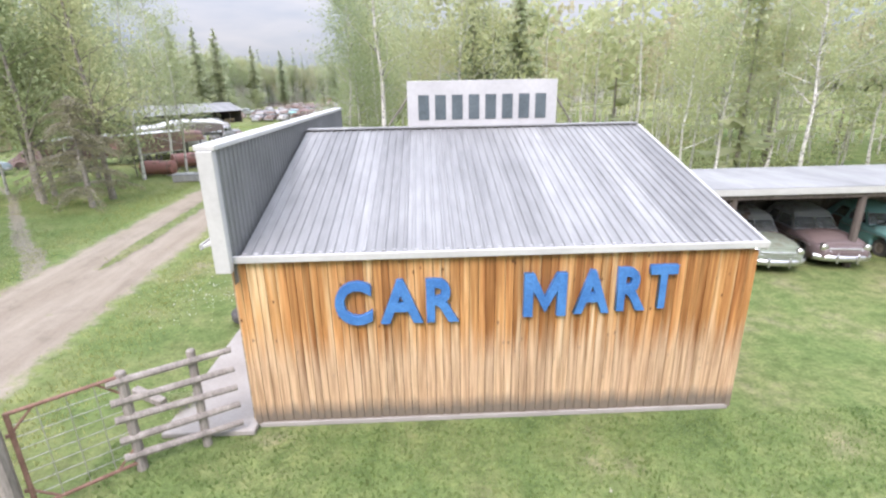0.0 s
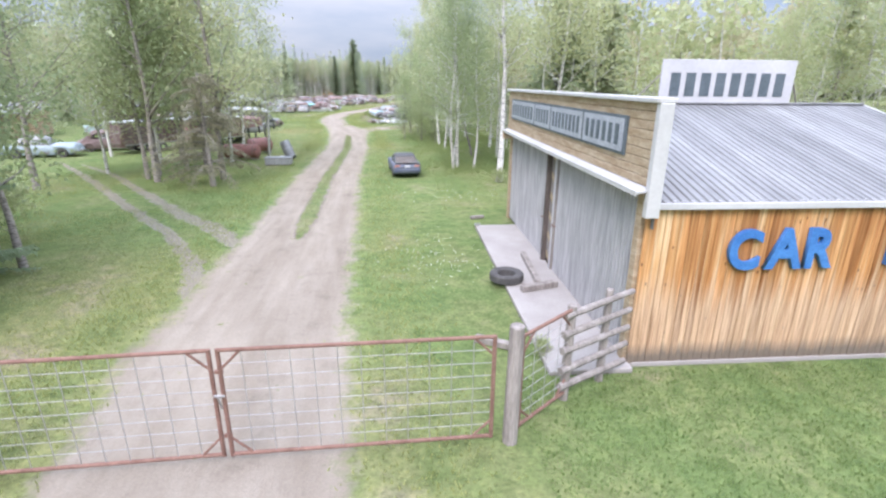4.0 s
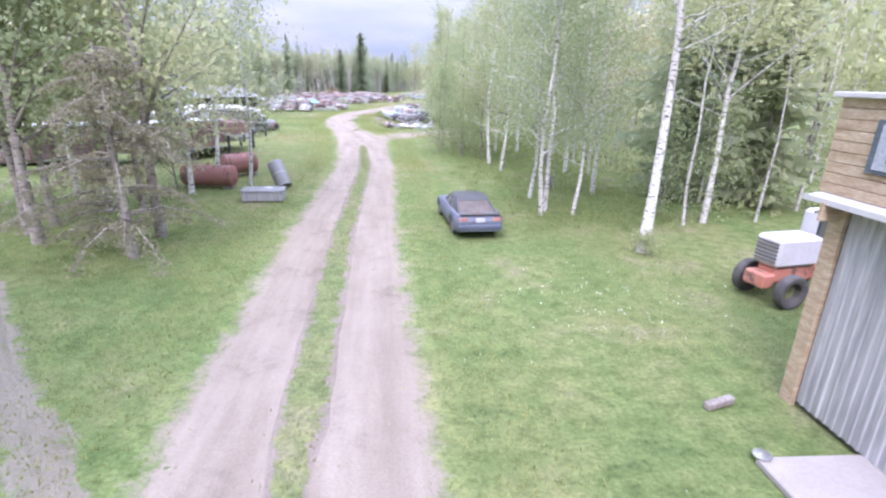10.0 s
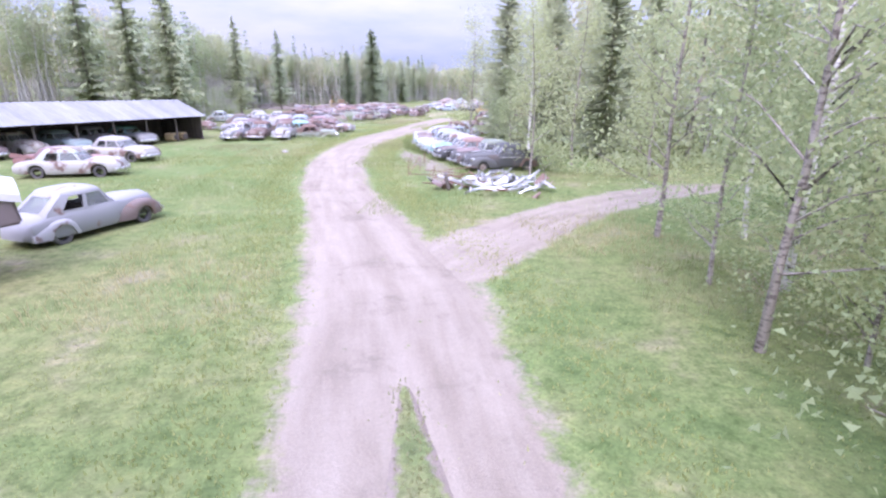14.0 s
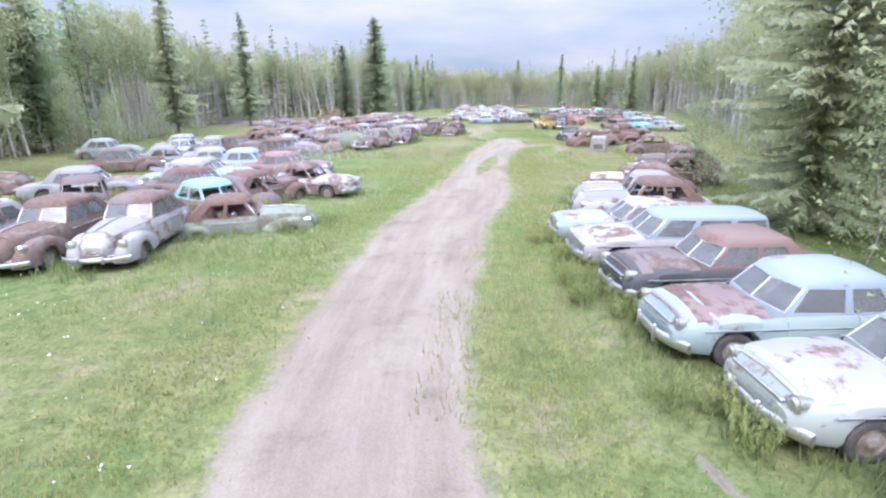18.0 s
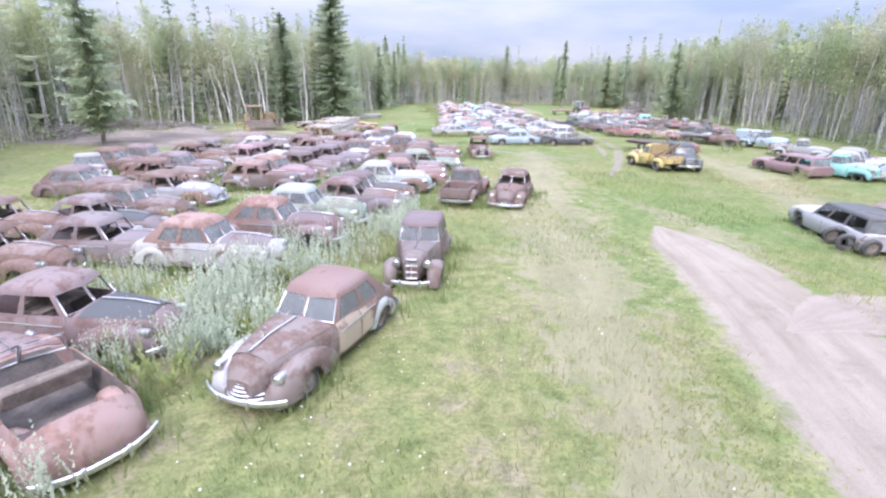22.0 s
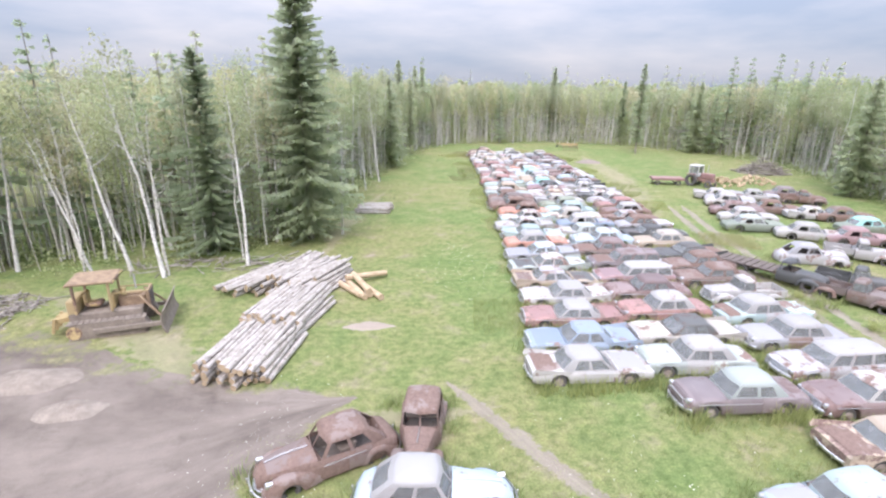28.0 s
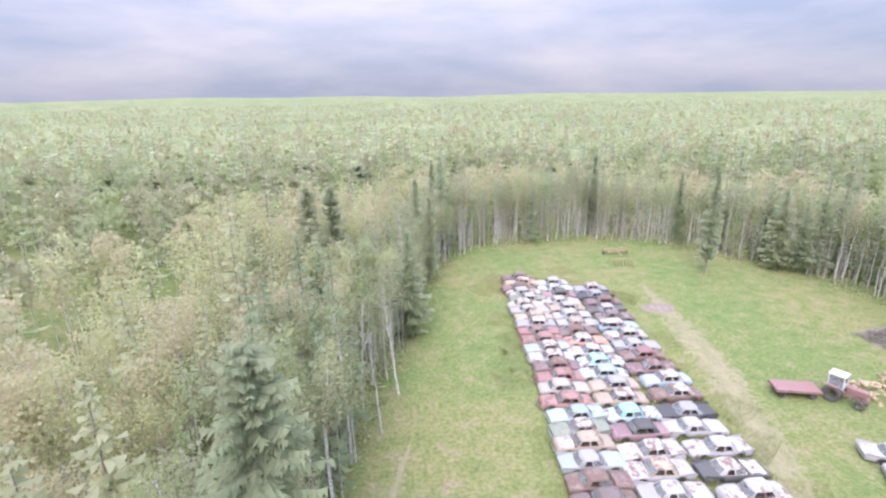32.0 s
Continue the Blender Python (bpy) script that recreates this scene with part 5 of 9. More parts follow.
for x, y, lean, size in ((-40.2, 196.4, -14, 0.72), (-38.2, 197.4, -9, 0.9), (-35.4, 195.9, -6, 0.95), (-37.3, 202.3, -7, 0.9), (-30.3, 197.8, 0, 0.88), (-30.3, 205.2, -4, 1.0), (-26.2, 218.1, 2, 0.95), (-25.2, 222.9, -3, 0.95),
                         (-20.9, 232.5, -6, 0.9), (-19.1, 251.1, -2, 0.9), (-33.4, 204.5, 5, 0.95), (-42.5, 199.5, -8, 0.9), (-24.4, 229.0, 4, 0.9), (-46.0, 198.0, 6, 0.9)):
    copy_thing(WHITE[0 if size < 0.93 else 1], pose(x, y, 0, 0, lean, 0) @ Matrix.Rotation(rs.uniform(0, 6.28), 4, "Z") @ Matrix.Scale(size, 4))
# the edge of the wood, tree by tree
rs = np.random.RandomState(11)
single, woods = 0, []
for k in range(11000):
    x, y = rs.uniform(-150, 150), rs.uniform(-45, 350)
    if inside(x, y) or (6 < x < 28 and 12 < y < 24):
        continue
    d = edge_distance(x, y)
    if d < 0.8:
        continue
    if d < 5.5 and y > 24 and single < 235:
        single += 1
        u = rs.uniform()
        right_near = x > -8 and 26 < y < 128
        if right_near:
            put(YOUNG if u < (0.12 if y < 62 else 0.55) else LEAFY, x, y, rs)
        elif u < 0.06:
            put(SPRUCES, x, y, rs)
        elif u < 0.5:
            put(ASPENS, x, y, rs)
        elif u < 0.83:
            put(BUDDING, x, y, rs)
        elif u < 0.9:
            put(BARE, x, y, rs)
        else:
            put(YOUNG, x, y, rs)
    elif d > 2 and ((d < 32 and (y > 175 or (-8 < x < 80 and 20 < y < 110) or d < (20 if y > 10 else 12))) or (y > 175 and rs.uniform() < 0.5)):
        woods.append((x, y, d))
print("single trees", single, "woods", len(woods))


def low_kit(n, sz, whorls, rough=False):
    """Small trees for the depth of the wood: trunk arrays, leaf arrays and a leaf colour each."""
    kit = []
    for i, (h, c, sp) in enumerate(((12, 1, 2.0), (13.2, 1, 2.2), (11, 2, 2.0), (10.4, 3, 2.0), (12.4, 3, 2.1), (8, 2, 1.8), (12, 3, 1.8))):
        st = 0.15 if i == 5 else 0.5
        w, lv = aspen_parts(700 + i, h, 0.085, st, sp, 14 if n > 200 else 9, n, sz, 3, loose=1.8)
        wood = in_tris(w) if n > 200 else in_tris((w[0][:21], w[1][:18]))
        if rough:
            wood = (np.concatenate([w[0][:3], w[0][12:15]]), np.array([(0, 1, 4), (0, 4, 3), (1, 2, 5), (1, 5, 4), (2, 0, 3), (2, 3, 5)]))
        kit.append((wood, lv, c))
    for i, (h, sp) in enumerate(((14.5, 2.0), (11.5, 1.9))):
        w, lv = spruce_parts(720 + i, h, 0.15, sp * 1.1, whorls, 5, 2 if n > 200 else 1, 3, 0.1)
        kit.append((in_tris((w[0][:9], w[1][:6])), lv, 4))
    return kit


def slim_kit():
    """Crowded pole-thin aspens with their leaves high up."""
    kit = []
    for i, (h, c) in enumerate(((12, 3), (13.2, 1), (11, 3), (12.4, 1), (10.4, 2), (13.6, 3), (11.6, 3))):
        w, lv = aspen_parts(760 + i, h, 0.095, 0.66, 1.4, 9, 230, 0.15, 3, 0.35, 1.8)
        kit.append((in_tris((w[0][:21], w[1][:18])), lv, c))
    return kit + FINE[7:]


def plant_woods(name, spots, kit, rs, label, spruce=0.12):
    vs, fs, mi, k = [], [], [], 0
    for x, y, _ in spots:
        grove = noise.noise((x * 0.018, y * 0.018, 2.0))
        j = 7 + rs.randint(2) if rs.uniform() < spruce + 0.35 * max(0.0, grove - 0.1) else rs.randint(7)
        (wv, wf), (lv, lf), c = kit[j]
        a, s = rs.uniform(0, 6.28), rs.uniform(0.78, 1.18) * (1.15 if j > 6 else 1.0)
        ca, sa = math.cos(a) * s, math.sin(a) * s
        rot = np.array([[ca, -sa, 0], [sa, ca, 0], [0, 0, s]])
        for v, f, m in ((wv, wf, 0 if c < 4 else 5), (lv, lf, c)):
            vs.append(v @ rot.T + (x, y, 0))
            fs.append(f + k)
            mi.append(np.full(len(f), m))
            k += len(v)
    me = mesh_np(name, np.concatenate(vs), np.concatenate(fs), ["birch", "aspenleaf", "youngleaf", "budding", "needle", "greybark"], np.concatenate(mi), ngon=3)
    return tagged(part(name, me, "birch"), label, "woodland", kind="stuff")


FINE, MIDDLE, COARSE = low_kit(800, 0.14, 18), low_kit(150, 0.28, 11), low_kit(90, 0.5, 9, True)
SLIM = slim_kit()
belt = {"fine": [], "mid": [], "deep": []}
for w in woods:
    west = w[0] < -18 and 186 < w[1] < 300
    behind_shop = -8 < w[0] < 60 and 20 < w[1] < 62
    belt["deep" if w[1] < 10 or w[2] > (44 if west else 32) else "fine" if w[2] < (24 if west else 9 if behind_shop else 1) else "mid"].append(w)
poles = []
rp = np.random.RandomState(77)
while len(poles) < 900:
    x, y = rp.uniform(-75, 75), rp.uniform(95, 310)
    if not inside(x, y) and 1.0 < edge_distance(x, y) < 9 and not (-8 < x < 14 and y < 135):
        poles.append((x, y, 0))
plant_woods("aspen_poles", poles, SLIM, rp, "crowded slim white aspen stems at the wood edge", 0.04)
plant_woods("woodland", belt["fine"], FINE, np.random.RandomState(3), "dense mixed wood of pale aspens and dark spruces", 0.09)
plant_woods("inner_woodland", belt["mid"], MIDDLE, np.random.RandomState(5), "mixed wood of aspens and spruces behind the edge", 0.1)
plant_woods("deep_woodland", belt["deep"], COARSE, np.random.RandomState(6), "deeper wood behind the clearing's edge", 0.2)


def stems(count, seed):
    """Bare young stems crowding the wood behind its edge."""
    q = np.random.RandomState(seed)
    vs, fs, k = [], [], 0
    while k < count:
        x, y = q.uniform(-80, 80), q.uniform(92, 312)
        if inside(x, y) or not 1.5 < edge_distance(x, y) < 22 or (-8 < x < 14 and y < 135):
            continue
        h, r0, lean, a = q.uniform(5, 10.5), q.uniform(0.03, 0.06), q.normal(0, 0.45, 2), q.uniform(0, 2)
        ring = np.array([(math.cos(a + j * 2.094), math.sin(a + j * 2.094)) for j in range(3)])
        vs.append(np.concatenate([np.hstack([ring * r0 + (x, y), np.full((3, 1), -0.1)]), np.hstack([ring * r0 * 0.5 + (x + lean[0], y + lean[1]), np.full((3, 1), h)])]))
        fs.append(np.array([(0, 1, 4), (0, 4, 3), (1, 2, 5), (1, 5, 4), (2, 0, 3), (2, 3, 5)]) + 6 * k)
        k += 1
    ob = part("young_stems", mesh_np("young_stems", np.concatenate(vs), np.concatenate(fs), ["stembark"], ngon=3), "stembark")
    return tagged(ob, "thin grey leafless stems crowded inside the wood", "woodland", kind="stuff")


def undergrowth(count, seed):
    """Knee-high to head-high pale leafy brush, added to lighten the dark floor of the wood."""
    q = np.random.RandomState(seed)
    pts, k = [], 0
    while k < count:
        x, y = q.uniform(-80, 80), q.uniform(26, 312)
        if inside(x, y) or not 0.4 < edge_distance(x, y) < 16 or (6 < x < 28 and y < 30) or (x > -9 and y < 66 and edge_distance(x, y) < 6):
            continue
        h = q.uniform(0.3, 1.5)
        pts.append(np.stack([q.normal(x, 0.7, 34), q.normal(y, 0.7, 34), np.abs(q.normal(0, h * 0.6, 34)) + 0.05], 1))
        k += 1
    v, f = leaf_tris(q, np.concatenate(pts), 0.15)
    return tagged(part("undergrowth", mesh_np("undergrowth", v, f, ["youngleaf"], ngon=3), "youngleaf"), "low leafy brush added to lighten the dark wood floor", "undergrowth", kind="stuff")


def verge_weeds(count, seed):
    """Small leafy plants in the shaded grass under the first trees."""
    q = np.random.RandomState(seed)
    x, y = -8.2 + 9.0 * np.sqrt(q.uniform(size=count)), q.uniform(31, 62, count)
    c = np.stack([np.repeat(x, 26) + q.normal(0, 0.2, count * 26), np.repeat(y, 26) + q.normal(0, 0.2, count * 26), np.abs(q.normal(0, 0.14, count * 26)) + 0.03], 1)
    v, f = leaf_tris(q, c, 0.042)
    return tagged(part("verge_weeds", mesh_np("verge_weeds", v, f, ["grassblade"], ngon=3), "grassblade"), "small green plants in the shade of the aspens", "weeds", kind="stuff")


verge_weeds(1500, 93)
stems(5200, 91)
undergrowth(3000, 92)
print("belts", {k: len(v) for k, v in belt.items()})


def far_kit(kit):
    """Crowns alone, thinned and enlarged, for the wood beyond."""
    out = []
    rs = np.random.RandomState(9)
    for (w, lv, c) in kit:
        q = lv[0].reshape(-1, 3, 3)
        keep = rs.permutation(len(q))[: 30 if c < 4 else 30]
        q = q[keep]
        ctr = q.mean(1, keepdims=True)
        q = (ctr + (q - ctr) * (1.75 if c < 4 else 1.7)).reshape(-1, 3)
        out.append((w, (q, np.arange(len(q)).reshape(-1, 3)), c))
    return out


rs = np.random.RandomState(21)
far = []
while len(far) < 7500:
    r, a = 130 + 1000 * rs.uniform() ** 1.4, rs.uniform(-1.0, 1.05)
    x, y = -15 + r * math.sin(a), 150 + r * math.cos(a)
    if abs(x) < 150 and y < 350:
        continue
    far.append((x, y, 0))
plant_woods("far_woodland", far, far_kit(COARSE), np.random.RandomState(4), "endless mixed forest beyond the clearing", 0.36)


def canopy_sheet():
    """The top of the forest as a bumpy sheet from the mid distance to the horizon."""
    vs, fs = [], []
    n, m = 150, 70
    for j in range(m):
        r = 215 * (4300 / 215) ** (j / (m - 1))
        for i in range(n):
            a = -1.5 + 3.0 * i / (n - 1)
            x, y = -15 + r * math.sin(a), 150 + r * math.cos(a)
            z = min(9.0, 5.5 + (r - 215) * 0.02) + 2.6 * noise.noise((x * 0.05, y * 0.05, 0)) + 2.2 * noise.noise((x * 0.19, y * 0.19, 3)) + (r / 4300) ** 2 * (22 * noise.noise((x * 0.0011, 1.0, 7)) + 8)
            vs.append((x, y, z))
    for j in range(m - 1):
        for i in range(n - 1):
            fs.append((j * n + i, j * n + i + 1, (j + 1) * n + i + 1, (j + 1) * n + i))
    return part("forest_canopy", mesh_np("forest_canopy", vs, fs, ["canopy"]), "canopy")


tagged(canopy_sheet(), "green forest canopy reaching to the horizon", "forest", kind="stuff")

# ---- grass ----
def grass_tile(seed, size, n, h, w, material):
    r = np.random.RandomState(seed)
    p = r.uniform(-size / 2, size / 2, (n, 2))
    a = r.uniform(0, 6.28, n)
    hh = h * r.uniform(0.4, 1.3, n)
    d = np.stack([np.cos(a), np.sin(a)], 1) * (w * r.uniform(0.6, 1.4, n))[:, None]
    tip = p + r.normal(0, 0.35, (n, 2)) * hh[:, None]
    z = np.zeros((n, 1))
    v = np.stack([np.hstack([p - d, z - 0.02]), np.hstack([p + d, z - 0.02]), np.hstack([tip, hh[:, None]])], 1).reshape(-1, 3)
    return mesh_np("grass", v, np.arange(3 * n).reshape(-1, 3), [material], ngon=3)


RP = np.array([(x, y, w) for x, y, w in ROAD])


def on_road(x, y, grow=0.0):
    cx, w = np.interp(y, RP[:, 1], RP[:, 0]), np.interp(y, RP[:, 1], RP[:, 2])
    return abs(x - cx) < w / 2 + grow


TILES = [grass_tile(i, 5.0, 1500, 0.06, 0.014, "grassblade") for i in range(3)]
DENSE = [grass_tile(20 + i, 5.0, 3600, 0.055, 0.014, "grassblade") for i in range(2)]
TALL = [grass_tile(10 + i, 5.0, 1500, 0.19, 0.013, m) for i, m in enumerate(("grassblade", "drygrass"))]
rs = np.random.RandomState(8)
tiles = 0
for y in np.arange(1, 178, 4.6):
    cx = np.interp(y, RP[:, 1], RP[:, 0])
    for x in np.arange(cx - 14.5, cx + 14, 4.6):
        if not inside(x, y) or on_road(x, y, 2.2) or (-6.6 < x < 9 and 5 < y < 22) or (y > 165 and x < -24):
            continue
        if abs(x - cx) > 9 and rs.uniform() < 0.4:
            continue
        me = TALL[int(rs.uniform() < 0.25)] if y > 60 and rs.uniform() < 0.62 else (DENSE[rs.randint(2)] if y < 36 else TILES[rs.randint(3)])
        ob = part("grass", me, "grassblade", None, "", pose(x + rs.uniform(-0.6, 0.6), y + rs.uniform(-0.6, 0.6), 0, 0, 0, rs.randint(4) * 90 + rs.uniform(-12, 12)))
        tagged(ob, "short green meadow grass", "grass", kind="stuff")
        tiles += 1
# the lawn before the shop
LAWN = [grass_tile(40 + i, 5.0, 6500, 0.06, 0.024, "lawn") for i in range(2)]
for x, y in [(a, b) for a in (-3.6, 1.1, 5.8, 10.5, 15.2) for b in (-4.4, 0.3, 5.0)]:
    ob = part("grass", LAWN[rs.randint(2)], "lawn", None, "", pose(x, y, 0, 0, 0, rs.randint(4) * 90))
    tagged(ob, "short fresh lawn before the shop", "grass", kind="stuff")
THIN = grass_tile(51, 5.0, 260, 0.05, 0.16, "lawn")
# thin weeds on the crown of the drive outside the gates
for x, y, sx, sy in ((-11.14, 3.12, 0.07, 0.16), (-10.95, 2.04, 0.11, 0.13), (-10.87, 1.21, 0.16, 0.14)):
    ob = part("grass", THIN, "lawn", None, "", pose(x, y, 0.005, 0, 0, 8))
    ob.scale = (sx, sy, 0.9)
    tagged(ob, "thin low weeds on the crown of the drive", "grass", kind="stuff")
# longer grass between the packed cars at the far end
for k in range(48):
    x, y = -13 + rs.uniform(0, 22) + 0.0, rs.uniform(186, 268)
    ob = part("grass", TALL[rs.randint(2)], "grassblade", None, "", pose(x + (y - 190) * 0.08, y, 0, 0, 0, rs.uniform(0, 360)))
    ob.scale = (0.9, 0.9, 2.1)
    tagged(ob, "long grass grown up between parked wrecks", "grass", kind="stuff")


def grass_strip(name, pts, n, spread, h, material, label, seed):
    """Tufts along a line."""
    r = np.random.RandomState(seed)
    pts = np.array(pts, float)
    t = np.sort(r.uniform(0, 1, n))
    s = np.linspace(0, 1, len(pts))
    p = np.stack([np.interp(t, s, pts[:, 0]), np.interp(t, s, pts[:, 1])], 1) + r.normal(0, 1, (n, 2)) * (np.interp(t, s, pts[:, 2])[:, None] * spread)
    a = r.uniform(0, 6.28, n)
    hh = h * r.uniform(0.4, 1.4, n)
    d = np.stack([np.cos(a), np.sin(a)], 1) * 0.02
    tip = p + r.normal(0, 0.4, (n, 2)) * hh[:, None]
    v = np.stack([np.hstack([p - d, np.zeros((n, 1))]), np.hstack([p + d, np.zeros((n, 1))]), np.hstack([tip, hh[:, None] + 0.02])], 1).reshape(-1, 3)
    return tagged(part(name, mesh_np(name, v, np.arange(3 * n).reshape(-1, 3), [material], ngon=3), material), label, "grass", kind="stuff")


MID = [(-12.2, 17, 1), (-12.9, 30, 1), (-13.2, 44.5, 1), (-13.7, 50, 1), (-14.3, 56, 0.8)]
tagged(ribbon("grass_strip", [(x, y, 1.5 * w) for x, y, w in MID], 0.026, "midstrip", 0.3, 31, 0.3), "grassy strip between the wheel tracks", "grass", kind="structure")
grass_strip("track_grass", MID, 3500, 0.2, 0.06, "drygrass", "thin grass between the wheel tracks", 1)
for side in (-1, 1):
    edge = [(x + side * (w / 2 + 1.5), y, 1) for x, y, w in ROAD[2:19]]
    grass_strip("verge_grass", edge, 22000, 0.6, 0.06, "grassblade", "ragged grass along the drive", 5 + side)


# ---- vehicles ----
def section(x, w, b, t, crown, tuck=0.06):
    """One cross-section of a car body, as a ring."""
    h = t - b
    half = [(0, b), (w - tuck, b), (w, b + h * 0.16), (w * 1.01, b + h * 0.5), (w * 0.985, t - h * 0.2), (w * 0.9, t - h * 0.05), (w * 0.6, t + crown * 0.6), (0, t + crown)]
    return [(x, y, z) for y, z in half] + [(x, -y, z) for y, z in half[-2:0:-1]]


def body_mesh(rows, wheels, wr, n=27, arch=1.22, well=None):
    """Lofts a body along x from key rows (x, half width, bottom, top, crown), with arches over the wheels."""
    rows = np.array(rows, float)
    xs = set(np.linspace(rows[0, 0], rows[-1, 0], n))
    for wx in wheels:
        xs |= {wx + wr * arch * k for k in (-1.02, -0.98, -0.8, -0.4, 0, 0.4, 0.8, 0.98, 1.02)}
    xs = sorted(v for v in xs if rows[0, 0] <= v <= rows[-1, 0])
    rings = []
    for x in xs:
        w, b, t, c = (np.interp(x, rows[:, 0], rows[:, k]) for k in range(1, 5))
        for wx in wheels:
            d = abs(x - wx)
            if d < wr * arch:
                b = max(b, min(t - 0.14, wr + math.sqrt((wr * arch) ** 2 - d * d)))
        rings.append(section(x, w, b, t, c))
    if well:
        # sink the middle of the upper side between the cabin's ends into a floor
        for r in rings:
            if well[0] <= r[0][0] <= well[1]:
                w, b, t = r[3][1], r[0][2], r[5][2]
                for i, s in ((6, 1), (8, -1)):
                    r[i] = (r[i][0], s * w * 0.84, b + 0.14)
                r[7] = (r[7][0], 0.0, b + 0.16)
    bm = bmesh.new()
    ring_loft(bm, rings)
    bmesh.ops.recalc_face_normals(bm, faces=bm.faces[:])
    if well:
        for f in bm.faces:
            c = f.calc_center_median()
            if well[0] < c.x < well[1] and sum(v.co.z < np.interp(v.co.x, rows[:, 0], rows[:, 3]) - 0.3 and abs(v.co.y) < 0.87 * np.interp(v.co.x, rows[:, 0], rows[:, 1]) and f.normal.z > -0.5 for v in f.verts) >= 2:
                f.material_index = 1
    return bm


def panel(rows, x0, x1, i0, i1, lift=1.012):
    """A door or lid laid a finger's breadth proud of the body, with turned edges."""
    rows = np.array(rows, float)
    bm = bmesh.new()
    g = []
    for x in np.linspace(x0, x1, 6):
        w, b, t, c = (np.interp(x, rows[:, 0], rows[:, k]) for k in range(1, 5))
        ring, zc = section(x, w, b, t, c), (b + t) / 2
        g.append([bm.verts.new((x, ring[i % 14][1] * lift, zc + (ring[i % 14][2] - zc) * (lift + 0.012))) for i in range(i0, i1 + 1)])
    for a, b in zip(g, g[1:]):
        for j in range(len(a) - 1):
            bm.faces.new((a[j], a[j + 1], b[j + 1], b[j]))
    bmesh.ops.recalc_face_normals(bm, faces=bm.faces[:])
    mid = bm.faces[len(bm.faces) // 2]
    if mid.normal.dot(mid.calc_center_median() - Vector(((x0 + x1) / 2, 0, 0.5))) < 0:
        bmesh.ops.reverse_faces(bm, faces=bm.faces[:])
    r = bmesh.ops.extrude_edge_only(bm, edges=[e for e in bm.edges if len(e.link_faces) == 1])
    vs = [v for v in r["geom"] if isinstance(v, bmesh.types.BMVert)]
    for v in vs:
        v.co = Vector((v.co.x + (0.012 if v.co.x < (x0 + x1) / 2 else -0.012), v.co.y * 0.97, v.co.z * 0.97 + 0.02))
    return bm


def fender(cx, cy, ln, wd, h, b):
    """A rounded free-standing mudguard as a loft."""
    bm = bmesh.new()
    rings = []
    for i in range(11):
        u = -1 + 2 * i / 10
        k = math.sqrt(max(0.02, 1 - u * u))
        top = b + (h - b) * (0.25 + 0.75 * k) - (0.12 * (h - b) * max(0, -u))
        bt = b if abs(u) > 0.62 else b + 0.33
        w = wd * (0.45 + 0.55 * k)
        rings.append([(cx + u * ln, cy + w * c, bt + (top - bt) * s) for c, s in ((-1, 0), (-0.95, 0.55), (-0.55, 0.93), (0, 1), (0.55, 0.93), (0.95, 0.55), (1, 0))])
    ring_loft(bm, rings)
    bmesh.ops.recalc_face_normals(bm, faces=bm.faces[:])
    return bm


def teardrop(cx, cy, front, rear, wd, h, b, wr):
    """A bulbous mudguard that swells over the wheel and runs back into the body, open over the wheel."""
    bm = bmesh.new()
    rings = []
    for i in range(19):
        u = -1 + 2 * i / 18
        x = cx + (front * u if u > 0 else rear * u)
        k = math.sqrt(max(0.03, 1 - abs(u) ** 2.3)) if u > 0 else max(0.12, (1 - abs(u) ** 1.7)) ** 0.75
        top = b + (h - b) * (0.22 + 0.78 * k)
        y, w = cy * (1 - (0.1 * abs(u) ** 2 if u < 0 else 0.12 * u ** 3)), wd * (0.5 + 0.5 * k)
        d = abs(x - cx)
        bt = max(b, wr * 0.9 + math.sqrt(max(0.0, (wr * 1.08) ** 2 - d * d))) if d < wr * 1.08 else b
        bt = min(bt, top - 0.1)
        rings.append([(x, y + math.copysign(1, cy) * w * c, bt + (top - bt) * q) for c, q in ((-1, 0), (-0.95, 0.6), (-0.5, 0.94), (0, 1), (0.5, 0.95), (0.86, 0.72), (1.0, 0.35), (0.97, 0))])
    ring_loft(bm, rings)
    bmesh.ops.recalc_face_normals(bm, faces=bm.faces[:])
    return bm


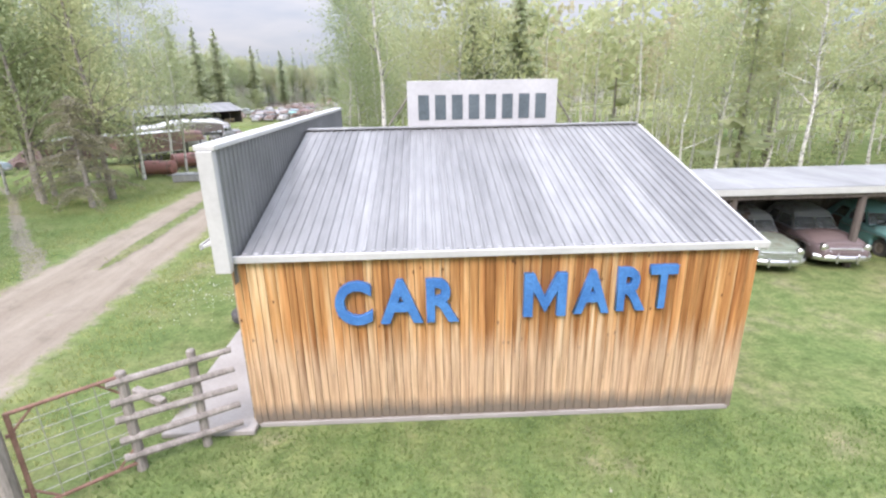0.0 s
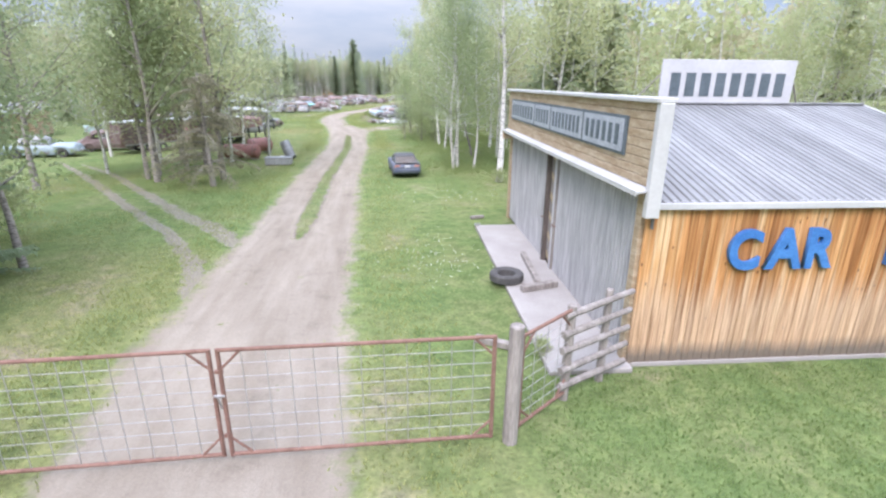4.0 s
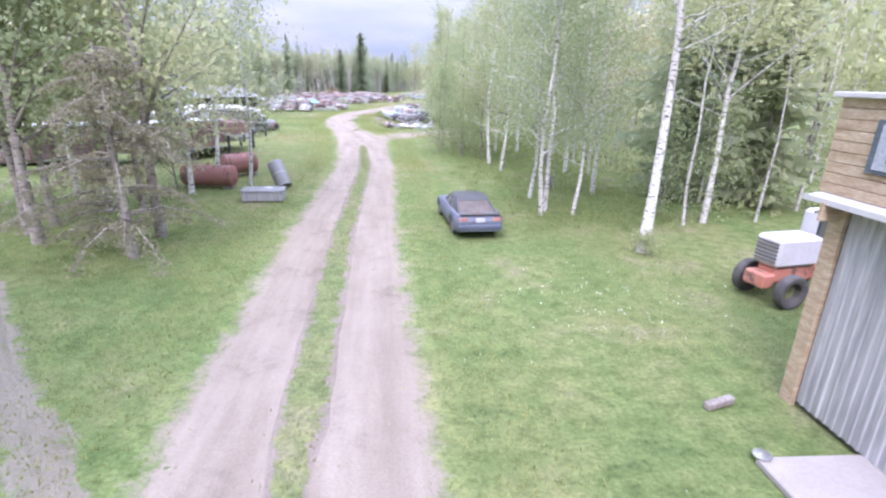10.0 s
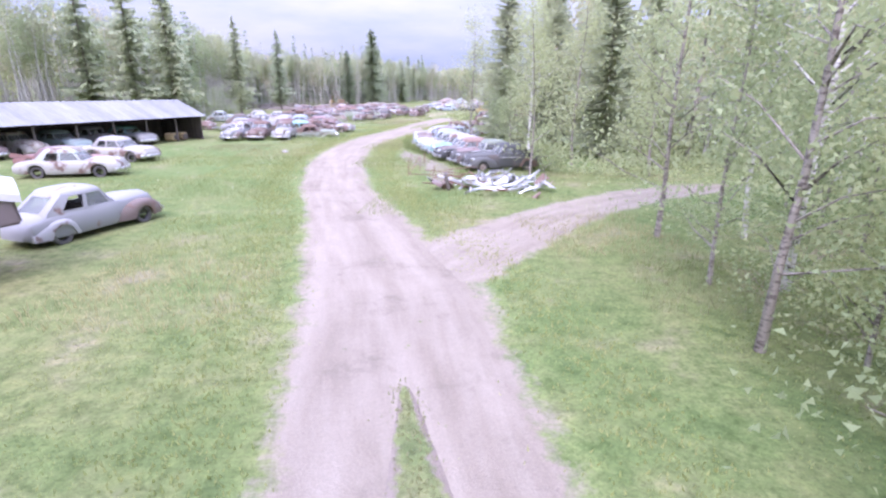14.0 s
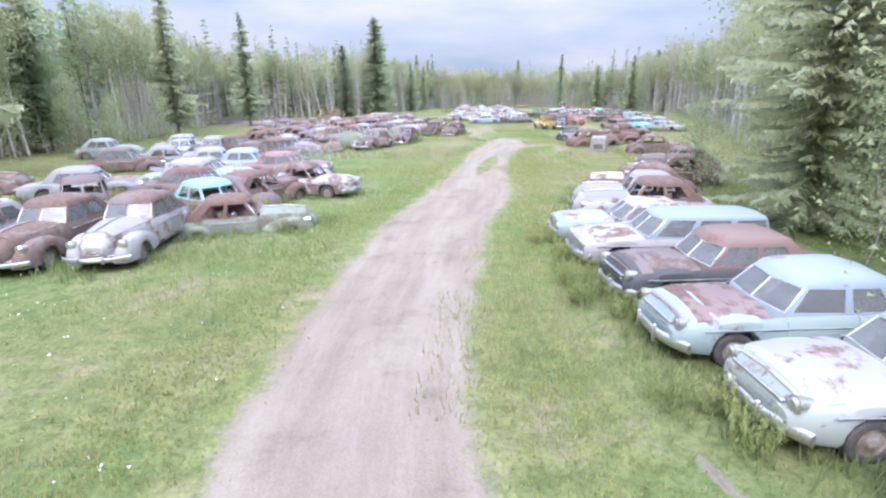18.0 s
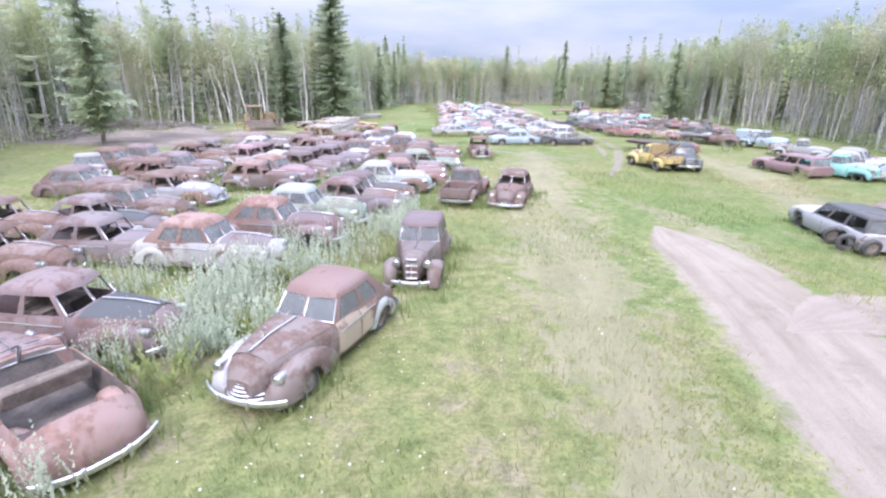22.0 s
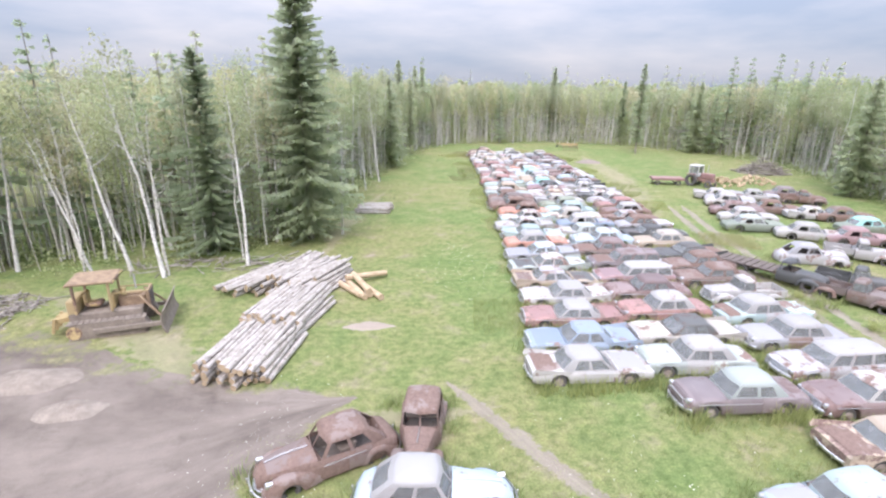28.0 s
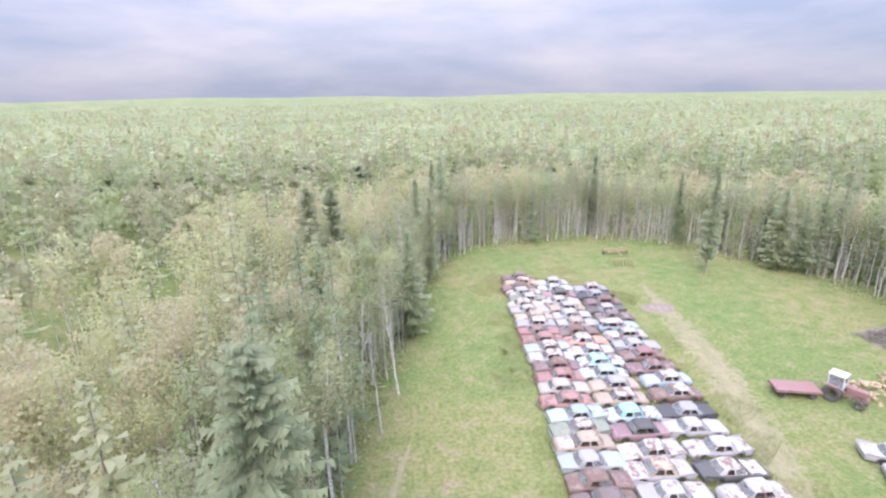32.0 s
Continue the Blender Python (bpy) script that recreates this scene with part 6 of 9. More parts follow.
def cabin_shell(cab, style):
    """Roof and pillars as one skin with window openings; also the panes that fill them."""
    bf, br, rf, rr, wb, wt, zb, zr, cr = cab
    split = style in ("forties", "thirties")
    front = [-0.9, -0.03, 0.03, 0.9] if split else [-0.93, 0.0, 0.93]
    sides = {"wagon": [0.06, 0.31, 0.36, 0.62, 0.67, 0.93], "pickup": [0.12, 0.84], "thirties": [0.07, 0.44, 0.52, 0.84]}.get(style, [0.06, 0.43, 0.49, 0.76])
    rear = [0.62, 0.0, -0.62] if split else [0.86, 0.0, -0.86]
    ring = [("f", v) for v in front] + [("l", v) for v in sides + [0.97]] + [("r", v) for v in rear] + [("s", v) for v in [0.97] + sides[::-1]]
    n = len(ring)
    gaps = {}
    for i in range(n):
        (a, u), (b, v) = ring[i], ring[(i + 1) % n]
        if a != b:
            continue
        if a == "f" and abs(u - v) > 0.2:
            gaps[i] = "windscreen"
        elif a == "r":
            gaps[i] = "rear_window"
        elif a in "ls" and max(u, v) < 0.965 and abs(u - v) > 0.12:
            gaps[i] = "side_window"

    def at(t, z, shrink=1.0):
        f, b, w = bf + (rf - bf) * t, br + (rr - br) * t, wb + (wt - wb) * t
        c = (f + b) / 2
        out = []
        for kind, v in ring:
            if kind == "f":
                p = (f - 0.13 * abs(v) ** 2.2, w * v * 0.97)
            elif kind == "r":
                p = (b + 0.16 * abs(v) ** 2.2, w * v * 0.97)
            else:
                x = f + (b - f) * v
                y = w * (1 - 0.10 * abs(2 * v - 1) ** 3)
                p = (x - (0.10 if v < 0.1 else 0) + (0.06 if v > 0.95 else 0), y if kind == "l" else -y)
            out.append(Vector((c + (p[0] - c) * shrink, p[1] * shrink, z)))
        return out
    h = zr - zb
    rings = [at(-0.05, zb - 0.12), at(0.06, zb + 0.03), at(0.82, zr - 0.15 * h - 0.02), at(0.97, zr - 0.03), at(1.0, zr + cr * 0.22, 0.95), at(1.0, zr + cr * 0.58, 0.82), at(1.0, zr + cr * 0.85, 0.55), at(1.0, zr + cr, 0.22)]
    bm = bmesh.new()
    vv = [[bm.verts.new(p) for p in r] for r in rings]
    panes = []
    for k, (a, b) in enumerate(zip(vv, vv[1:])):
        for i in range(n):
            j = (i + 1) % n
            if k == 1 and i in gaps:
                c = (a[i].co + a[j].co + b[i].co + b[j].co) / 4
                nrm = (a[j].co - a[i].co).cross(b[i].co - a[i].co).normalized()
                if nrm.dot(Vector((c.x - (bf + br) / 2, c.y, 0))) < 0:
                    nrm = -nrm
                panes.append((gaps[i], [v.co - nrm * 0.02 for v in (a[i], a[j], b[j], b[i])]))
                continue
            bm.faces.new((a[i], a[j], b[j], b[i]))
    bm.faces.new(vv[-1])
    bmesh.ops.recalc_face_normals(bm, faces=bm.faces[:])
    bmesh.ops.solidify(bm, geom=bm.faces[:], thickness=0.022)
    return bm, panes


def post(a, b, t, w):
    """A flat roof pillar."""
    a, b = Vector(a), Vector(b)
    bm = bmesh.new()
    ring_loft(bm, [[p + Vector((dx, dy, 0)) for dx, dy in ((-w, -t), (w, -t), (w, t), (-w, t))] for p in (a, b)])
    bmesh.ops.recalc_face_normals(bm, faces=bm.faces[:])
    return bm


def pane(pts, bulge=0.0):
    """A thin sheet through four corners."""
    p = [Vector(v) for v in pts]
    nrm = (p[1] - p[0]).cross(p[3] - p[0]).normalized()
    bm = bmesh.new()
    ring = lambda o: [v + nrm * o for v in p]
    ring_loft(bm, [ring(-0.004), ring(0.004)])
    bmesh.ops.recalc_face_normals(bm, faces=bm.faces[:])
    return bm


def bumper(x, w, z, out, h=0.1):
    """A bowed bright bar; out is +1 for the front."""
    bm = bmesh.new()
    rings = []
    for i in range(9):
        v = -1 + 2 * i / 8
        xx = x - out * 0.30 * abs(v) ** 2.6
        rings.append([(xx + out * a, w * v, z + b * h) for a, b in ((0, -0.5), (0.035, -0.35), (0.05, 0), (0.035, 0.35), (0, 0.5), (-0.02, 0))])
    ring_loft(bm, rings)
    for v in (-0.35, 0.35):
        merged(bm, box((x + out * 0.05, w * v, z + 0.02), (0.06, 0.06, h * 1.7), None, 0.015))
    bmesh.ops.recalc_face_normals(bm, faces=bm.faces[:])
    return bm


def as_mesh(name, bm, mat, soft=True):
    me = bpy.data.meshes.new(name)
    bm.to_mesh(me)
    bm.free()
    me.materials.append(M[mat])
    if soft:
        smooth(me)
        me.set_sharp_from_angle(angle=radians(38))
    return me


WHEEL = as_mesh("wheel", tyre_mesh(0.345, 0.19, 0.2, 11), "rubber")
RIM = as_mesh("rim", lathe([(0.0, 0.07), (0.06, 0.085), (0.10, 0.06), (0.17, 0.055), (0.2, 0.075), (0.205, -0.06), (0.0, -0.06)], 14), "steelrim")
BIGWHEEL = as_mesh("wheel", tyre_mesh(0.43, 0.24, 0.24, 16), "rubber")

STYLES = {
    # rows: x, half width, bottom, top, crown; cab: base front, base rear, roof front, roof rear, base half width, roof half width, belt, roof height
    "forties": dict(rows=[(-2.5, 0.5, 0.34, 0.62, 0.03), (-2.38, 0.72, 0.3, 0.84, 0.06), (-1.9, 0.82, 0.28, 1.02, 0.1), (-1.2, 0.86, 0.27, 1.1, 0.06), (0.3, 0.85, 0.27, 1.1, 0.04), (0.7, 0.76, 0.29, 1.1, 0.1), (1.5, 0.6, 0.3, 1.07, 0.13),
                          (2.1, 0.46, 0.32, 1.01, 0.12), (2.34, 0.36, 0.36, 0.88, 0.07), (2.44, 0.27, 0.42, 0.74, 0.03)],
                    cab=(0.55, -1.98, 0.2, -1.32, 0.81, 0.7, 1.06, 1.6, 0.16), fend=[(1.5, 0.66, 0.86, 1.25, 0.27, 0.94, 0.28), (-1.5, 0.72, 0.66, 0.85, 0.22, 0.88, 0.28)], wheels=(1.5, -1.5), bump=(2.58, -2.6, 0.9, 0.44), lamp=(2.2, 0.66, 0.79, 0.12), wr=0.345),
    "thirties": dict(rows=[(-2.2, 0.45, 0.4, 0.7, 0.03), (-2.05, 0.66, 0.34, 0.95, 0.05), (-1.5, 0.76, 0.32, 1.12, 0.06), (0.2, 0.76, 0.32, 1.14, 0.03), (0.55, 0.6, 0.34, 1.14, 0.06), (1.4, 0.4, 0.38, 1.12, 0.08), (1.95, 0.26, 0.42, 1.06, 0.06), (2.06, 0.2, 0.45, 0.9, 0.02)],
                     cab=(0.45, -1.85, 0.27, -1.45, 0.74, 0.66, 1.1, 1.68, 0.12), fend=[(1.55, 0.66, 0.72, 0.24, 0.92, 0.32), (-1.45, 0.68, 0.62, 0.22, 0.85, 0.32)], wheels=(1.52, -1.42), bump=(2.35, -2.35, 0.82, 0.45), lamp=(1.95, 0.46, 0.92, 0.12), wr=0.36),
    "fifties": dict(rows=[(-2.62, 0.78, 0.36, 0.72, 0.02), (-2.5, 0.88, 0.3, 0.88, 0.03), (-1.6, 0.93, 0.26, 0.98, 0.04), (-0.9, 0.94, 0.26, 1.0, 0.03), (0.8, 0.94, 0.26, 1.0, 0.03), (1.2, 0.93, 0.27, 0.98, 0.11), (2.0, 0.91, 0.29, 0.95, 0.15), (2.42, 0.87, 0.33, 0.9, 0.1), (2.58, 0.8, 0.38, 0.8, 0.05), (2.63, 0.7, 0.42, 0.7, 0.02)],
                    cab=(0.92, -1.72, 0.5, -1.2, 0.85, 0.71, 0.98, 1.49, 0.18), fend=[], wheels=(1.6, -1.45), bump=(2.72, -2.74, 0.93, 0.46), lamp=(2.54, 0.68, 0.82, 0.125), wr=0.345),
    "finned": dict(rows=[(-2.75, 0.88, 0.36, 0.78, 0.0), (-2.6, 0.94, 0.3, 0.86, 0.0), (-1.2, 0.97, 0.25, 0.88, 0.02), (0.9, 0.97, 0.25, 0.88, 0.02), (1.6, 0.97, 0.26, 0.87, 0.03), (2.5, 0.94, 0.3, 0.82, 0.02), (2.7, 0.9, 0.36, 0.74, 0.0)],
                   cab=(0.98, -1.55, 0.4, -1.0, 0.88, 0.7, 0.87, 1.36, 0.06), fend=[], wheels=(1.62, -1.55), bump=(2.8, -2.84, 0.96, 0.45), lamp=(2.68, 0.72, 0.66, 0.085), fins=True, wr=0.335),
    "wagon": dict(rows=[(-2.6, 0.86, 0.36, 0.9, 0.0), (-2.5, 0.92, 0.3, 0.97, 0.0), (-1.2, 0.95, 0.26, 0.98, 0.02), (0.8, 0.95, 0.26, 0.98, 0.02), (1.4, 0.94, 0.27, 0.97, 0.05), (2.3, 0.91, 0.3, 0.92, 0.05), (2.52, 0.84, 0.35, 0.8, 0.02)],
                  cab=(0.98, -2.52, 0.45, -2.36, 0.86, 0.71, 0.96, 1.5, 0.06), fend=[], wheels=(1.58, -1.45), bump=(2.66, -2.72, 0.93, 0.46), lamp=(2.5, 0.7, 0.76, 0.1), wr=0.345),
    "pickup": dict(rows=[(-0.45, 0.8, 0.38, 1.08, 0.0), (-0.4, 0.82, 0.36, 1.12, 0.02), (0.55, 0.82, 0.36, 1.12, 0.02), (0.9, 0.66, 0.38, 1.12, 0.08), (1.6, 0.56, 0.4, 1.1, 0.1), (2.1, 0.48, 0.42, 1.02, 0.06), (2.25, 0.42, 0.46, 0.9, 0.02)],
                   cab=(0.6, -0.42, 0.36, -0.36, 0.78, 0.66, 1.1, 1.68, 0.09), fend=[(1.5, 0.68, 0.75, 0.27, 0.95, 0.34), (-1.5, 0.8, 0.6, 0.16, 0.92, 0.36)], wheels=(1.5, -1.5), bump=(2.42, -2.45, 0.88, 0.48), lamp=(2.05, 0.66, 0.88, 0.11), bed=(-0.52, -2.35, 0.7, 0.62, 1.08), wr=0.36),
}


def car_meshes(style):
    """All the meshes of one kind of car, by part name."""
    S = STYLES[style]
    bf, br, rf, rr, wb, wt, zb, zr, cr = S["cab"]
    out = {}
    body = body_mesh(S["rows"], S["wheels"] if not S["fend"] else (), S["wr"], well=(br + 0.22, bf - 0.1))
    fins = []
    if S.get("fins"):
        for s in (-1, 1):
            f = bmesh.new()
            ring_loft(f, [[(x, s * 0.93 - 0.03, z0), (x, s * 0.93 + 0.03, z0), (x, s * 0.955, z1)] for x, z0, z1 in ((-1.0, 0.84, 0.87), (-2.0, 0.84, 0.98), (-2.72, 0.78, 1.06), (-2.82, 0.78, 0.9))])
            fins.append(f)
    out["body"] = as_mesh("body", merged(body, *fins), "p_rust")
    out["body"].materials.append(M["dark"])
    out["fenders"] = [as_mesh("fender", teardrop(f[0], s * f[1], *f[2:], S["wr"]) if len(f) == 7 else fender(f[0], s * f[1], *f[2:]), "p_rust") for f in S["fend"] for s in (-1, 1)]
    rw = S["rows"]
    end = rw[-3][0] if S["fend"] else rw[-2][0] - 0.08
    out["hood"] = as_mesh("hood", panel(rw, bf + 0.1, end, 5, 9, 1.015), "p_rust")
    cut = [(bf - 0.12, -0.42 if style != "pickup" else br + 0.06)] + ([(-0.46, max(br + 0.5, -1.3))] if style in ("forties", "fifties", "wagon", "thirties") else [])
    if style == "finned":
        cut = [(bf - 0.15, -0.5)]
    out["doors"] = [as_mesh("door", panel(rw, b, a, *ij), "p_rust") for a, b in cut for ij in ((2, 5), (9, 12))]
    if not S["fend"]:
        out["trunk_lid"] = as_mesh("trunk_lid", panel(rw, rw[1][0] + 0.02, br - 0.1, 5, 9, 1.015), "p_rust") if style != "wagon" else None
    bx = (bf + br) / 2 + 0.12
    shell, panes = cabin_shell(S["cab"], style)
    out["cabin"] = as_mesh("cabin", shell, "p_rust")
    out["panes"] = [(k, as_mesh(k, pane(p), "glass", False)) for k, p in panes]
    rims = []
    for k, p in panes:
        if k == "windscreen":
            rims.append(tube_np(list(p) + [p[0]], [0.022] * 5, 5))
    out["surround"] = mesh_np("windscreen_surround", *stack(rims), ["chrome"])
    out["seat"] = [as_mesh("seat", merged(box((x, 0, zb + 0.02), (0.16, wb * 1.6, 0.34), Matrix.Rotation(radians(-10), 4, "Y"), 0.04), box((x + 0.28, 0, zb - 0.02), (0.45, wb * 1.6, 0.1), None, 0.03)), "cloth") for x in ([bx - 0.15, br + 0.75] if style != "pickup" else [br + 0.22])]
    fx, rx, bw, bz = S["bump"]
    out["bumper"] = [as_mesh("bumper", bumper(fx, bw, bz, 1, 0.2 if style in ("fifties", "wagon") else 0.12), "chrome"), as_mesh("bumper", bumper(rx, bw, bz, -1, 0.13), "chrome")]
    lx, ly, lz, lr = S["lamp"]
    out["headlight"] = [as_mesh("headlight", merged(rod((lx - 0.18, s * ly, lz), (lx + 0.03, s * ly, lz), lr * 0.75, lr, 14), rod((lx + 0.03, s * ly, lz), (lx + 0.06, s * ly, lz), lr * 0.85, lr * 0.55, 14)), "chrome") for s in (-1, 1)]
    gw = {"forties": 0.3, "thirties": 0.17, "pickup": 0.34}.get(style, 0.55)
    gz0, gz1 = {"forties": (0.5, 0.92), "thirties": (0.5, 1.08), "pickup": (0.55, 0.98)}.get(style, (0.52, 0.78))
    gx = fx - (0.16 if style in ("forties", "pickup") else 0.30 if style == "thirties" else 0.12)
    bars = []
    if style == "forties":
        for i in range(6):
            z, w = 0.42 + i * 0.07, 0.52 - 0.045 * i
            gb_ = bmesh.new()
            ring_loft(gb_, [[(2.5 - 0.02 * i - 0.3 * abs(v) ** 2.2 + da, w * v, z + dz) for da, dz in ((0, -0.018), (0.03, 0), (0, 0.018), (-0.03, 0))] for v in (-1, -0.6, -0.25, 0, 0.25, 0.6, 1)])
            bmesh.ops.recalc_face_normals(gb_, faces=gb_.faces[:])
            bars.append(gb_)
    if style in ("thirties", "pickup"):
        for i in range(7):
            y = gw * (-1 + 2 * i / 6)
            bars.append(box((gx - 0.1 * abs(y) / gw, y, (gz0 + gz1) / 2), (0.05, 0.022, gz1 - gz0)))
    for i in range(4 if style != "forties" else 0):
        z = gz0 + (gz1 - gz0) * i / 3
        bars.append(box((gx, 0, z), (0.06, gw * 2, 0.05), None, 0.012))
    if style != "forties":
        bars.append(box((gx - 0.05, 0, (gz0 + gz1) / 2), (0.02, gw * 1.95, gz1 - gz0)))
    out["grille"] = as_mesh("grille", merged(*bars), "chrome", False)
    trim = [box((0.9, s * (S["rows"][4][1] + 0.004), 0.78), (2.6, 0.02, 0.03), None, 0.006) for s in (-1, 1)] if not S["fend"] else []
    if S["fend"]:
        rn = np.array(S["rows"])
        ridge = [(x, 0, np.interp(x, rn[:, 0], rn[:, 3]) + np.interp(x, rn[:, 0], rn[:, 4]) * 1.0 + 0.045) for x in np.linspace(bf + 0.14, rn[-3][0] - 0.02, 6)]
        out["ridge"] = mesh_np("hood_strip", *tube_np(ridge, [0.02] * 6, 5), ["chrome"])
        if style == "forties":
            trim = [box((-0.35, s * 0.872, 0.9), (1.5, 0.02, 0.028), None, 0.005) for s in (-1, 1)]
    out["trim"] = [as_mesh("trim", b, "chrome", False) for b in trim]
    if "bed" in S:
        x0, x1, w, z0, z1 = S["bed"]
        out["bed"] = as_mesh("cargo_bed", merged(box(((x0 + x1) / 2, 0, z0), (x0 - x1, w * 2, 0.06)), *[box(((x0 + x1) / 2, s * w, (z0 + z1) / 2), (x0 - x1, 0.05, z1 - z0), None, 0.012) for s in (-1, 1)],
                                                  *[box((x, 0, (z0 + z1) / 2), (0.05, w * 2, z1 - z0), None, 0.012) for x in (x0, x1)]), "p_rust")
    return out


CARS = {k: car_meshes(k) for k in STYLES}
WORDS = {"rust": "rusty brown", "brown": "brown", "maroon": "faded maroon", "plum": "dull plum", "grey": "dull grey", "dark": "black", "white": "chalky white", "cream": "cream", "teal": "turquoise", "aqua": "pale aqua", "pale": "pale green",
         "blue": "faded blue", "lightblue": "light blue", "red": "faded red", "pink": "faded dusty-rose", "tan": "tan", "green": "dull green", "orange": "orange", "yellow": "yellow", "navy": "navy blue", "redroof": "rusty red"}
KIND = {"forties": "1940s saloon car", "thirties": "1930s saloon car", "fifties": "1950s saloon car", "finned": "finned 1960s car", "wagon": "1950s station wagon", "pickup": "old pickup truck"}


def paint_on(ob, key):
    if not ob.data.materials:
        ob.data.materials.append(M["p_rust"])
    ob.material_slots[0].link = "OBJECT"
    ob.material_slots[0].material = M["p_" + key]


SPOTS = []


def car(style, x, y, turn, colour, roof=None, near=True, bare=False, sink=0.05, group="junkyard cars", lid=None, wings=None, sides=None):
    """One parked wreck; turn is the way its nose points, degrees from +x. bare: no glass left."""
    roof = roof or colour
    sink = max(sink, 0.2 if style in ("forties", "thirties") and y > 103 else 0.13 if y > 103 else 0.05)
    SPOTS.append((x, y, turn, near))
    C, S = CARS[style], STYLES[style]
    two = f", {WORDS[roof]} roof" if roof != colour else ""
    t = thing("pickup_truck" if style == "pickup" else "car", f"derelict {WORDS[colour]} {KIND[style]}{two} sunk in grass", "truck" if style == "pickup" else "car",
              pose(x, y, -sink, 0, 0, turn), group)
    paint_on(part("body", C["body"], "", t), colour)
    for k, f in enumerate(C["fenders"]):
        paint_on(part("fender", f, "", t), wings.split("/")[k % 4] if wings else colour if (k + int(x)) % 5 else "rust")
    if bare != "topless":
        paint_on(part("cabin", C["cabin"], "", t), roof)
    lost = random.Random(int(x * 13 + y * 7))
    if bare == "glazed":
        bare = False
        t.location.z = -0.07
    elif not bare and (style in ("forties", "thirties") and y > 103 and lost.random() < (0.62 if colour in ("rust", "brown", "maroon", "plum", "redroof", "grey") else 0.35)):
        bare = True
    if not bare:
        for k, w in C["panes"]:
            if near or k != "side_window" or w is C["panes"][-1][1]:
                part(k, w, "", t)
    for s in C["seat"][: 1 if near and (bare or y < 112) else 0]:
        part("seat", s, "", t)
    for b in C["bumper"][: 2 if near else 1]:
        part("bumper", b, "", t)
    odd = random.Random(int(x * 31 + y * 17))
    if near or (style in ("fifties", "finned") and y < 225):
        paint_on(part("hood", C["hood"], "", t), lid or (odd.choice(("rust", "white", "grey", "maroon", "dark", roof)) if odd.random() < 0.28 else colour))
    if near:
        for d in C["doors"]:
            paint_on(part("door", d, "", t), sides if sides else colour if odd.random() < 0.88 else odd.choice(("rust", "grey", roof)))
        if C.get("trunk_lid"):
            paint_on(part("trunk_lid", C["trunk_lid"], "", t), colour if odd.random() < 0.85 else "rust")
        for h in C["headlight"]:
            part("headlight", h, "", t)
        part("grille", C["grille"], "", t)
        if "ridge" in C:
            part("hood_strip", C["ridge"], "", t)
        if y < 150:
            part("windscreen_surround", C["surround"], "", t)
        for b in C["trim"]:
            part("trim", b, "", t)
    if "bed" in C:
        paint_on(part("cargo_bed", C["bed"], "", t), colour)
    wy = 0.72 if S["fend"] else 0.78
    for wx in S["wheels"]:
        for s in (-1, 1):
            w = part("wheel", WHEEL, "", t, "", Matrix.Translation((wx, s * wy, S["wr"])) @ Matrix.Rotation(math.pi * (s < 0), 4, "Z"))
            if near and (not S["fend"] or y < 135):
                part("rim", RIM, "", w)
    return t


WORN = ("bare", "glazed", "topless")


def car_row(text, near=True):
    """Cars from lines of: style x y turn colour roof."""
    for k, line in enumerate(text.strip().splitlines()):
        f = line.split()
        own = dict(f.pop().split("=") for _ in range(sum("=" in w for w in f)))
        car(f[0], float(f[1]), float(f[2]), float(f[3]), f[4], f[5] if len(f) > 5 and f[5] not in WORN else None, near, f[-1] == "bare" or (f[-1] if f[-1] in WORN else False), **own)


# beside the drive, noses to the road
car_row("""forties -8.6 80.6 -168 dark
forties -9.3 82.8 -169 dark green lid=maroon
fifties -10.1 85.1 -170 dark redroof lid=brown
fifties -10.4 87.0 -174 teal white
fifties -10.9 88.7 -177 aqua white lid=grey
fifties -11.3 91.0 178 pale pale lid=grey
fifties -11.6 93.4 179 aqua lightblue lid=maroon
fifties -11.5 95.8 180 dark redroof lid=brown
wagon -11.6 98.2 176 white lightblue
finned -11.4 100.4 172 aqua white lid=white
forties -10.3 102.7 168 grey rust bare
forties -9.5 105.2 165 grey white bare
forties -8.3 107.6 160 rust bare
forties -5.2 110.9 165 rust bare
forties -2.6 115.0 170 brown bare""")
# before and behind the lone weeds on the meadow's west side
car_row("""forties -31.6 99.9 -94 grey white
forties -29.6 100.6 -91 rust
forties -27.3 100.9 -88 white rust
forties -26.2 104.6 -40 rust teal bare
forties -31.9 105.9 -60 maroon
fifties -28.6 108.9 -5 maroon
forties -25.4 107.6 60 rust bare
fifties -23.9 109.9 -20 white rust bare
fifties -29.9 112.0 5 aqua white
finned -30.4 114.6 0 lightblue white
fifties -26.1 115.1 -4 pink pink lid=pink
fifties -28.9 117.4 -4 lightblue lightblue
fifties -31.2 118.4 5 white
forties -34.6 120.0 20 grey
finned -37.8 128.5 -80 white pale
fifties -35.1 128.2 -85 plum white
forties -33.0 128.6 -20 rust
forties -40.6 111.6 0 rust
fifties -34.0 109.6 10 grey
forties -42.6 126.8 0 pale
fifties -38.4 131.0 0 white
forties -37.0 119.0 10 brown""")
car("forties", -24.7, 103.2, 12, "green", "rust", True, True, 0.5)
car("forties", -26.6, 107.0, 150, "rust", "maroon", True, True, 0.35)


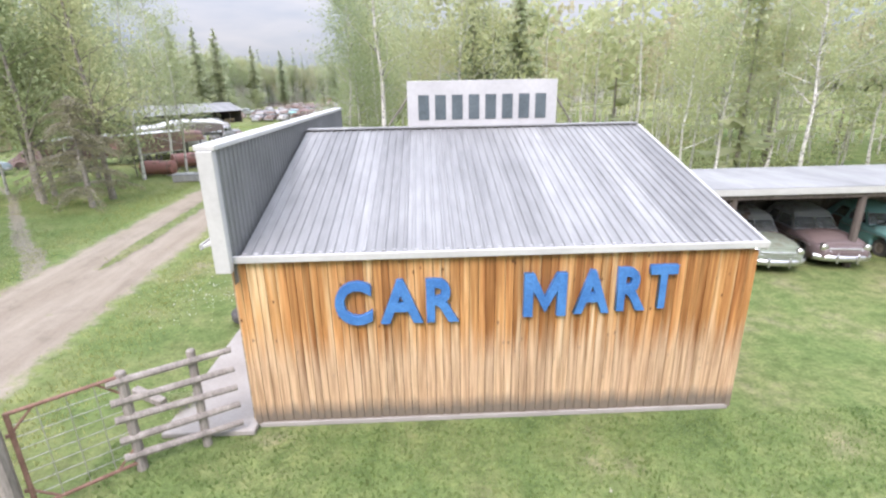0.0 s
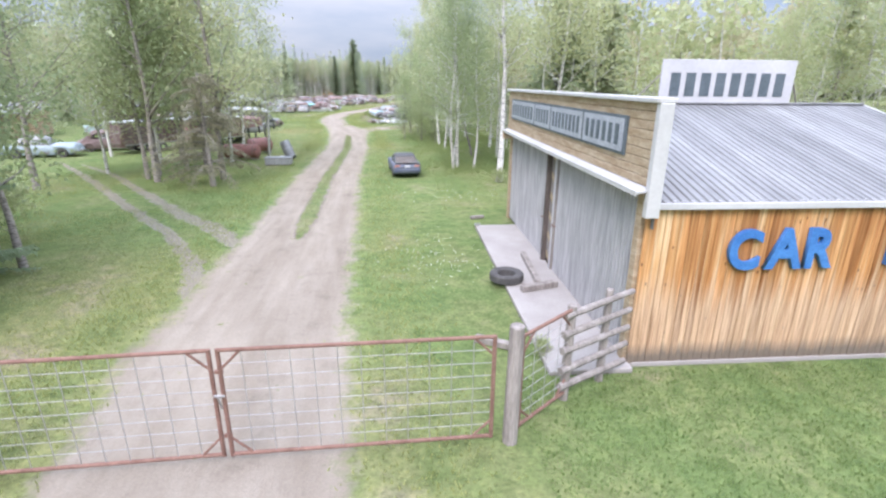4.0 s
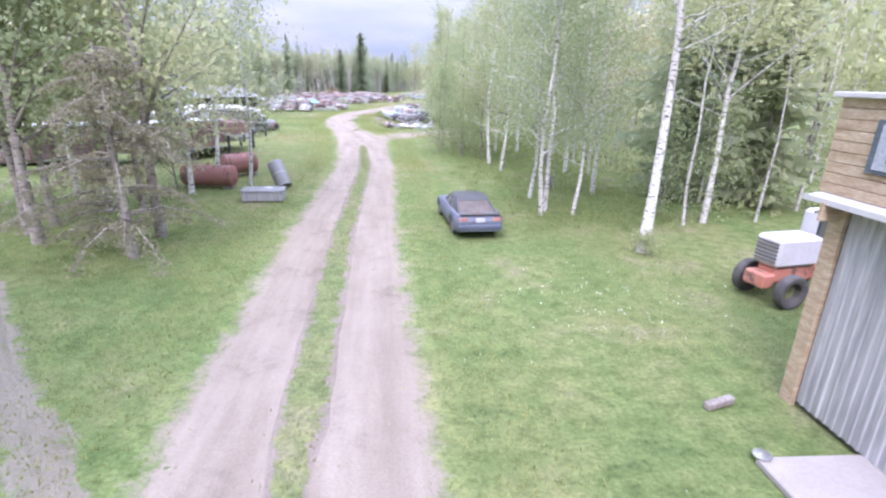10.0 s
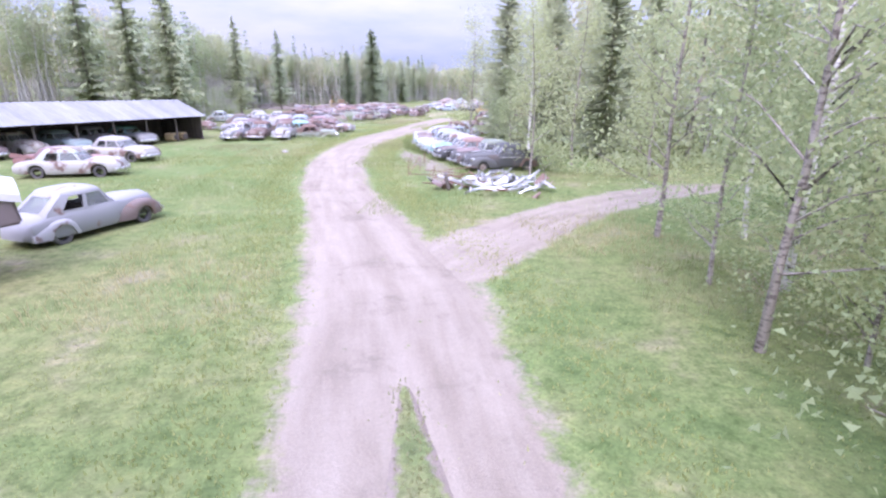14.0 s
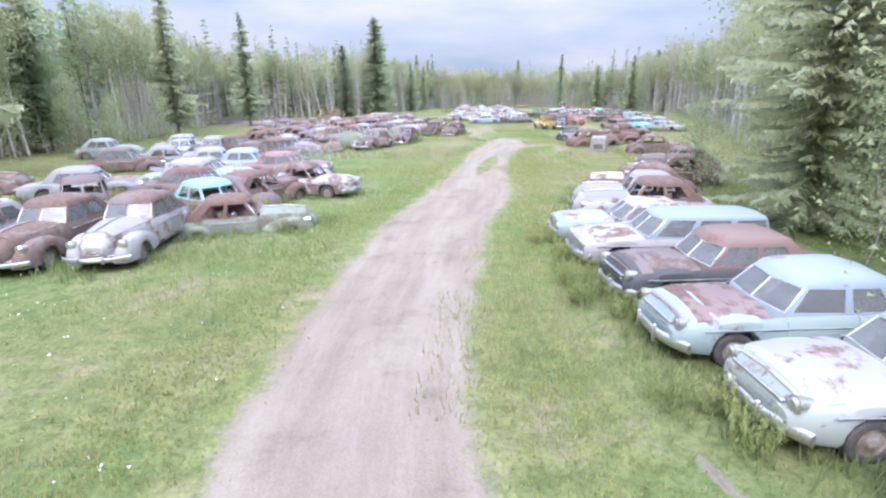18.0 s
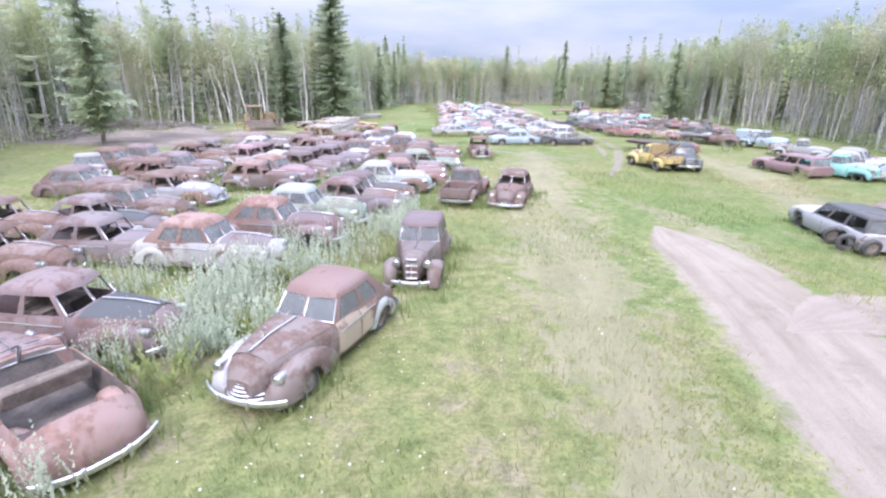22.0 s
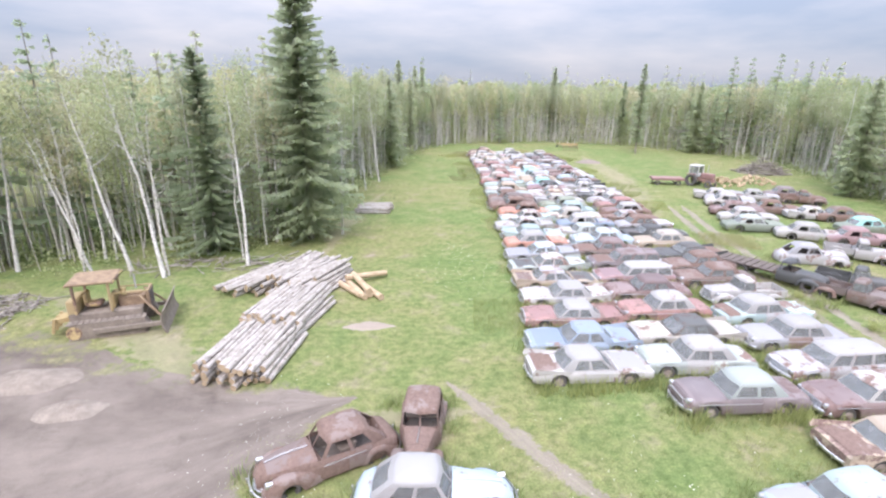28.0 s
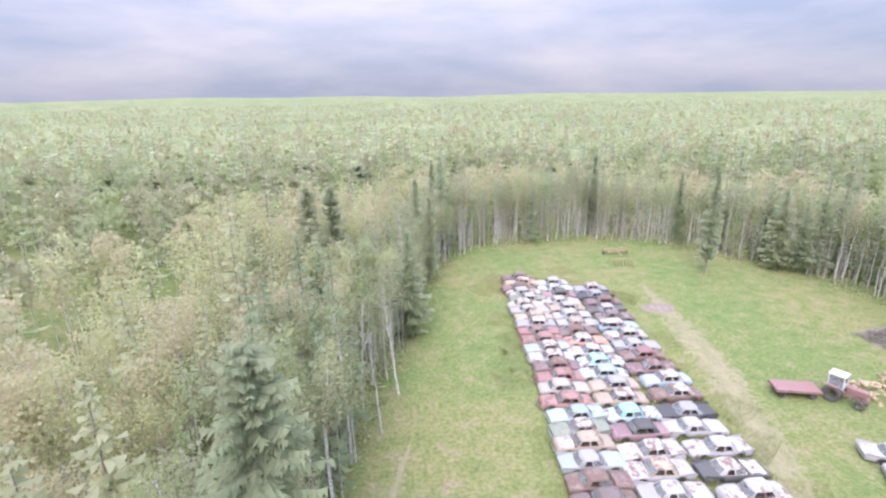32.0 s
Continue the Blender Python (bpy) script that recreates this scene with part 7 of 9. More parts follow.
def bent_hood(m):
    """A creased car hood standing on its edge."""
    t = thing("bent_hood", "torn-off white car hood standing creased in the grass", "car part", m)
    bm = bmesh.new()
    g = []
    for i in range(8):
        u = i / 7
        row = []
        for j in range(9):
            v = -1 + j / 4
            w = 0.78 - 0.3 * u
            row.append(bm.verts.new((0.16 * v * v - 1.0 * u + 0.05 * math.sin(5 * u + 3 * v), w * v, 1.05 * u - 0.12 * v * v * u - 0.05)))
        g.append(row)
    for a, b in zip(g, g[1:]):
        for j in range(8):
            bm.faces.new((a[j], a[j + 1], b[j + 1], b[j]))
    bmesh.ops.solidify(bm, geom=bm.faces[:], thickness=0.03)
    bmesh.ops.recalc_face_normals(bm, faces=bm.faces[:])
    part("panel", as_mesh("panel", bm, "primer"), "", t)
    part("brace", tube_bit([(0.02, -0.5, 0.1), (-0.6, 0.0, 0.75), (0.02, 0.5, 0.1)], 0.03), "gatepipe", t)


def tube_bit(pts, r):
    return smooth(mesh_np("brace", *tube_np(pts, [r] * len(pts), 6), ["gatepipe"]))


bent_hood(pose(-22.75, 110.5, 0.12, 0, 0, -40))
bent_hood(pose(-22.9, 110.0, -0.1, 0, 0, -75))
# the field of older cars
car_row("""thirties -28.5 123.9 -24 maroon rust
forties -28.3 125.7 -23 plum
forties -28.5 128.0 -31 white white lid=grey
forties -26.9 129.9 138 redroof topless
forties -27.7 132.9 -15 maroon
forties -22.2 131.6 -118 brown redroof glazed wings=grey/brown/brown/pale sides=tan
thirties -19.4 137.0 -103 brown maroon
pickup -16.1 147.0 66 rust plum lid=rust
forties -13.7 146.5 -114 rust brown bare
thirties -11.9 163.5 -95 rust bare
forties -26.1 137.6 -16 white redroof glazed lid=plum
forties -24.4 140.2 -15 maroon redroof glazed
forties -21.8 144.9 -13 plum maroon
forties -23.6 142.6 -14 green pale glazed
forties -20.1 149.3 -12 pale white glazed lid=white
forties -21.2 146.7 -14 rust maroon
forties -32.3 133.6 0 rust bare
forties -31.2 141.6 -20 plum
forties -31.0 144.2 -20 brown
forties -30.6 147.4 -20 grey rust
forties -34.6 141.6 -10 rust
forties -32.4 137.6 -15 rust
forties -29.6 138.6 -10 plum
forties -35.6 149.2 -10 maroon
forties -32.8 152.0 -10 rust
forties -32.6 154.8 -8 plum
pickup -37.6 153.6 -60 white
forties -37.4 156.9 -20 rust
forties -36.4 159.0 -20 maroon
thirties -27.1 150.4 -11 brown redroof
forties -26.6 152.9 -26 pink redroof
forties -25.3 154.8 -32 brown bare
forties -24.9 156.9 -22 maroon
forties -23.7 158.5 -18 plum
forties -23.2 160.7 -14 maroon""")
car_row("""forties -18.9 151.4 -4 redroof
forties -18.6 153.5 -4 maroon
fifties -17.6 155.8 -5 green bare
forties -17.0 157.9 -3 rust bare
thirties -16.8 160.0 -4 maroon
forties -16.2 162.4 0 rust
thirties -17.9 165.2 0 rust
forties -21.6 162.6 -8 rust
thirties -22.7 166.4 -5 rust
forties -22.0 168.6 -5 plum
forties -20.4 170.1 -4 grey
forties -19.5 172.1 -4 maroon rust
forties -18.8 174.2 -8 lightblue white
forties -22.3 176.4 205 rust
thirties -19.0 177.2 -100 rust bare
forties -26.4 169.2 -6 rust
forties -26.3 166.0 -10 rust bare
thirties -29.2 157.8 -30 white pink bare
forties -28.8 160.0 -22 white pink
forties -27.6 161.6 -14 brown
forties -29.8 164.6 -10 white
forties -25.2 163.4 -10 rust
forties -30.3 167.6 -10 pink
forties -33.4 160.0 -15 rust
forties -33.0 163.0 -12 plum""")
# three long columns of later cars
BEND = [(172, -12.4), (181, -10.7), (186, -9.8), (196, -8.1), (207, -6.7), (217, -5.5), (234, -3.5), (263, -0.6), (280, 1.0)]


def lane(y, col):
    """Middle of one of the three columns at y."""
    return float(np.interp(y, [q for q, _ in BEND], [q for _, q in BEND])) + (0.0, 5.2, 10.9)[col]


COLS = ((180.8, 262.5, "finned:white finned:blue finned:red:white finned:white finned:tan:grey finned:pale:white finned:grey:lightblue fifties:orange:white finned:aqua finned:white finned:aqua:white fifties:orange:rust finned:white fifties:maroon:rust fifties:cream wagon:white finned:aqua fifties:grey finned:pale:white fifties:red finned:red:rust fifties:grey:white fifties:tan finned:grey:white fifties:cream finned:green:white fifties:white fifties:rust fifties:tan fifties:brown"),
        (178.2, 259.5, "fifties:plum:pale fifties:pale:white finned:cream:dark fifties:red:white fifties:maroon wagon:pink:white wagon:plum fifties:rust:maroon fifties:lightblue finned:white:pale fifties:blue:white fifties:cream fifties:maroon:white fifties:dark:blue fifties:green fifties:aqua fifties:lightblue:teal finned:white fifties:orange:white fifties:rust finned:white:tan fifties:grey fifties:tan:white finned:white fifties:pink:dark finned:pale fifties:white"),
        (177.2, 256.5, "wagon:maroon:white wagon:grey:white fifties:grey:white fifties:aqua:white pickup:white fifties:rust fifties:rust finned:dark fifties:tan:cream finned:dark fifties:grey:rust finned:rust:grey fifties:maroon finned:white fifties:rust:white fifties:lightblue:white finned:maroon fifties:rust:red finned:grey:white fifties:grey wagon:lightblue:white fifties:plum finned:dark:white fifties:maroon:rust finned:dark:grey fifties:grey:white"))
rs = np.random.RandomState(17)
for col, ((y0, y1, names), total) in enumerate(zip(COLS, (36, 33, 31))):
    names = names.split()
    order = names[:12] + [names[k] for k in rs.randint(12, len(names), total - 24)] + names[-12:]
    tight = (y1 - y0 - 12 * 2.72) / (total - 13)
    for i, item in enumerate(order):
        f = item.split(":")
        y = y0 + (2.72 * i if i < 12 else 12 * 2.72 + (i - 12) * tight) + rs.uniform(-0.15, 0.15)
        x = lane(y, col) + rs.uniform(-0.4, 0.4)
        car(f[0], x, y, (180 if rs.uniform() < 0.6 else 0) - 3 + rs.uniform(-3, 3), f[1], f[2] if len(f) > 2 else None, y < 205, False)
car_row("""fifties -6.4 172.2 183 lightblue aqua
finned -1.1 171.7 -3 dark white
finned -1.9 174.6 -4 tan""")
# east side: trucks and the rest
car_row("""wagon -2.0 138.5 75 grey dark
forties -2.0 131.2 10 rust bare
forties 0.9 124.3 -22 brown bare
wagon 8.8 153.6 95 pink
finned 13.6 149.6 -50 white lightblue
pickup 11.0 151.8 -70 teal
fifties 4.8 140.4 0 rust bare
pickup 1.0 133.8 -20 rust bare
fifties 16.3 155.6 -60 white
forties 13.8 153.4 -40 grey
pickup 15.6 174.2 -60 pale rust
pickup 9.6 179.8 -35 red
pickup 12.7 177.3 -35 tan rust
pickup 14.2 182.4 -30 rust
pickup 13.6 186.0 -45 grey
pickup 10.8 189.0 -50 dark
pickup 8.8 187.0 -60 brown
forties 12.2 194.4 -20 grey
pickup 16.6 194.6 -40 white
fifties 17.2 200.2 -30 white
fifties 14.2 203.4 -15 green pale
fifties 15.9 206.4 -20 white
fifties 16.8 209.2 -25 maroon""", False)
car_row("""fifties 18.9 213.2 -25 white
finned 20.3 217.2 -25 white
fifties 19.8 214.6 -30 grey
fifties 21.3 209.6 -20 rust
finned 23.8 207.0 -20 white
fifties 24.5 201.6 -15 green teal
fifties 25.9 205.7 -20 rust
pickup 28.4 213.8 -30 rust
finned 24.4 216.2 -25 white
fifties 28.8 216.6 -20 plum
pickup 24.4 196.0 -50 rust
pickup 24.0 190.2 -50 grey
pickup 24.8 186.6 -60 rust
pickup 20.8 180.6 -50 dark
fifties 19.6 175.2 -40 rust
pickup 16.8 161.4 -60 white
fifties 20.2 198.4 -20 pink""", False)
# cars under the two shelters
car_row("""fifties 12.0 17.2 -100 green grey
fifties 14.4 17.4 -98 maroon grey
fifties 9.5 17.6 -95 grey white
fifties 17.4 17.6 -95 teal""")
for i, (c, r) in enumerate((("white", "teal"), ("grey", None), ("aqua", None), ("cream", None), ("maroon", None), ("white", None), ("tan", None))):
    px, py = ls.matrix_basis @ Vector((6.4 + i * 2.9, -2.0, 0)), None
    car("forties" if i % 2 else "fifties", px.x, px.y, -22, c, r, False)
car_row("""fifties -34.5 84.6 -15 white
finned -35.5 80.5 -10 red pink
fifties -33.5 78.0 10 white pale
forties -25.6 66.3 68 grey
fifties -31.0 50.5 60 red white
forties -33.0 44.0 20 maroon
fifties -36.0 40.0 10 lightblue grey
finned -40.0 58.0 40 aqua""", False)


# ---- single vehicles and machines ----
def hatchback(m):
    """The low blue 1980s hatchback coupe beside the drive."""
    t = thing("hatchback_car", "blue 1980s hatchback coupe with a sun-bleached dark roof", "car", m)
    rows = [(-2.35, 0.78, 0.36, 0.72, 0.0), (-2.28, 0.86, 0.28, 0.9, 0.01), (-1.2, 0.9, 0.24, 0.93, 0.02), (0.6, 0.9, 0.24, 0.9, 0.02), (1.6, 0.88, 0.25, 0.8, 0.03), (2.2, 0.82, 0.3, 0.64, 0.02), (2.35, 0.7, 0.36, 0.55, 0.0)]
    body = part("body", as_mesh("body", body_mesh(rows, (1.4, -1.35), 0.31), "p_navy"), "", t)
    shell, panes = cabin_shell((0.9, -2.05, 0.2, -0.95, 0.8, 0.64, 0.87, 1.29, 0.05), "hatch")
    part("cabin", as_mesh("cabin", shell, "p_dark"), "", t)
    for k, w in panes:
        part(k, as_mesh(k, pane(w), "glass" if k != "rear_window" else "dark", False), "", t)
    for s in (-1, 1):
        part("tail_lamp", box((-2.31, s * 0.62, 0.76), (0.05, 0.34, 0.15), None, 0.01), "orange", t, "amber and red tail lamp")
        part("red_lens", box((-2.32, s * 0.74, 0.76), (0.05, 0.12, 0.15), None, 0.01), "p_red", t)
        for x in (1.4, -1.35):
            w = part("wheel", WHEEL, "", t, "", Matrix.Translation((x, s * 0.76, 0.31)) @ Matrix.Scale(0.9, 4) @ Matrix.Rotation(math.pi * (s < 0), 4, "Z"))
            part("rim", RIM, "", w)
    part("plate", box((-2.34, 0, 0.76), (0.03, 0.34, 0.15), None, 0.006), "signwhite", t, "blank white plate")
    part("bumper", box((-2.33, 0, 0.5), (0.12, 1.62, 0.16), None, 0.03), "p_navy", t)
    part("spoiler", box((-2.18, 0, 0.96), (0.2, 1.5, 0.05), Matrix.Rotation(radians(-8), 4, "Y"), 0.015), "p_dark", t)


hatchback(pose(-8.2, 31.9, 0, 0, 0, 96))


def garden_tractor(m):
    t = thing("garden_tractor", "orange and white garden tractor behind the shop", "tractor", m)
    part("chassis", box((0.2, 0, 0.72), (2.2, 0.5, 0.4), None, 0.05), "orange", t)
    part("bonnet", box((0.75, 0, 1.3), (1.3, 0.72, 0.72), None, 0.07), "signwhite", t, "white engine bonnet")
    for i in range(6):
        part("vent_slat", box((1.42, 0, 1.08 + i * 0.09), (0.03, 0.6, 0.03)), "dark", t)
    part("cab", box((-0.45, 0, 1.75), (0.9, 0.9, 0.9), None, 0.08), "signwhite", t)
    part("front_weight", box((1.45, 0, 0.6), (0.35, 0.6, 0.35), None, 0.04), "orange", t)
    for x, s, k in ((1.1, 1, 1.0), (1.1, -1, 1.0), (-0.5, 1, 1.6), (-0.5, -1, 1.6)):
        part("wheel", BIGWHEEL, "", t, "", Matrix.Translation((x, s * 0.6, 0.43 * k)) @ Matrix.Scale(k, 4))


garden_tractor(pose(0.4, 24.7, 0, 0, 0, 192) @ Matrix.Scale(1.1, 4))


def farm_tractor(m):
    t = thing("farm_tractor", "red farm tractor with a white cab", "tractor", m)
    part("chassis", box((0.6, 0, 0.95), (3.2, 0.55, 0.5), None, 0.05), "p_red", t)
    part("bonnet", box((1.2, 0, 1.5), (1.7, 0.72, 0.7), None, 0.08), "p_red", t)
    part("cab", merged(box((-0.5, 0, 2.75), (1.5, 1.4, 0.12), None, 0.04), *[post((x, y, 1.4), (x, y * 0.95, 2.75), 0.05, 0.05) for x in (-1.1, 0.15) for y in (-0.65, 0.65)], box((-0.5, 0, 1.5), (1.4, 1.3, 0.3), None, 0.04)), "signwhite", t, "white cab")
    for s in (-1, 1):
        part("side_window", pane([(-1.05, s * 0.66, 1.6), (0.1, s * 0.66, 1.6), (0.1, s * 0.63, 2.65), (-1.05, s * 0.63, 2.65)]), "glass", t)
        part("mudguard", box((-0.7, s * 0.9, 1.65), (1.3, 0.4, 0.08), None, 0.02), "p_red", t)
        part("wheel", BIGWHEEL, "", t, "", Matrix.Translation((-0.6, s * 0.9, 0.82)) @ Matrix.Scale(1.9, 4))
        part("wheel", BIGWHEEL, "", t, "", Matrix.Translation((1.7, s * 0.7, 0.45)) @ Matrix.Scale(1.05, 4))
    part("exhaust", rod((1.0, 0.25, 1.8), (1.0, 0.25, 2.9), 0.05), "tindark", t)


farm_tractor(pose(23.0, 225.7, 0, 0, 0, -60))
w = thing("farm_wagon", "low red flat farm wagon", "wagon", pose(19.2, 227.2, 0, 0, 0, -15))
part("deck", box((0, 0, 0.85), (4.2, 2.0, 0.3), None, 0.03), "p_red", w)
for x in (-1.4, 1.4):
    for s in (-1, 1):
        part("wheel", WHEEL, "", w, "", Matrix.Translation((x, s * 0.8, 0.345)))
part("drawbar", rod((2.1, 0, 0.7), (3.4, 0, 0.5), 0.06), "gatepipe", w)


def bulldozer(m):
    t = thing("bulldozer", "muddy yellow crawler bulldozer with rusty canopy, engine bare", "bulldozer", m)
    for s in (-1, 1):
        tr = bmesh.new()
        ring_loft(tr, [[(x, s * 1.05 + d, z) for x, z in ((-1.9, 0.35), (-1.6, 0.05), (1.6, 0.05), (1.95, 0.4), (1.7, 0.85), (-1.6, 0.85))] for d in (-0.25, 0.25)])
        bmesh.ops.recalc_face_normals(tr, faces=tr.faces[:])
        track = part("track", tr, "mud", t, "mud-caked crawler track")
        for i in range(14):
            part("track_plate", box((-1.7 + i * 0.26, s * 1.05, 0.87), (0.2, 0.54, 0.05)), "mud", track)
            part("track_plate", box((-1.7 + i * 0.26, s * 1.05, 0.03), (0.2, 0.54, 0.05)), "mud", track)
        part("push_arm", beam((-0.6, s * 1.42, 0.45), (2.5, s * 1.42, 0.5), 0.14, 0.24), "mud", t)
        part("roller", rod((-1.5, s * 0.78, 0.42), (-1.5, s * 1.32, 0.42), 0.36, sides=14), "yellow", t)
    part("hull", box((-0.1, 0, 0.95), (3.4, 1.5, 0.6), None, 0.06), "mud", t)
    part("engine_block", merged(box((1.05, 0, 1.5), (1.3, 0.55, 0.6), None, 0.05), box((1.0, 0, 1.86), (1.1, 0.4, 0.16), None, 0.04), *[rod((0.6 + k * 0.22, 0.2, 1.6), (0.6 + k * 0.22, 0.42, 1.75), 0.05, sides=8) for k in range(5)]), "engine", t, "bare oily rusted engine")
    part("radiator", box((1.88, 0, 1.62), (0.16, 1.0, 0.95), None, 0.03), "engine", t)
    part("air_cleaner", rod((0.75, -0.28, 1.9), (0.75, -0.28, 2.3), 0.13, sides=12), "yellow", t)
    for s in (-1, 1):
        part("hood_rail", beam((0.3, s * 0.5, 2.1), (1.95, s * 0.5, 2.08), 0.06, 0.08), "yellow", t)
        part("lift_strut", beam((1.5, s * 0.62, 1.9), (2.45, s * 0.95, 0.75), 0.1, 0.1), "engine", t)
    for i in range(7):
        part("radiator_slat", box((1.98, 0, 1.28 + i * 0.11), (0.04, 0.85, 0.04)), "dark", t)
    part("seat", merged(box((-0.7, 0, 1.5), (0.7, 0.7, 0.2), None, 0.05), box((-1.05, 0, 1.85), (0.15, 0.7, 0.7), None, 0.05)), "yellow", t)
    part("dashboard", box((0.2, 0, 1.65), (0.25, 1.1, 0.7), None, 0.04), "yellow", t)
    for x in (-1.35, 0.25):
        for s in (-1, 1):
            part("canopy_post", box((x, s * 0.85, 2.05), (0.12, 0.12, 1.6), None, 0.02), "yellow", t)
    part("canopy_roof", box((-0.55, 0, 2.9), (2.1, 2.0, 0.14), None, 0.04), "engine", t, "rust-brown canopy roof")
    for x in (0.5, -1.6):
        part("canopy_rim", box((x, 0, 2.86), (0.05, 2.02, 0.12), None, 0.01), "yellow", t)
    part("fuel_tank", box((-1.55, 0, 1.6), (0.5, 1.5, 0.75), None, 0.06), "yellow", t)
    bl = bmesh.new()
    ring_loft(bl, [[(2.65 + o + 0.22 * ((z - 0.75) / 0.7) ** 2, y, z) for z in (0.08, 0.4, 0.75, 1.1, 1.35)] + [(2.58 + o + 0.22 * ((z - 0.75) / 0.7) ** 2, y, z) for z in (1.35, 1.1, 0.75, 0.4, 0.08)] for o, y in ((0, -1.9), (0, 1.9))])
    bmesh.ops.recalc_face_normals(bl, faces=bl.faces[:])
    part("blade", bl, "mud", t, "mud-brown dozer blade")
    part("exhaust", rod((1.2, 0.3, 2.0), (1.2, 0.3, 2.8), 0.05), "tindark", t)
    part("ripper", merged(beam((-1.9, 0, 0.9), (-2.6, 0, 0.8), 0.9, 0.25), *[beam((-2.5, y, 1.0), (-2.7, y, 0.2), 0.12, 0.15) for y in (-0.5, 0, 0.5)]), "yellow", t, "yellow rear winch")


bulldozer(pose(-34.9, 188.3, 0, 0, 0, 12))


def tow_truck(m):
    t = thing("tow_truck", "yellow old tow truck with a crane boom", "truck", m)
    C = CARS["pickup"]
    for k in ("body", "cabin"):
        paint_on(part(k, C[k], "", t), "yellow")
    for f in C["fenders"]:
        paint_on(part("fender", f, "", t), "yellow")
    paint_on(part("cargo_bed", C["bed"], "", t), "yellow")
    part("deck", box((-1.5, 0, 1.0), (1.7, 1.35, 0.08), None, 0.01), "p_rust", t, "rusty tow deck")
    part("headboard", box((-0.55, 0, 1.45), (0.08, 1.5, 0.7), None, 0.02), "yellow", t)
    for k, w in C["panes"]:
        part(k, w, "", t)
    part("bumper", C["bumper"][0], "", t)
    part("grille", C["grille"], "", t)
    for s in (-1, 1):
        part("boom", rod((-0.7, s * 0.4, 1.0), (-2.6, 0, 2.1), 0.06), "yellow", t)
        part("boom_leg", rod((-1.5, s * 0.5, 0.7), (-1.5, s * 0.25, 1.5), 0.05), "yellow", t)
        for x in STYLES["pickup"]["wheels"]:
            part("wheel", BIGWHEEL, "", t, "", Matrix.Translation((x, s * 0.78, 0.43)))
    part("hook_cable", rod((-2.6, 0, 2.1), (-2.6, 0, 1.1), 0.015), "wire", t)


tow_truck(pose(-0.1, 156.4, 0.02, 0, 0, 97))


def panel_truck(m, col, label):
    """An old truck with a tall closed cab."""
    t = thing("panel_truck", label, "truck", m)
    C = CARS["pickup"]
    for k in ("body", "cabin"):
        paint_on(part(k, C[k], "", t), col)
    for f in C["fenders"]:
        paint_on(part("fender", f, "", t), col)
    for k, w in C["panes"]:
        part(k, w, "", t)
    part("bumper", C["bumper"][0], "", t)
    part("grille", C["grille"], "", t)
    for h in C["headlight"]:
        part("headlight", h, "", t)
    paint_on(part("box_body", as_mesh("box_body", box((-1.5, 0, 1.15), (2.1, 1.6, 1.2), None, 0.12), "p_grey"), "", t), col)
    for s in (-1, 1):
        for x in STYLES["pickup"]["wheels"]:
            part("wheel", BIGWHEEL, "", t, "", Matrix.Translation((x, s * 0.78, 0.43)))


panel_truck(pose(2.0, 156.0, 0, 0, 0, -110), "dark", "dull black old panel truck in the grass")


def flat_truck(m, col, label):
    """A long bare truck: cab and frame rails with a stake deck."""
    t = thing("flatbed_truck", label, "truck", m)
    C = CARS["pickup"]
    for k in ("body", "cabin"):
        paint_on(part(k, C[k], "", t), col)
    for f in C["fenders"][:2]:
        paint_on(part("fender", f, "", t), col)
    for s in (-1, 1):
        part("frame_rail", box((-2.4, s * 0.4, 0.72), (4.2, 0.1, 0.18)), "p_rust", t)
        for x in (1.5, -2.6):
            part("wheel", BIGWHEEL, "", t, "", Matrix.Translation((x, s * 0.8, 0.43)))
    for i in range(8):
        part("deck_plank", box((-0.8 - i * 0.48, 0, 0.9), (0.4, 2.0, 0.06), None, 0.01), "darkwood", t)


for x, y, a, c in ((6.1, 164.0, -62, "red"), (15.2, 171.0, -40, "rust"), (20.0, 184.0, -35, "brown"), (21.0, 188.0, -30, "red"), (6.9, 190.5, -60, "dark")):
    flat_truck(pose(x, y, 0, 0, 0, a), c, f"derelict {WORDS[c]} flatbed truck with plank deck")
panel_truck(pose(18.5, 168.0, 0, 0, 0, -60), "lightblue", "stripped pale panel truck in the grass")
vc = thing("van_cab", "stripped white van cab sunk in the grass", "van", pose(-3.0, 127.0, -0.08, 0, 0, -116) @ Matrix.Scale(0.8, 4))
bm = bmesh.new()
ring_loft(bm, [[(x, y, z) for y, z in ((-w, 0.1), (-w, 1.1), (-w * 0.86, h), (w * 0.86, h), (w, 1.1), (w, 0.1))] for x, w, h in ((-0.5, 0.82, 1.6), (0.4, 0.85, 1.68), (0.85, 0.8, 1.55), (0.98, 0.74, 1.3))])
bmesh.ops.recalc_face_normals(bm, faces=bm.faces[:])
bmesh.ops.bevel(bm, geom=bm.edges[:], offset=0.06, segments=2, affect="EDGES")
paint_on(part("shell", as_mesh("shell", bm, "p_white"), "", vc), "white")
# the shell is closed: dark blocks stand for the shade inside its openings
for y_ in (-0.3, 0.3):
    part("window_opening", box((0.9, y_, 1.24), (0.14, 0.46, 0.26), None, 0.05), "dark", vc, "dark block standing for the shade in an empty window")
part("engine_opening", box((0.95, 0, 0.62), (0.12, 0.95, 0.55), None, 0.06), "dark", vc, "dark block standing for the shade in the gaping front")

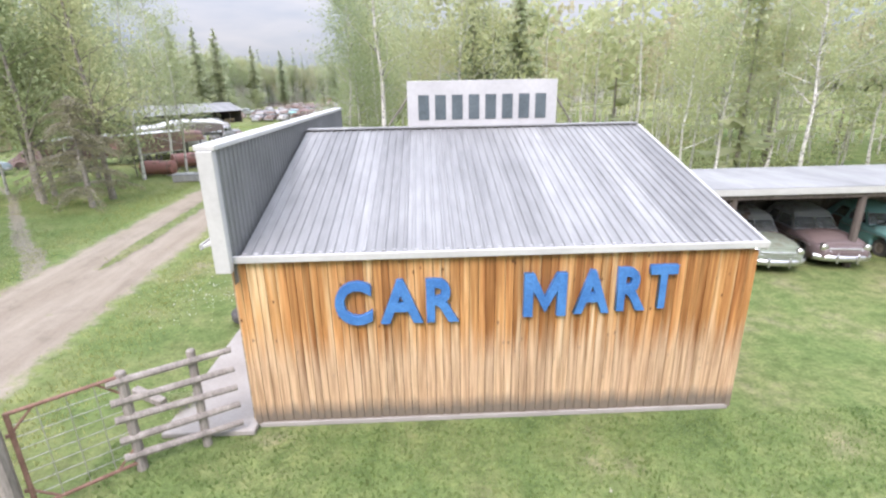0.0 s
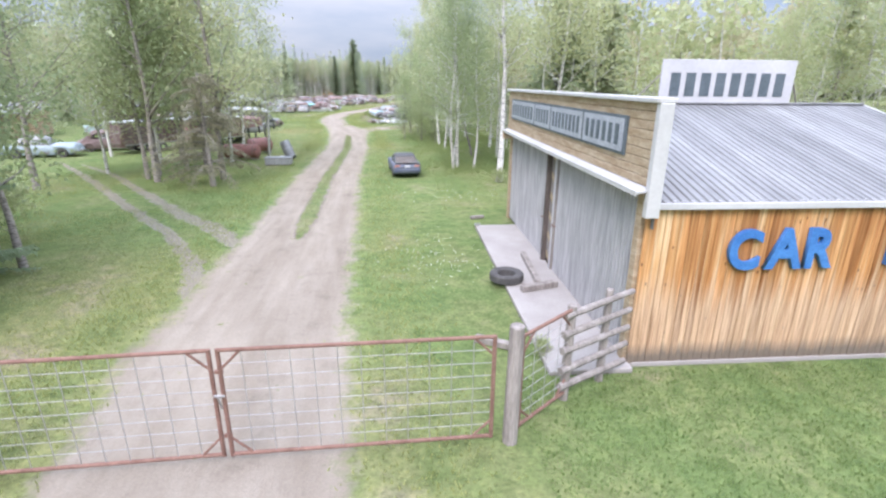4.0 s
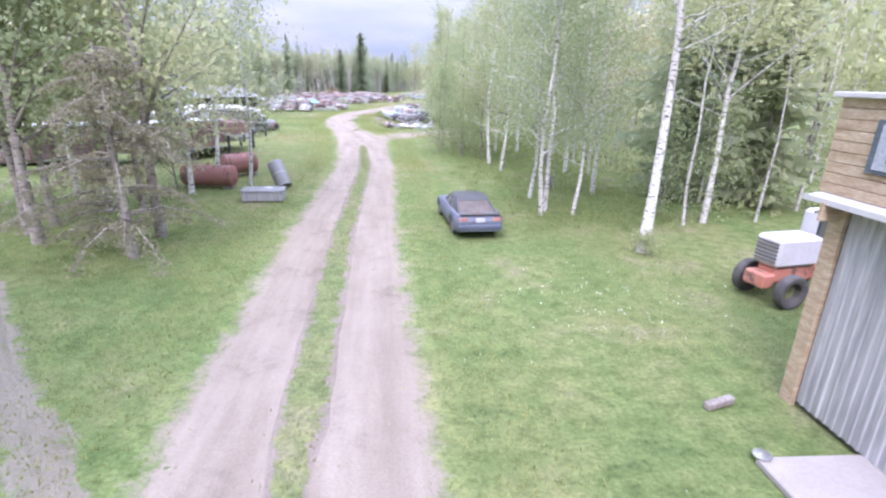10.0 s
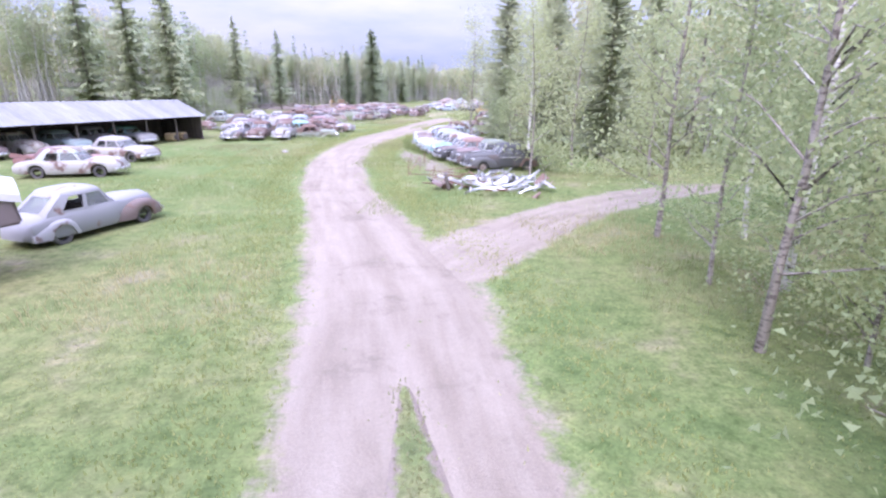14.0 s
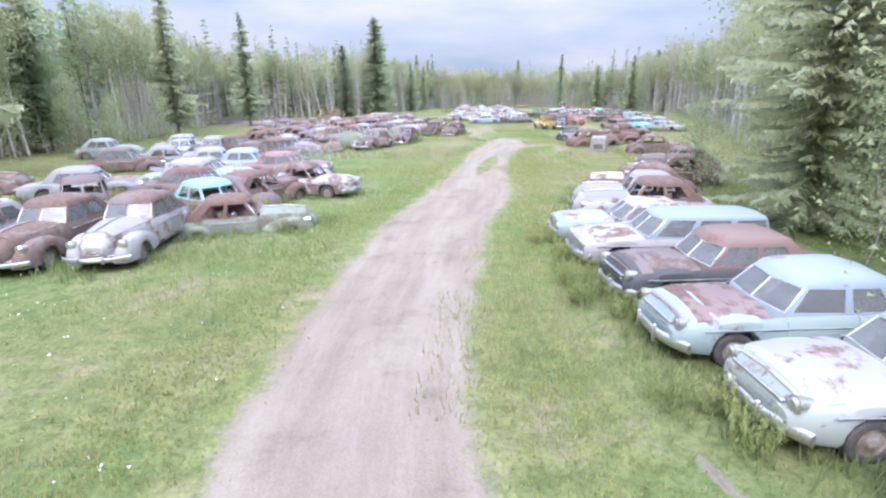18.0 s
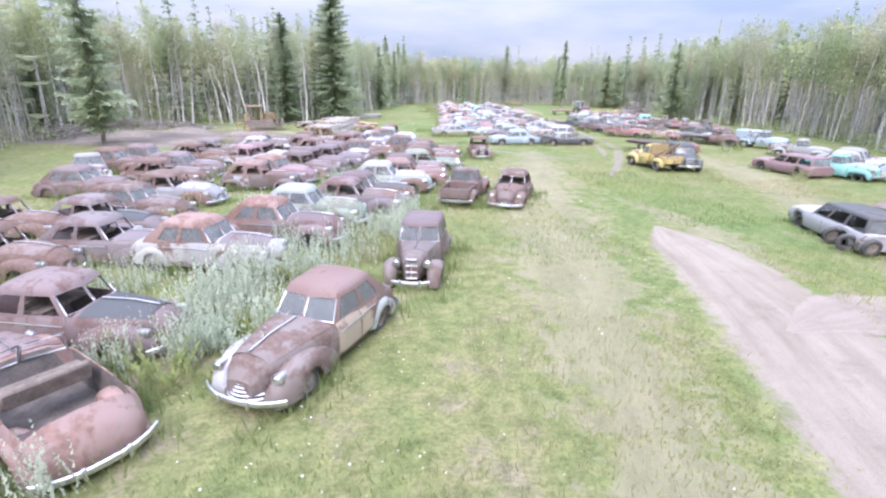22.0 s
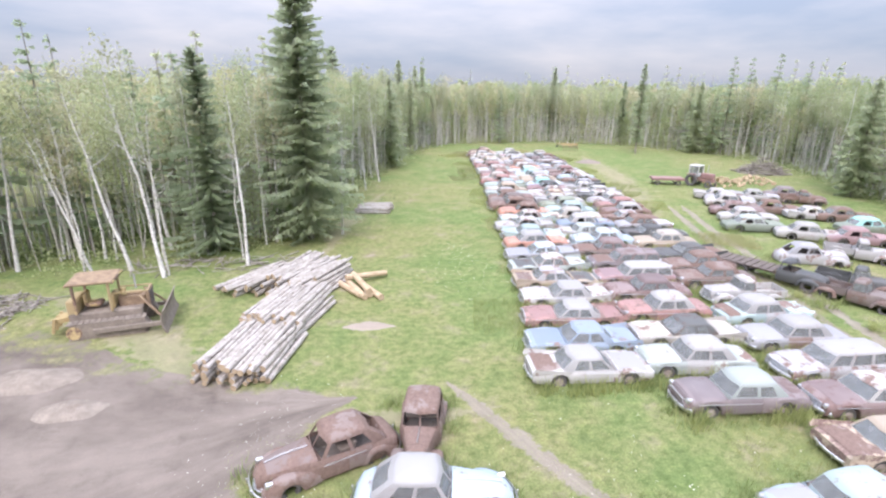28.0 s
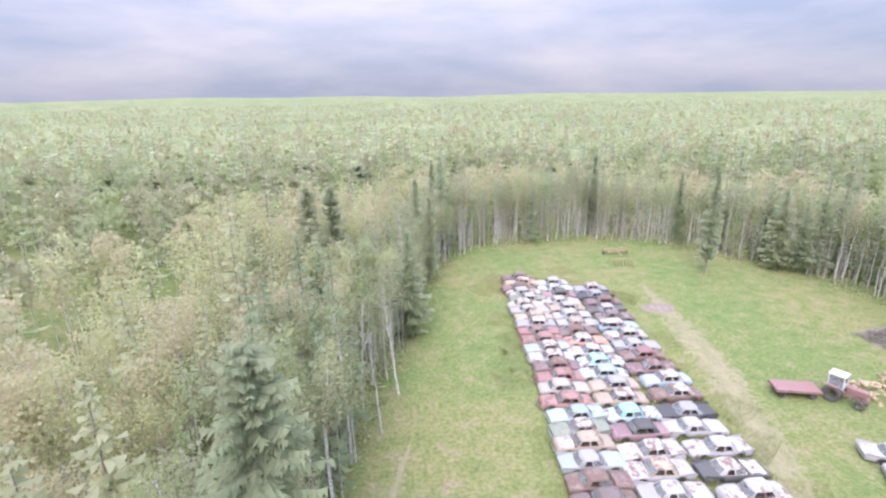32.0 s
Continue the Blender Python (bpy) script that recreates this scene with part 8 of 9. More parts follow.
# ---- camper, trailers and tanks on the west side ----
cv = thing("camper_trailer", "fifth-wheel camper with white roof and brown walls", "camper", pose(-28.0, 59.4, 0, 0, 0, 40))
bm = bmesh.new()
ring_loft(bm, [[(x, y, z) for x, z in ((-4.6, 0.6), (-4.6, 2.1), (-2.6, 2.15), (-1.4, 2.55), (1.2, 2.6), (4.2, 2.35), (4.3, 1.55), (2.0, 1.35), (2.0, 0.6))] for y in (-1.2, 1.2)])
bmesh.ops.recalc_face_normals(bm, faces=bm.faces[:])
bmesh.ops.bevel(bm, geom=bm.edges[:], offset=0.06, segments=2, affect="EDGES")
part("wall", as_mesh("wall", bm, "p_plum"), "", cv, "faded brown camper walls")
bm = bmesh.new()
ring_loft(bm, [[(x, 0, z0), (x, -1.27, z0), (x, -1.24, z0 + 0.2), (x, -0.8, z0 + 0.36), (x, 0, z0 + 0.42), (x, 0.8, z0 + 0.36), (x, 1.24, z0 + 0.2), (x, 1.27, z0)]
               for x, z0 in ((-4.7, 2.0), (-2.6, 2.08), (-1.35, 2.45), (0.0, 2.52), (2.0, 2.46), (3.6, 2.28), (4.36, 2.1))])
bmesh.ops.recalc_face_normals(bm, faces=bm.faces[:])
part("roof", as_mesh("roof", bm, "signwhite"), "", cv, "domed white camper roof")
for x, w_, h_ in ((0.55, 1.1, 0.62), (2.6, 0.6, 0.28)):
    wf = part("window", box((x, -1.22, 2.0), (w_, 0.05, h_), None, 0.02), "signwhite", cv)
    part("pane", box((x, -1.25, 2.0), (w_ - 0.12, 0.03, h_ - 0.12)), "dark", wf)
part("door", box((-0.75, -1.22, 1.65), (0.7, 0.05, 1.5), None, 0.02), "signwhite", cv, "white camper door")
for x in (-1.4, -0.5):
    for s in (-1, 1):
        part("wheel", WHEEL, "", cv, "", Matrix.Translation((x, s * 1.05, 0.345)))
for s in (-1, 1):
    part("jack_leg", box((3.4, s * 0.8, 0.8), (0.1, 0.1, 1.6)), "tindark", cv)


def gooseneck(m, col, label, box_body):
    t = thing("gooseneck_trailer", label, "trailer", m)
    for s in (-1, 1):
        part("frame_rail", beam((-3.4, s * 0.9, 0.8), (2.2, s * 0.9, 0.8), 0.12, 0.22), "tindark", t)
        part("neck_beam", merged(beam((2.2, s * 0.6, 0.8), (2.4, s * 0.5, 1.75), 0.12, 0.24), beam((2.3, s * 0.5, 1.75), (4.6, s * 0.15, 1.6), 0.12, 0.28)), "darksteel", t)
        part("landing_leg", box((2.6, s * 0.75, 0.7), (0.14, 0.14, 1.4)), "darksteel", t)
        for x in (-1.4, -0.4):
            part("wheel", WHEEL, "", t, "", Matrix.Translation((x, s * 1.0, 0.345)))
    part("coupler", rod((4.5, 0, 1.7), (4.5, 0, 0.75), 0.08), "darksteel", t)
    if box_body:
        b = box((-0.8, 0, 1.6), (5.8, 2.0, 1.75), None, 0.12)
        paint_on(part("body", as_mesh("body", b, "p_red"), "", t), col)
        bm = bmesh.new()
        ring_loft(bm, [[(x, w * c, z0 + (2.5 - z0 - d) * v) for c, v in ((-1, 0), (-1, 0.8), (-0.8, 1), (0.8, 1), (1, 0.8), (1, 0))] for x, w, z0, d in ((1.9, 1.0, 1.45, 0), (3.6, 1.0, 1.45, 0.05), (4.3, 0.8, 1.5, 0.2), (4.6, 0.45, 1.6, 0.45))])
        bmesh.ops.recalc_face_normals(bm, faces=bm.faces[:])
        paint_on(part("nose", as_mesh("nose", bm, "p_red"), "", t), col)
        part("band", box((3.0, -1.01, 1.9), (2.2, 0.03, 0.1)), "oldwood", t, "pale yellow stripe")
        part("roof", box((-0.8, 0, 2.5), (5.9, 2.05, 0.08), None, 0.03), "signwhite", t, "white roof")
        for i in range(9):
            part("rib", box((-3.4 + i * 0.65, -1.02, 1.6), (0.06, 0.05, 1.6)), "p_rust", t)
        # dark strips laid on the solid side paint the shade of its air gaps
        for i in range(4):
            part("slot", box((-0.9, -1.01, 1.2 + i * 0.28), (5.2, 0.025, 0.09)), "dark", t, "dark strip standing for the shade in an air gap")
    else:
        for s in (-1, 1):
            part("side_panel", box((-0.6, s * 1.12, 1.3), (5.4, 0.05, 0.75), None, 0.015), "signwhite", t, "scuffed white side panel")
            for i in range(6):
                part("lettering_bar", box((1.0 + i * 0.17, s * 1.15, 1.4), (0.11, 0.02, 0.2)), "tank", t, "red lettering bar")
        for i in range(14):
            part("deck_plank", box((-3.3 + i * 0.4, 0, 0.95), (0.37, 2.2, 0.06), None, 0.01), "greywood", t)


gooseneck(pose(-24.7, 51.7, 0, 0, 0, 55), "red", "white flatbed trailer with dark steel gooseneck", False)
gooseneck(pose(-25.1, 47.3, 0, 0, 0, 55), "red", "faded red stock trailer with rounded nose", True)
gooseneck(pose(-29.0, 44.0, 0, 0, 0, 55), "maroon", "dull maroon stock trailer with white roof", True)


wt_ = thing("water_tank", "galvanised tank tilted against a fuel tank", "tank", Matrix.Translation((-16.8, 38.2, 0.12)) @ Vector((-0.55, 0.55, 1.08)).to_track_quat("Z", "Y").to_matrix().to_4x4())
part("shell", as_mesh("shell", lathe([(0.0, 0.0), (0.37, 0.0), (0.38, 0.02), (0.38, 1.3), (0.37, 1.32), (0.0, 1.3)], 26, "Z"), "tin"), "", wt_)
for z_ in (0.0, 0.66, 1.3):
    part("rim", lathe([(0.372, z_ - 0.02), (0.395, z_ - 0.02), (0.395, z_ + 0.02), (0.372, z_ + 0.02)], 26, "Z"), "tindark", wt_)
part("cap", rod((0.15, 0, 1.3), (0.15, 0, 1.36), 0.06), "tindark", wt_)
tub = thing("metal_tub", "flat grey sheet-metal tub with rusted foot", "tub", pose(-17.1, 35.5, 0, 0, 0, 4))
part("shell", box((0, 0, 0.26), (1.8, 0.95, 0.46), None, 0.04), "tindark", tub)
part("rim", box((0, 0, 0.51), (1.9, 1.05, 0.05), None, 0.015), "tin", tub)
part("lid", lathe([(0.0, 0.0), (0.2, 0.0), (0.21, 0.03), (0.12, 0.06), (0.0, 0.07)], 18, "Z"), "signwhite", tub, "round white lid", Matrix.Translation((0.2, 0.1, 0.535)))
part("foot", box((0, 0, 0.05), (1.7, 0.85, 0.1), None, 0.01), "p_rust", tub)


def fuel_tank(a, b, r, label):
    """Lying tank with bands, a filler neck and two timber chocks."""
    t = thing("fuel_tank", label, "tank", Matrix.Identity(4))
    a, b = Vector(a), Vector(b)
    d = (b - a).normalized()
    ln = (b - a).length
    m = Matrix.Translation(a) @ d.to_track_quat("Z", "Y").to_matrix().to_4x4()
    part("shell", as_mesh("shell", lathe([(0.0, -0.1), (r * 0.6, -0.07), (r, 0.05), (r, ln - 0.05), (r * 0.6, ln + 0.07), (0.0, ln + 0.1)], 24, "Z"), "tank"), "", t, "", m)
    for f in (0.12, 0.88):
        c = a + (b - a) * f
        part("band", lathe([(r + 0.012, -0.03), (r + 0.012, 0.03), (r - 0.01, 0.03), (r - 0.01, -0.03)], 24, "Z"), "p_rust", t, "", Matrix.Translation(c) @ d.to_track_quat("Z", "Y").to_matrix().to_4x4())
        part("chock", box((c.x, c.y, 0.05), (0.5, 0.5, 0.14), None, 0.02), "greywood", t)
    c = (a + b) / 2
    part("filler_neck", rod((c.x, c.y, c.z + r - 0.03), (c.x, c.y, c.z + r + 0.1), 0.06), "p_rust", t)


fuel_tank((-21.7, 38.3, 0.62), (-19.2, 38.1, 0.62), 0.52, "dull maroon fuel tank lying in the grass")
fuel_tank((-20.7, 41.0, 0.7), (-19.3, 42.1, 0.7), 0.56, "rusty red fuel tank lying on timber chocks")
dead = thing("dead_tree", "crooked dead tree arching over the grass", "tree", Matrix.Identity(4))
v_, f_ = tube_np([(-2.7, 38.7, -0.1), (-2.8, 38.95, 0.65), (-3.1, 39.4, 1.9), (-3.45, 39.7, 2.88), (-4.0, 39.9, 3.5), (-4.8, 40.05, 3.75), (-5.5, 40.15, 3.92), (-6.2, 40.2, 3.98)], [0.1, 0.095, 0.09, 0.085, 0.075, 0.055, 0.035, 0.012], 8)
part("trunk", smooth(mesh_np("trunk", v_, f_, ["darkbark"])), "darkbark", dead)
for p_ in ([(-3.45, 39.7, 2.85), (-3.2, 39.9, 3.3), (-3.05, 39.9, 3.8)], [(-4.2, 39.95, 3.55), (-4.4, 39.8, 3.95), (-4.3, 39.8, 4.4)], [(-4.9, 40.05, 3.75), (-5.3, 39.9, 3.55), (-5.6, 39.8, 3.5)]):
    v_, f_ = tube_np(p_, [0.04, 0.025, 0.01], 6)
    part("branch", smooth(mesh_np("branch", v_, f_, ["darkbark"])), "darkbark", dead)

# ---- log piles, firewood and brush ----
LOG = as_mesh("log", rod((0, -3.3, 0), (0, 3.3, 0), 0.15, 0.12, 9), "logbark")
LOG.materials.append(M["sawn"])
for face in LOG.polygons:
    face.material_index = 1 if abs(face.normal.y) > 0.9 else 0


CUT_LOG = as_mesh("log", rod((0, -1.5, 0), (0, 1.5, 0), 0.2, 0.19, 10), "oldwood")


def log_pile(m, wide, high, label, seed, spread=1.0, long=1.0, slump=0.0):
    """Rows of logs side by side; slump slides the upper rows back along their length."""
    t = thing("log_pile", label, "logs", m)
    r = np.random.RandomState(seed)
    for j in range(high):
        n = wide - j
        for i in range(n):
            girth = r.uniform(0.72, 1.22)
            spot = Matrix.Translation(((i - n / 2 + 0.5) * 0.27, r.uniform(-0.42, 0.42) * spread + slump * j, 0.14 + j * 0.235 + r.uniform(-0.03, 0.03)))
            part("log", LOG, "", t, "", spot @ Matrix.Rotation(radians(r.uniform(-3, 3) * spread), 4, "Z") @ Matrix.Rotation(r.uniform(0, 6.28), 4, "Y") @ Matrix.Diagonal((girth, long * r.uniform(0.88, 1.08), girth, 1)))
    return t


log_pile(pose(-26.7, 184.1, 0, 0, 0, -14), 14, 4, "stack of pale peeling aspen logs, cut ends showing", 1, 1.0, 0.72)
log_pile(pose(-25.75, 188.7, 0, 0, 0, -17), 14, 5, "stack of scarred pale aspen logs", 2, 1.0, 0.74)
log_pile(pose(-25.4, 193.6, 0, 0, 0, -26), 17, 5, "loose tumbled stack of pale aspen logs", 5, 2.0, 0.78)
log_pile(pose(-28.4, 194.2, 0, 0, 0, -38), 9, 3, "low spread of thin aspen logs", 6, 2.4, 0.7)
log_pile(pose(-21.3, 214.6, 0, 0, 0, 82) @ Matrix.Diagonal((0.8, 0.5, 0.8, 1)), 15, 3, "small old stack of grey logs", 4, 1.5)
for k, (x, y, z, a, tip) in enumerate(((-22.6, 192.1, 0.2, 34, 0), (-22.1, 191.9, 0.2, 24, 0), (-21.6, 192.3, 0.21, 16, 0), (-21.2, 191.7, 0.2, 28, 0), (-21.8, 192.2, 0.55, 22, 3), (-21.5, 193.8, 0.42, -62, -5))):
    tagged(part("loose_log", CUT_LOG, "", None, "", pose(x, y, z, tip, 0, a)), "thick yellow-brown peeled log slid off the stack", "log", "slid logs")
CHUNK = as_mesh("billet", rod((0, -0.2, 0), (0, 0.2, 0), 0.13, 0.12, 7), "oldwood")


def firewood(x, y, rad, n, seed):
    t = thing("firewood_heap", "heap of pale split firewood", "firewood", Matrix.Translation((x, y, 0)))
    r = np.random.RandomState(seed)
    for i in range(n):
        a, d = r.uniform(0, 6.28), rad * math.sqrt(r.uniform())
        part("billet", CHUNK, "", t, "", Matrix.Translation((d * math.cos(a) * 1.3, d * math.sin(a), 0.08 + (1.25 * (1 - d / rad)) * r.uniform(0.6, 1))) @ Euler(r.uniform(0, 6, 3)).to_matrix().to_4x4())


firewood(27.0, 226.2, 2.2, 75, 1)
firewood(32.4, 227.2, 2.4, 75, 2)


def brush(name, x, y, lx, ly, h, n, ln, seed, mat, label):
    """A tangle of thin sticks, joined: nobody could count them."""
    r = np.random.RandomState(seed)
    ch = []
    for i in range(n):
        u, v = r.uniform(-1, 1), r.uniform(-1, 1)
        c = np.array([u * lx, v * ly, max(0.06, h * (1 - max(abs(u), abs(v))) * r.uniform(0.4, 1))])
        d = r.normal(size=3) * (1, 1, 0.25)
        d = d / np.linalg.norm(d) * ln * r.uniform(0.4, 1)
        d[2] = min(abs(d[2]), c[2] * 0.9 + 0.1) * (1 if d[2] > 0 else -0.6)
        ch.append(tube_np([c - d / 2, c + d / 2], [0.05, 0.03], 4))
    v, f = stack(ch)
    v[:, 2] = np.maximum(v[:, 2], 0.01)
    return tagged(part(name, mesh_np(name, v + (x, y, 0), f, [mat]), mat), label, "brush", kind="stuff")


brush("brush_pile", 40.3, 235.5, 3.2, 2.6, 3.0, 420, 2.2, 1, "greybark", "tall heap of grey brushwood")
brush("slash_pile", -50.0, 190.5, 9.0, 2.6, 1.5, 420, 3.0, 2, "greybark", "long windrow of grey branches and stumps")
brush("slash_pile", -54.0, 182.0, 3.0, 6.0, 1.4, 260, 3.0, 3, "greybark", "long windrow of grey branches and stumps")
brush("fallen_branches", -33.0, 198.0, 7.0, 1.5, 0.4, 60, 3.0, 4, "greybark", "fallen grey branches at the wood edge")
brush("fallen_branches", -1.0, 46.0, 2.4, 7.0, 0.2, 16, 2.0, 5, "greybark", "fallen grey branches under the aspens")
# scrap heap of bumpers and frames by the drive
sc = thing("scrap_heap", "heap of chrome bumpers and rusty car frames", "scrap", Matrix.Translation((-9.3, 74.4, 0)))
r = np.random.RandomState(6)
BAR = as_mesh("old_bumper", bumper(0, 0.95, 0, 1, 0.15), "chrome")
for i in range(46):
    part("old_bumper", BAR, "", sc, "", Matrix.Translation((r.normal(0, 1.3), r.normal(0, 0.9), 0.1 + abs(r.normal(0, 0.22)))) @ Euler((r.uniform(-0.5, 0.5), r.uniform(-1.5, 1.5), r.uniform(0, 6.28))).to_matrix().to_4x4())
for i in range(16):
    x, y, a = r.normal(-1.6, 1.2), r.normal(0.4, 1.2), r.uniform(0, 6.28)
    part("frame_rail", beam((x, y, 0.15), (x + 1.2 * math.cos(a), y + 1.2 * math.sin(a), 0.2 + r.uniform(0, 0.3)), 0.05, 0.06), "gatepipe", sc)
for i in range(26):
    bm = box((0, 0, 0), (r.uniform(0.2, 0.7), r.uniform(0.2, 0.6), 0.03), None, 0.008)
    for v in bm.verts:
        v.co.z += 0.25 * noise.noise((v.co.x * 3 + i, v.co.y * 3, 0))
    paint_on(part("scrap_panel", as_mesh("scrap_panel", bm, "p_rust"), "", sc, "", Matrix.Translation((r.normal(-1.2, 1.7), r.normal(0.3, 1.3), r.uniform(0.06, 0.35))) @ Euler((r.uniform(-0.7, 0.7), r.uniform(-0.7, 0.7), r.uniform(0, 6))).to_matrix().to_4x4()), ("rust", "rust", "redroof", "grey", "white")[i % 5])
part("radiator", box((-3.2, -0.8, 0.45), (0.16, 0.75, 0.8), Matrix.Rotation(radians(-12), 4, "Y"), 0.02), "dark", sc, "black radiator core")
for i in range(5):
    part("old_wheel", RIM, "", sc, "", Matrix.Translation((-3.4 + i * 0.8, 0.9 + r.normal(0, 0.5), 0.1)) @ Matrix.Rotation(radians(75), 4, "X"))
fr = thing("pipe_frame", "rusty pipe frame and long rails lying in grass", "scrap", Matrix.Translation((-12.9, 78.6, 0)))
for a, b in (((-1.5, -0.6, 0.1), (1.6, -1.4, 0.1)), ((-0.6, 1.0, 0.1), (1.8, -0.9, 0.15)), ((-1.6, -0.4, 0), (-0.9, 1.2, 0.9)), ((-0.9, 1.2, 0.0), (-0.9, 1.2, 0.9)), ((-1.6, -0.4, 0), (-1.6, -0.4, 0.9)), ((0.6, 0.9, 0.1), (2.4, 0.3, 0.4))):
    part("rail", rod(a, b, 0.022), "gatepipe", fr)
for x, y, h in ((-14.4, 81.8, 0.8), (-13.5, 83.0, 0.7), (-13.0, 78.6, 0.5)):
    tagged(part("steel_stake", rod((0, 0, -0.2), (0.03, 0.02, h), 0.025), "gatepipe", None, "", Matrix.Translation((x, y, 0))), "rusty steel stake in the ground", "stake")
st = bmesh.new()
bmesh.ops.create_icosphere(st, subdivisions=2, radius=0.28)
for v in st.verts:
    v.co = v.co * (1 + 0.25 * noise.noise(v.co * 4)) * 1.0
    v.co.z *= 0.5
tagged(part("boulder", st, "concrete", None, "", Matrix.Translation((-24.4, 89.1, 0.06))), "small pale stone in the meadow", "stone")
ym = thing("hay_rake", "small yellow farm machine at the meadow's end", "farm machine", Matrix.Translation((20.0, 267.5, 0)))
part("beam", beam((-1.8, 0, 1.2), (1.8, 0, 1.2), 0.15, 0.18), "yellow", ym)
for i in range(6):
    part("tine_arm", beam((-1.6 + i * 0.64, 0, 1.2), (-1.6 + i * 0.64, -0.9, 0.05), 0.08, 0.1), "gatepipe", ym)

# ---- odd pieces at the far end and among the wrecks ----
hw = thing("harrow", "yellow field harrow with dark tines on the grass", "implement", pose(21.8, 274.2, 0, 0, 0, 6))
for y_ in (-0.9, 0.0, 0.9):
    part("beam", beam((-2.2, y_, 0.75), (2.2, y_, 0.75), 0.14, 0.14), "yellow", hw)
for x_ in (-2.0, 0.0, 2.0):
    part("cross_beam", beam((x_, -1.0, 0.86), (x_, 1.0, 0.86), 0.12, 0.1), "yellow", hw)
for i in range(9):
    part("tine", merged(rod((-2.0 + i * 0.5, -0.9, 0.72), (-2.0 + i * 0.5, -1.15, 0.35), 0.03), rod((-2.0 + i * 0.5, -1.15, 0.35), (-2.0 + i * 0.5, -0.9, 0.0), 0.03)), "darksteel", hw)
    part("tine", merged(rod((-2.0 + i * 0.5, 0.9, 0.72), (-2.0 + i * 0.5, 0.65, 0.35), 0.03), rod((-2.0 + i * 0.5, 0.65, 0.35), (-2.0 + i * 0.5, 0.9, 0.0), 0.03)), "darksteel", hw)
part("drawbar", beam((0, -1.0, 0.7), (0, -3.0, 0.3), 0.12, 0.12), "yellow", hw)
for s_ in (-1, 1):
    part("wheel", WHEEL, "", hw, "", Matrix.Translation((s_ * 2.45, 0, 0.345)) @ Matrix.Rotation(radians(90), 4, "Z"))


def mound(name, x, y, rx, ry, h, mat, label, seed):
    """A low heap with an uneven top."""
    n, m = 28, 10
    vs, fs = [(0, 0, h)], []
    for j in range(1, m + 1):
        for i in range(n):
            a, d = 2 * math.pi * i / n, j / m
            k = 1 + 0.25 * noise.noise((math.cos(a) * 1.5, math.sin(a) * 1.5, seed))
            vs.append((rx * k * d * math.cos(a), ry * k * d * math.sin(a), max(-0.02, h * (1 - d * d) ** 1.3 + 0.12 * noise.noise((d * 6 * math.cos(a), d * 6 * math.sin(a), seed)) * (1 - d) - 0.02 * d)))
    bm = bmesh.new()
    bv = [bm.verts.new(v) for v in vs]
    for i in range(n):
        bm.faces.new((bv[0], bv[1 + i], bv[1 + (i + 1) % n]))
        for j in range(m - 1):
            p, q = 1 + j * n + i, 1 + j * n + (i + 1) % n
            bm.faces.new((bv[p], bv[p + n], bv[q + n], bv[q]))
    return tagged(part(name, as_mesh(name, bm, mat), "", None, "", Matrix.Translation((x, y, 0))), label, "heap")


mound("gravel_heap", 16.8, 249.3, 2.6, 1.7, 0.5, "mud", "low heap of grey-brown gravel on the grass", 3)
for x_, y_, sx_, h_ in ((-36, 183, 2.2, 0.4), (-43, 186, 2.8, 0.5), (-47, 181, 2.2, 0.45), (-39, 174, 2.0, 0.3), (-33, 180.5, 1.5, 0.25), (-45, 173, 2.4, 0.3)):
    mound("dirt_mound", x_, y_, sx_, sx_ * 0.6, h_, "mud", "scraped mound of brown dirt in the yard", x_)
en = thing("engine_block", "rusted engine and axle lying in the grass", "engine", pose(-31.4, 144.9, 0, 0, 0, 30))
part("block", box((0, 0, 0.3), (0.8, 0.45, 0.5), None, 0.04), "p_rust", en)
part("head", box((0, 0, 0.6), (0.75, 0.25, 0.12), None, 0.03), "p_brown", en)
part("gearbox", rod((0.4, 0, 0.3), (1.0, 0, 0.25), 0.2, 0.12, 10), "p_rust", en)
part("axle", rod((-1.3, 0.5, 0.12), (0.9, 0.7, 0.12), 0.05), "p_rust", en)
for x_ in (-0.25, 0.0, 0.25):
    part("pulley", rod((-0.45, x_ * 0.5, 0.3 + x_ * 0.4), (-0.5, x_ * 0.5, 0.3 + x_ * 0.4), 0.09, None, 10), "darksteel", en)

for k_ in (2.0, 3.1):
    yh = thing("engine_hood", "yellow machine hood stored under the shed", "hood", ls.matrix_basis @ Matrix.Translation((k_, -0.7, 0)))
    part("shell", box((0, 0, 0.4), (0.75, 1.1, 0.75), Matrix.Rotation(0.2, 4, "Z"), 0.16), "yellow", yh)
    part("grille", box((0, 0.58, 0.4), (0.4, 0.04, 0.4)), "dark", yh)

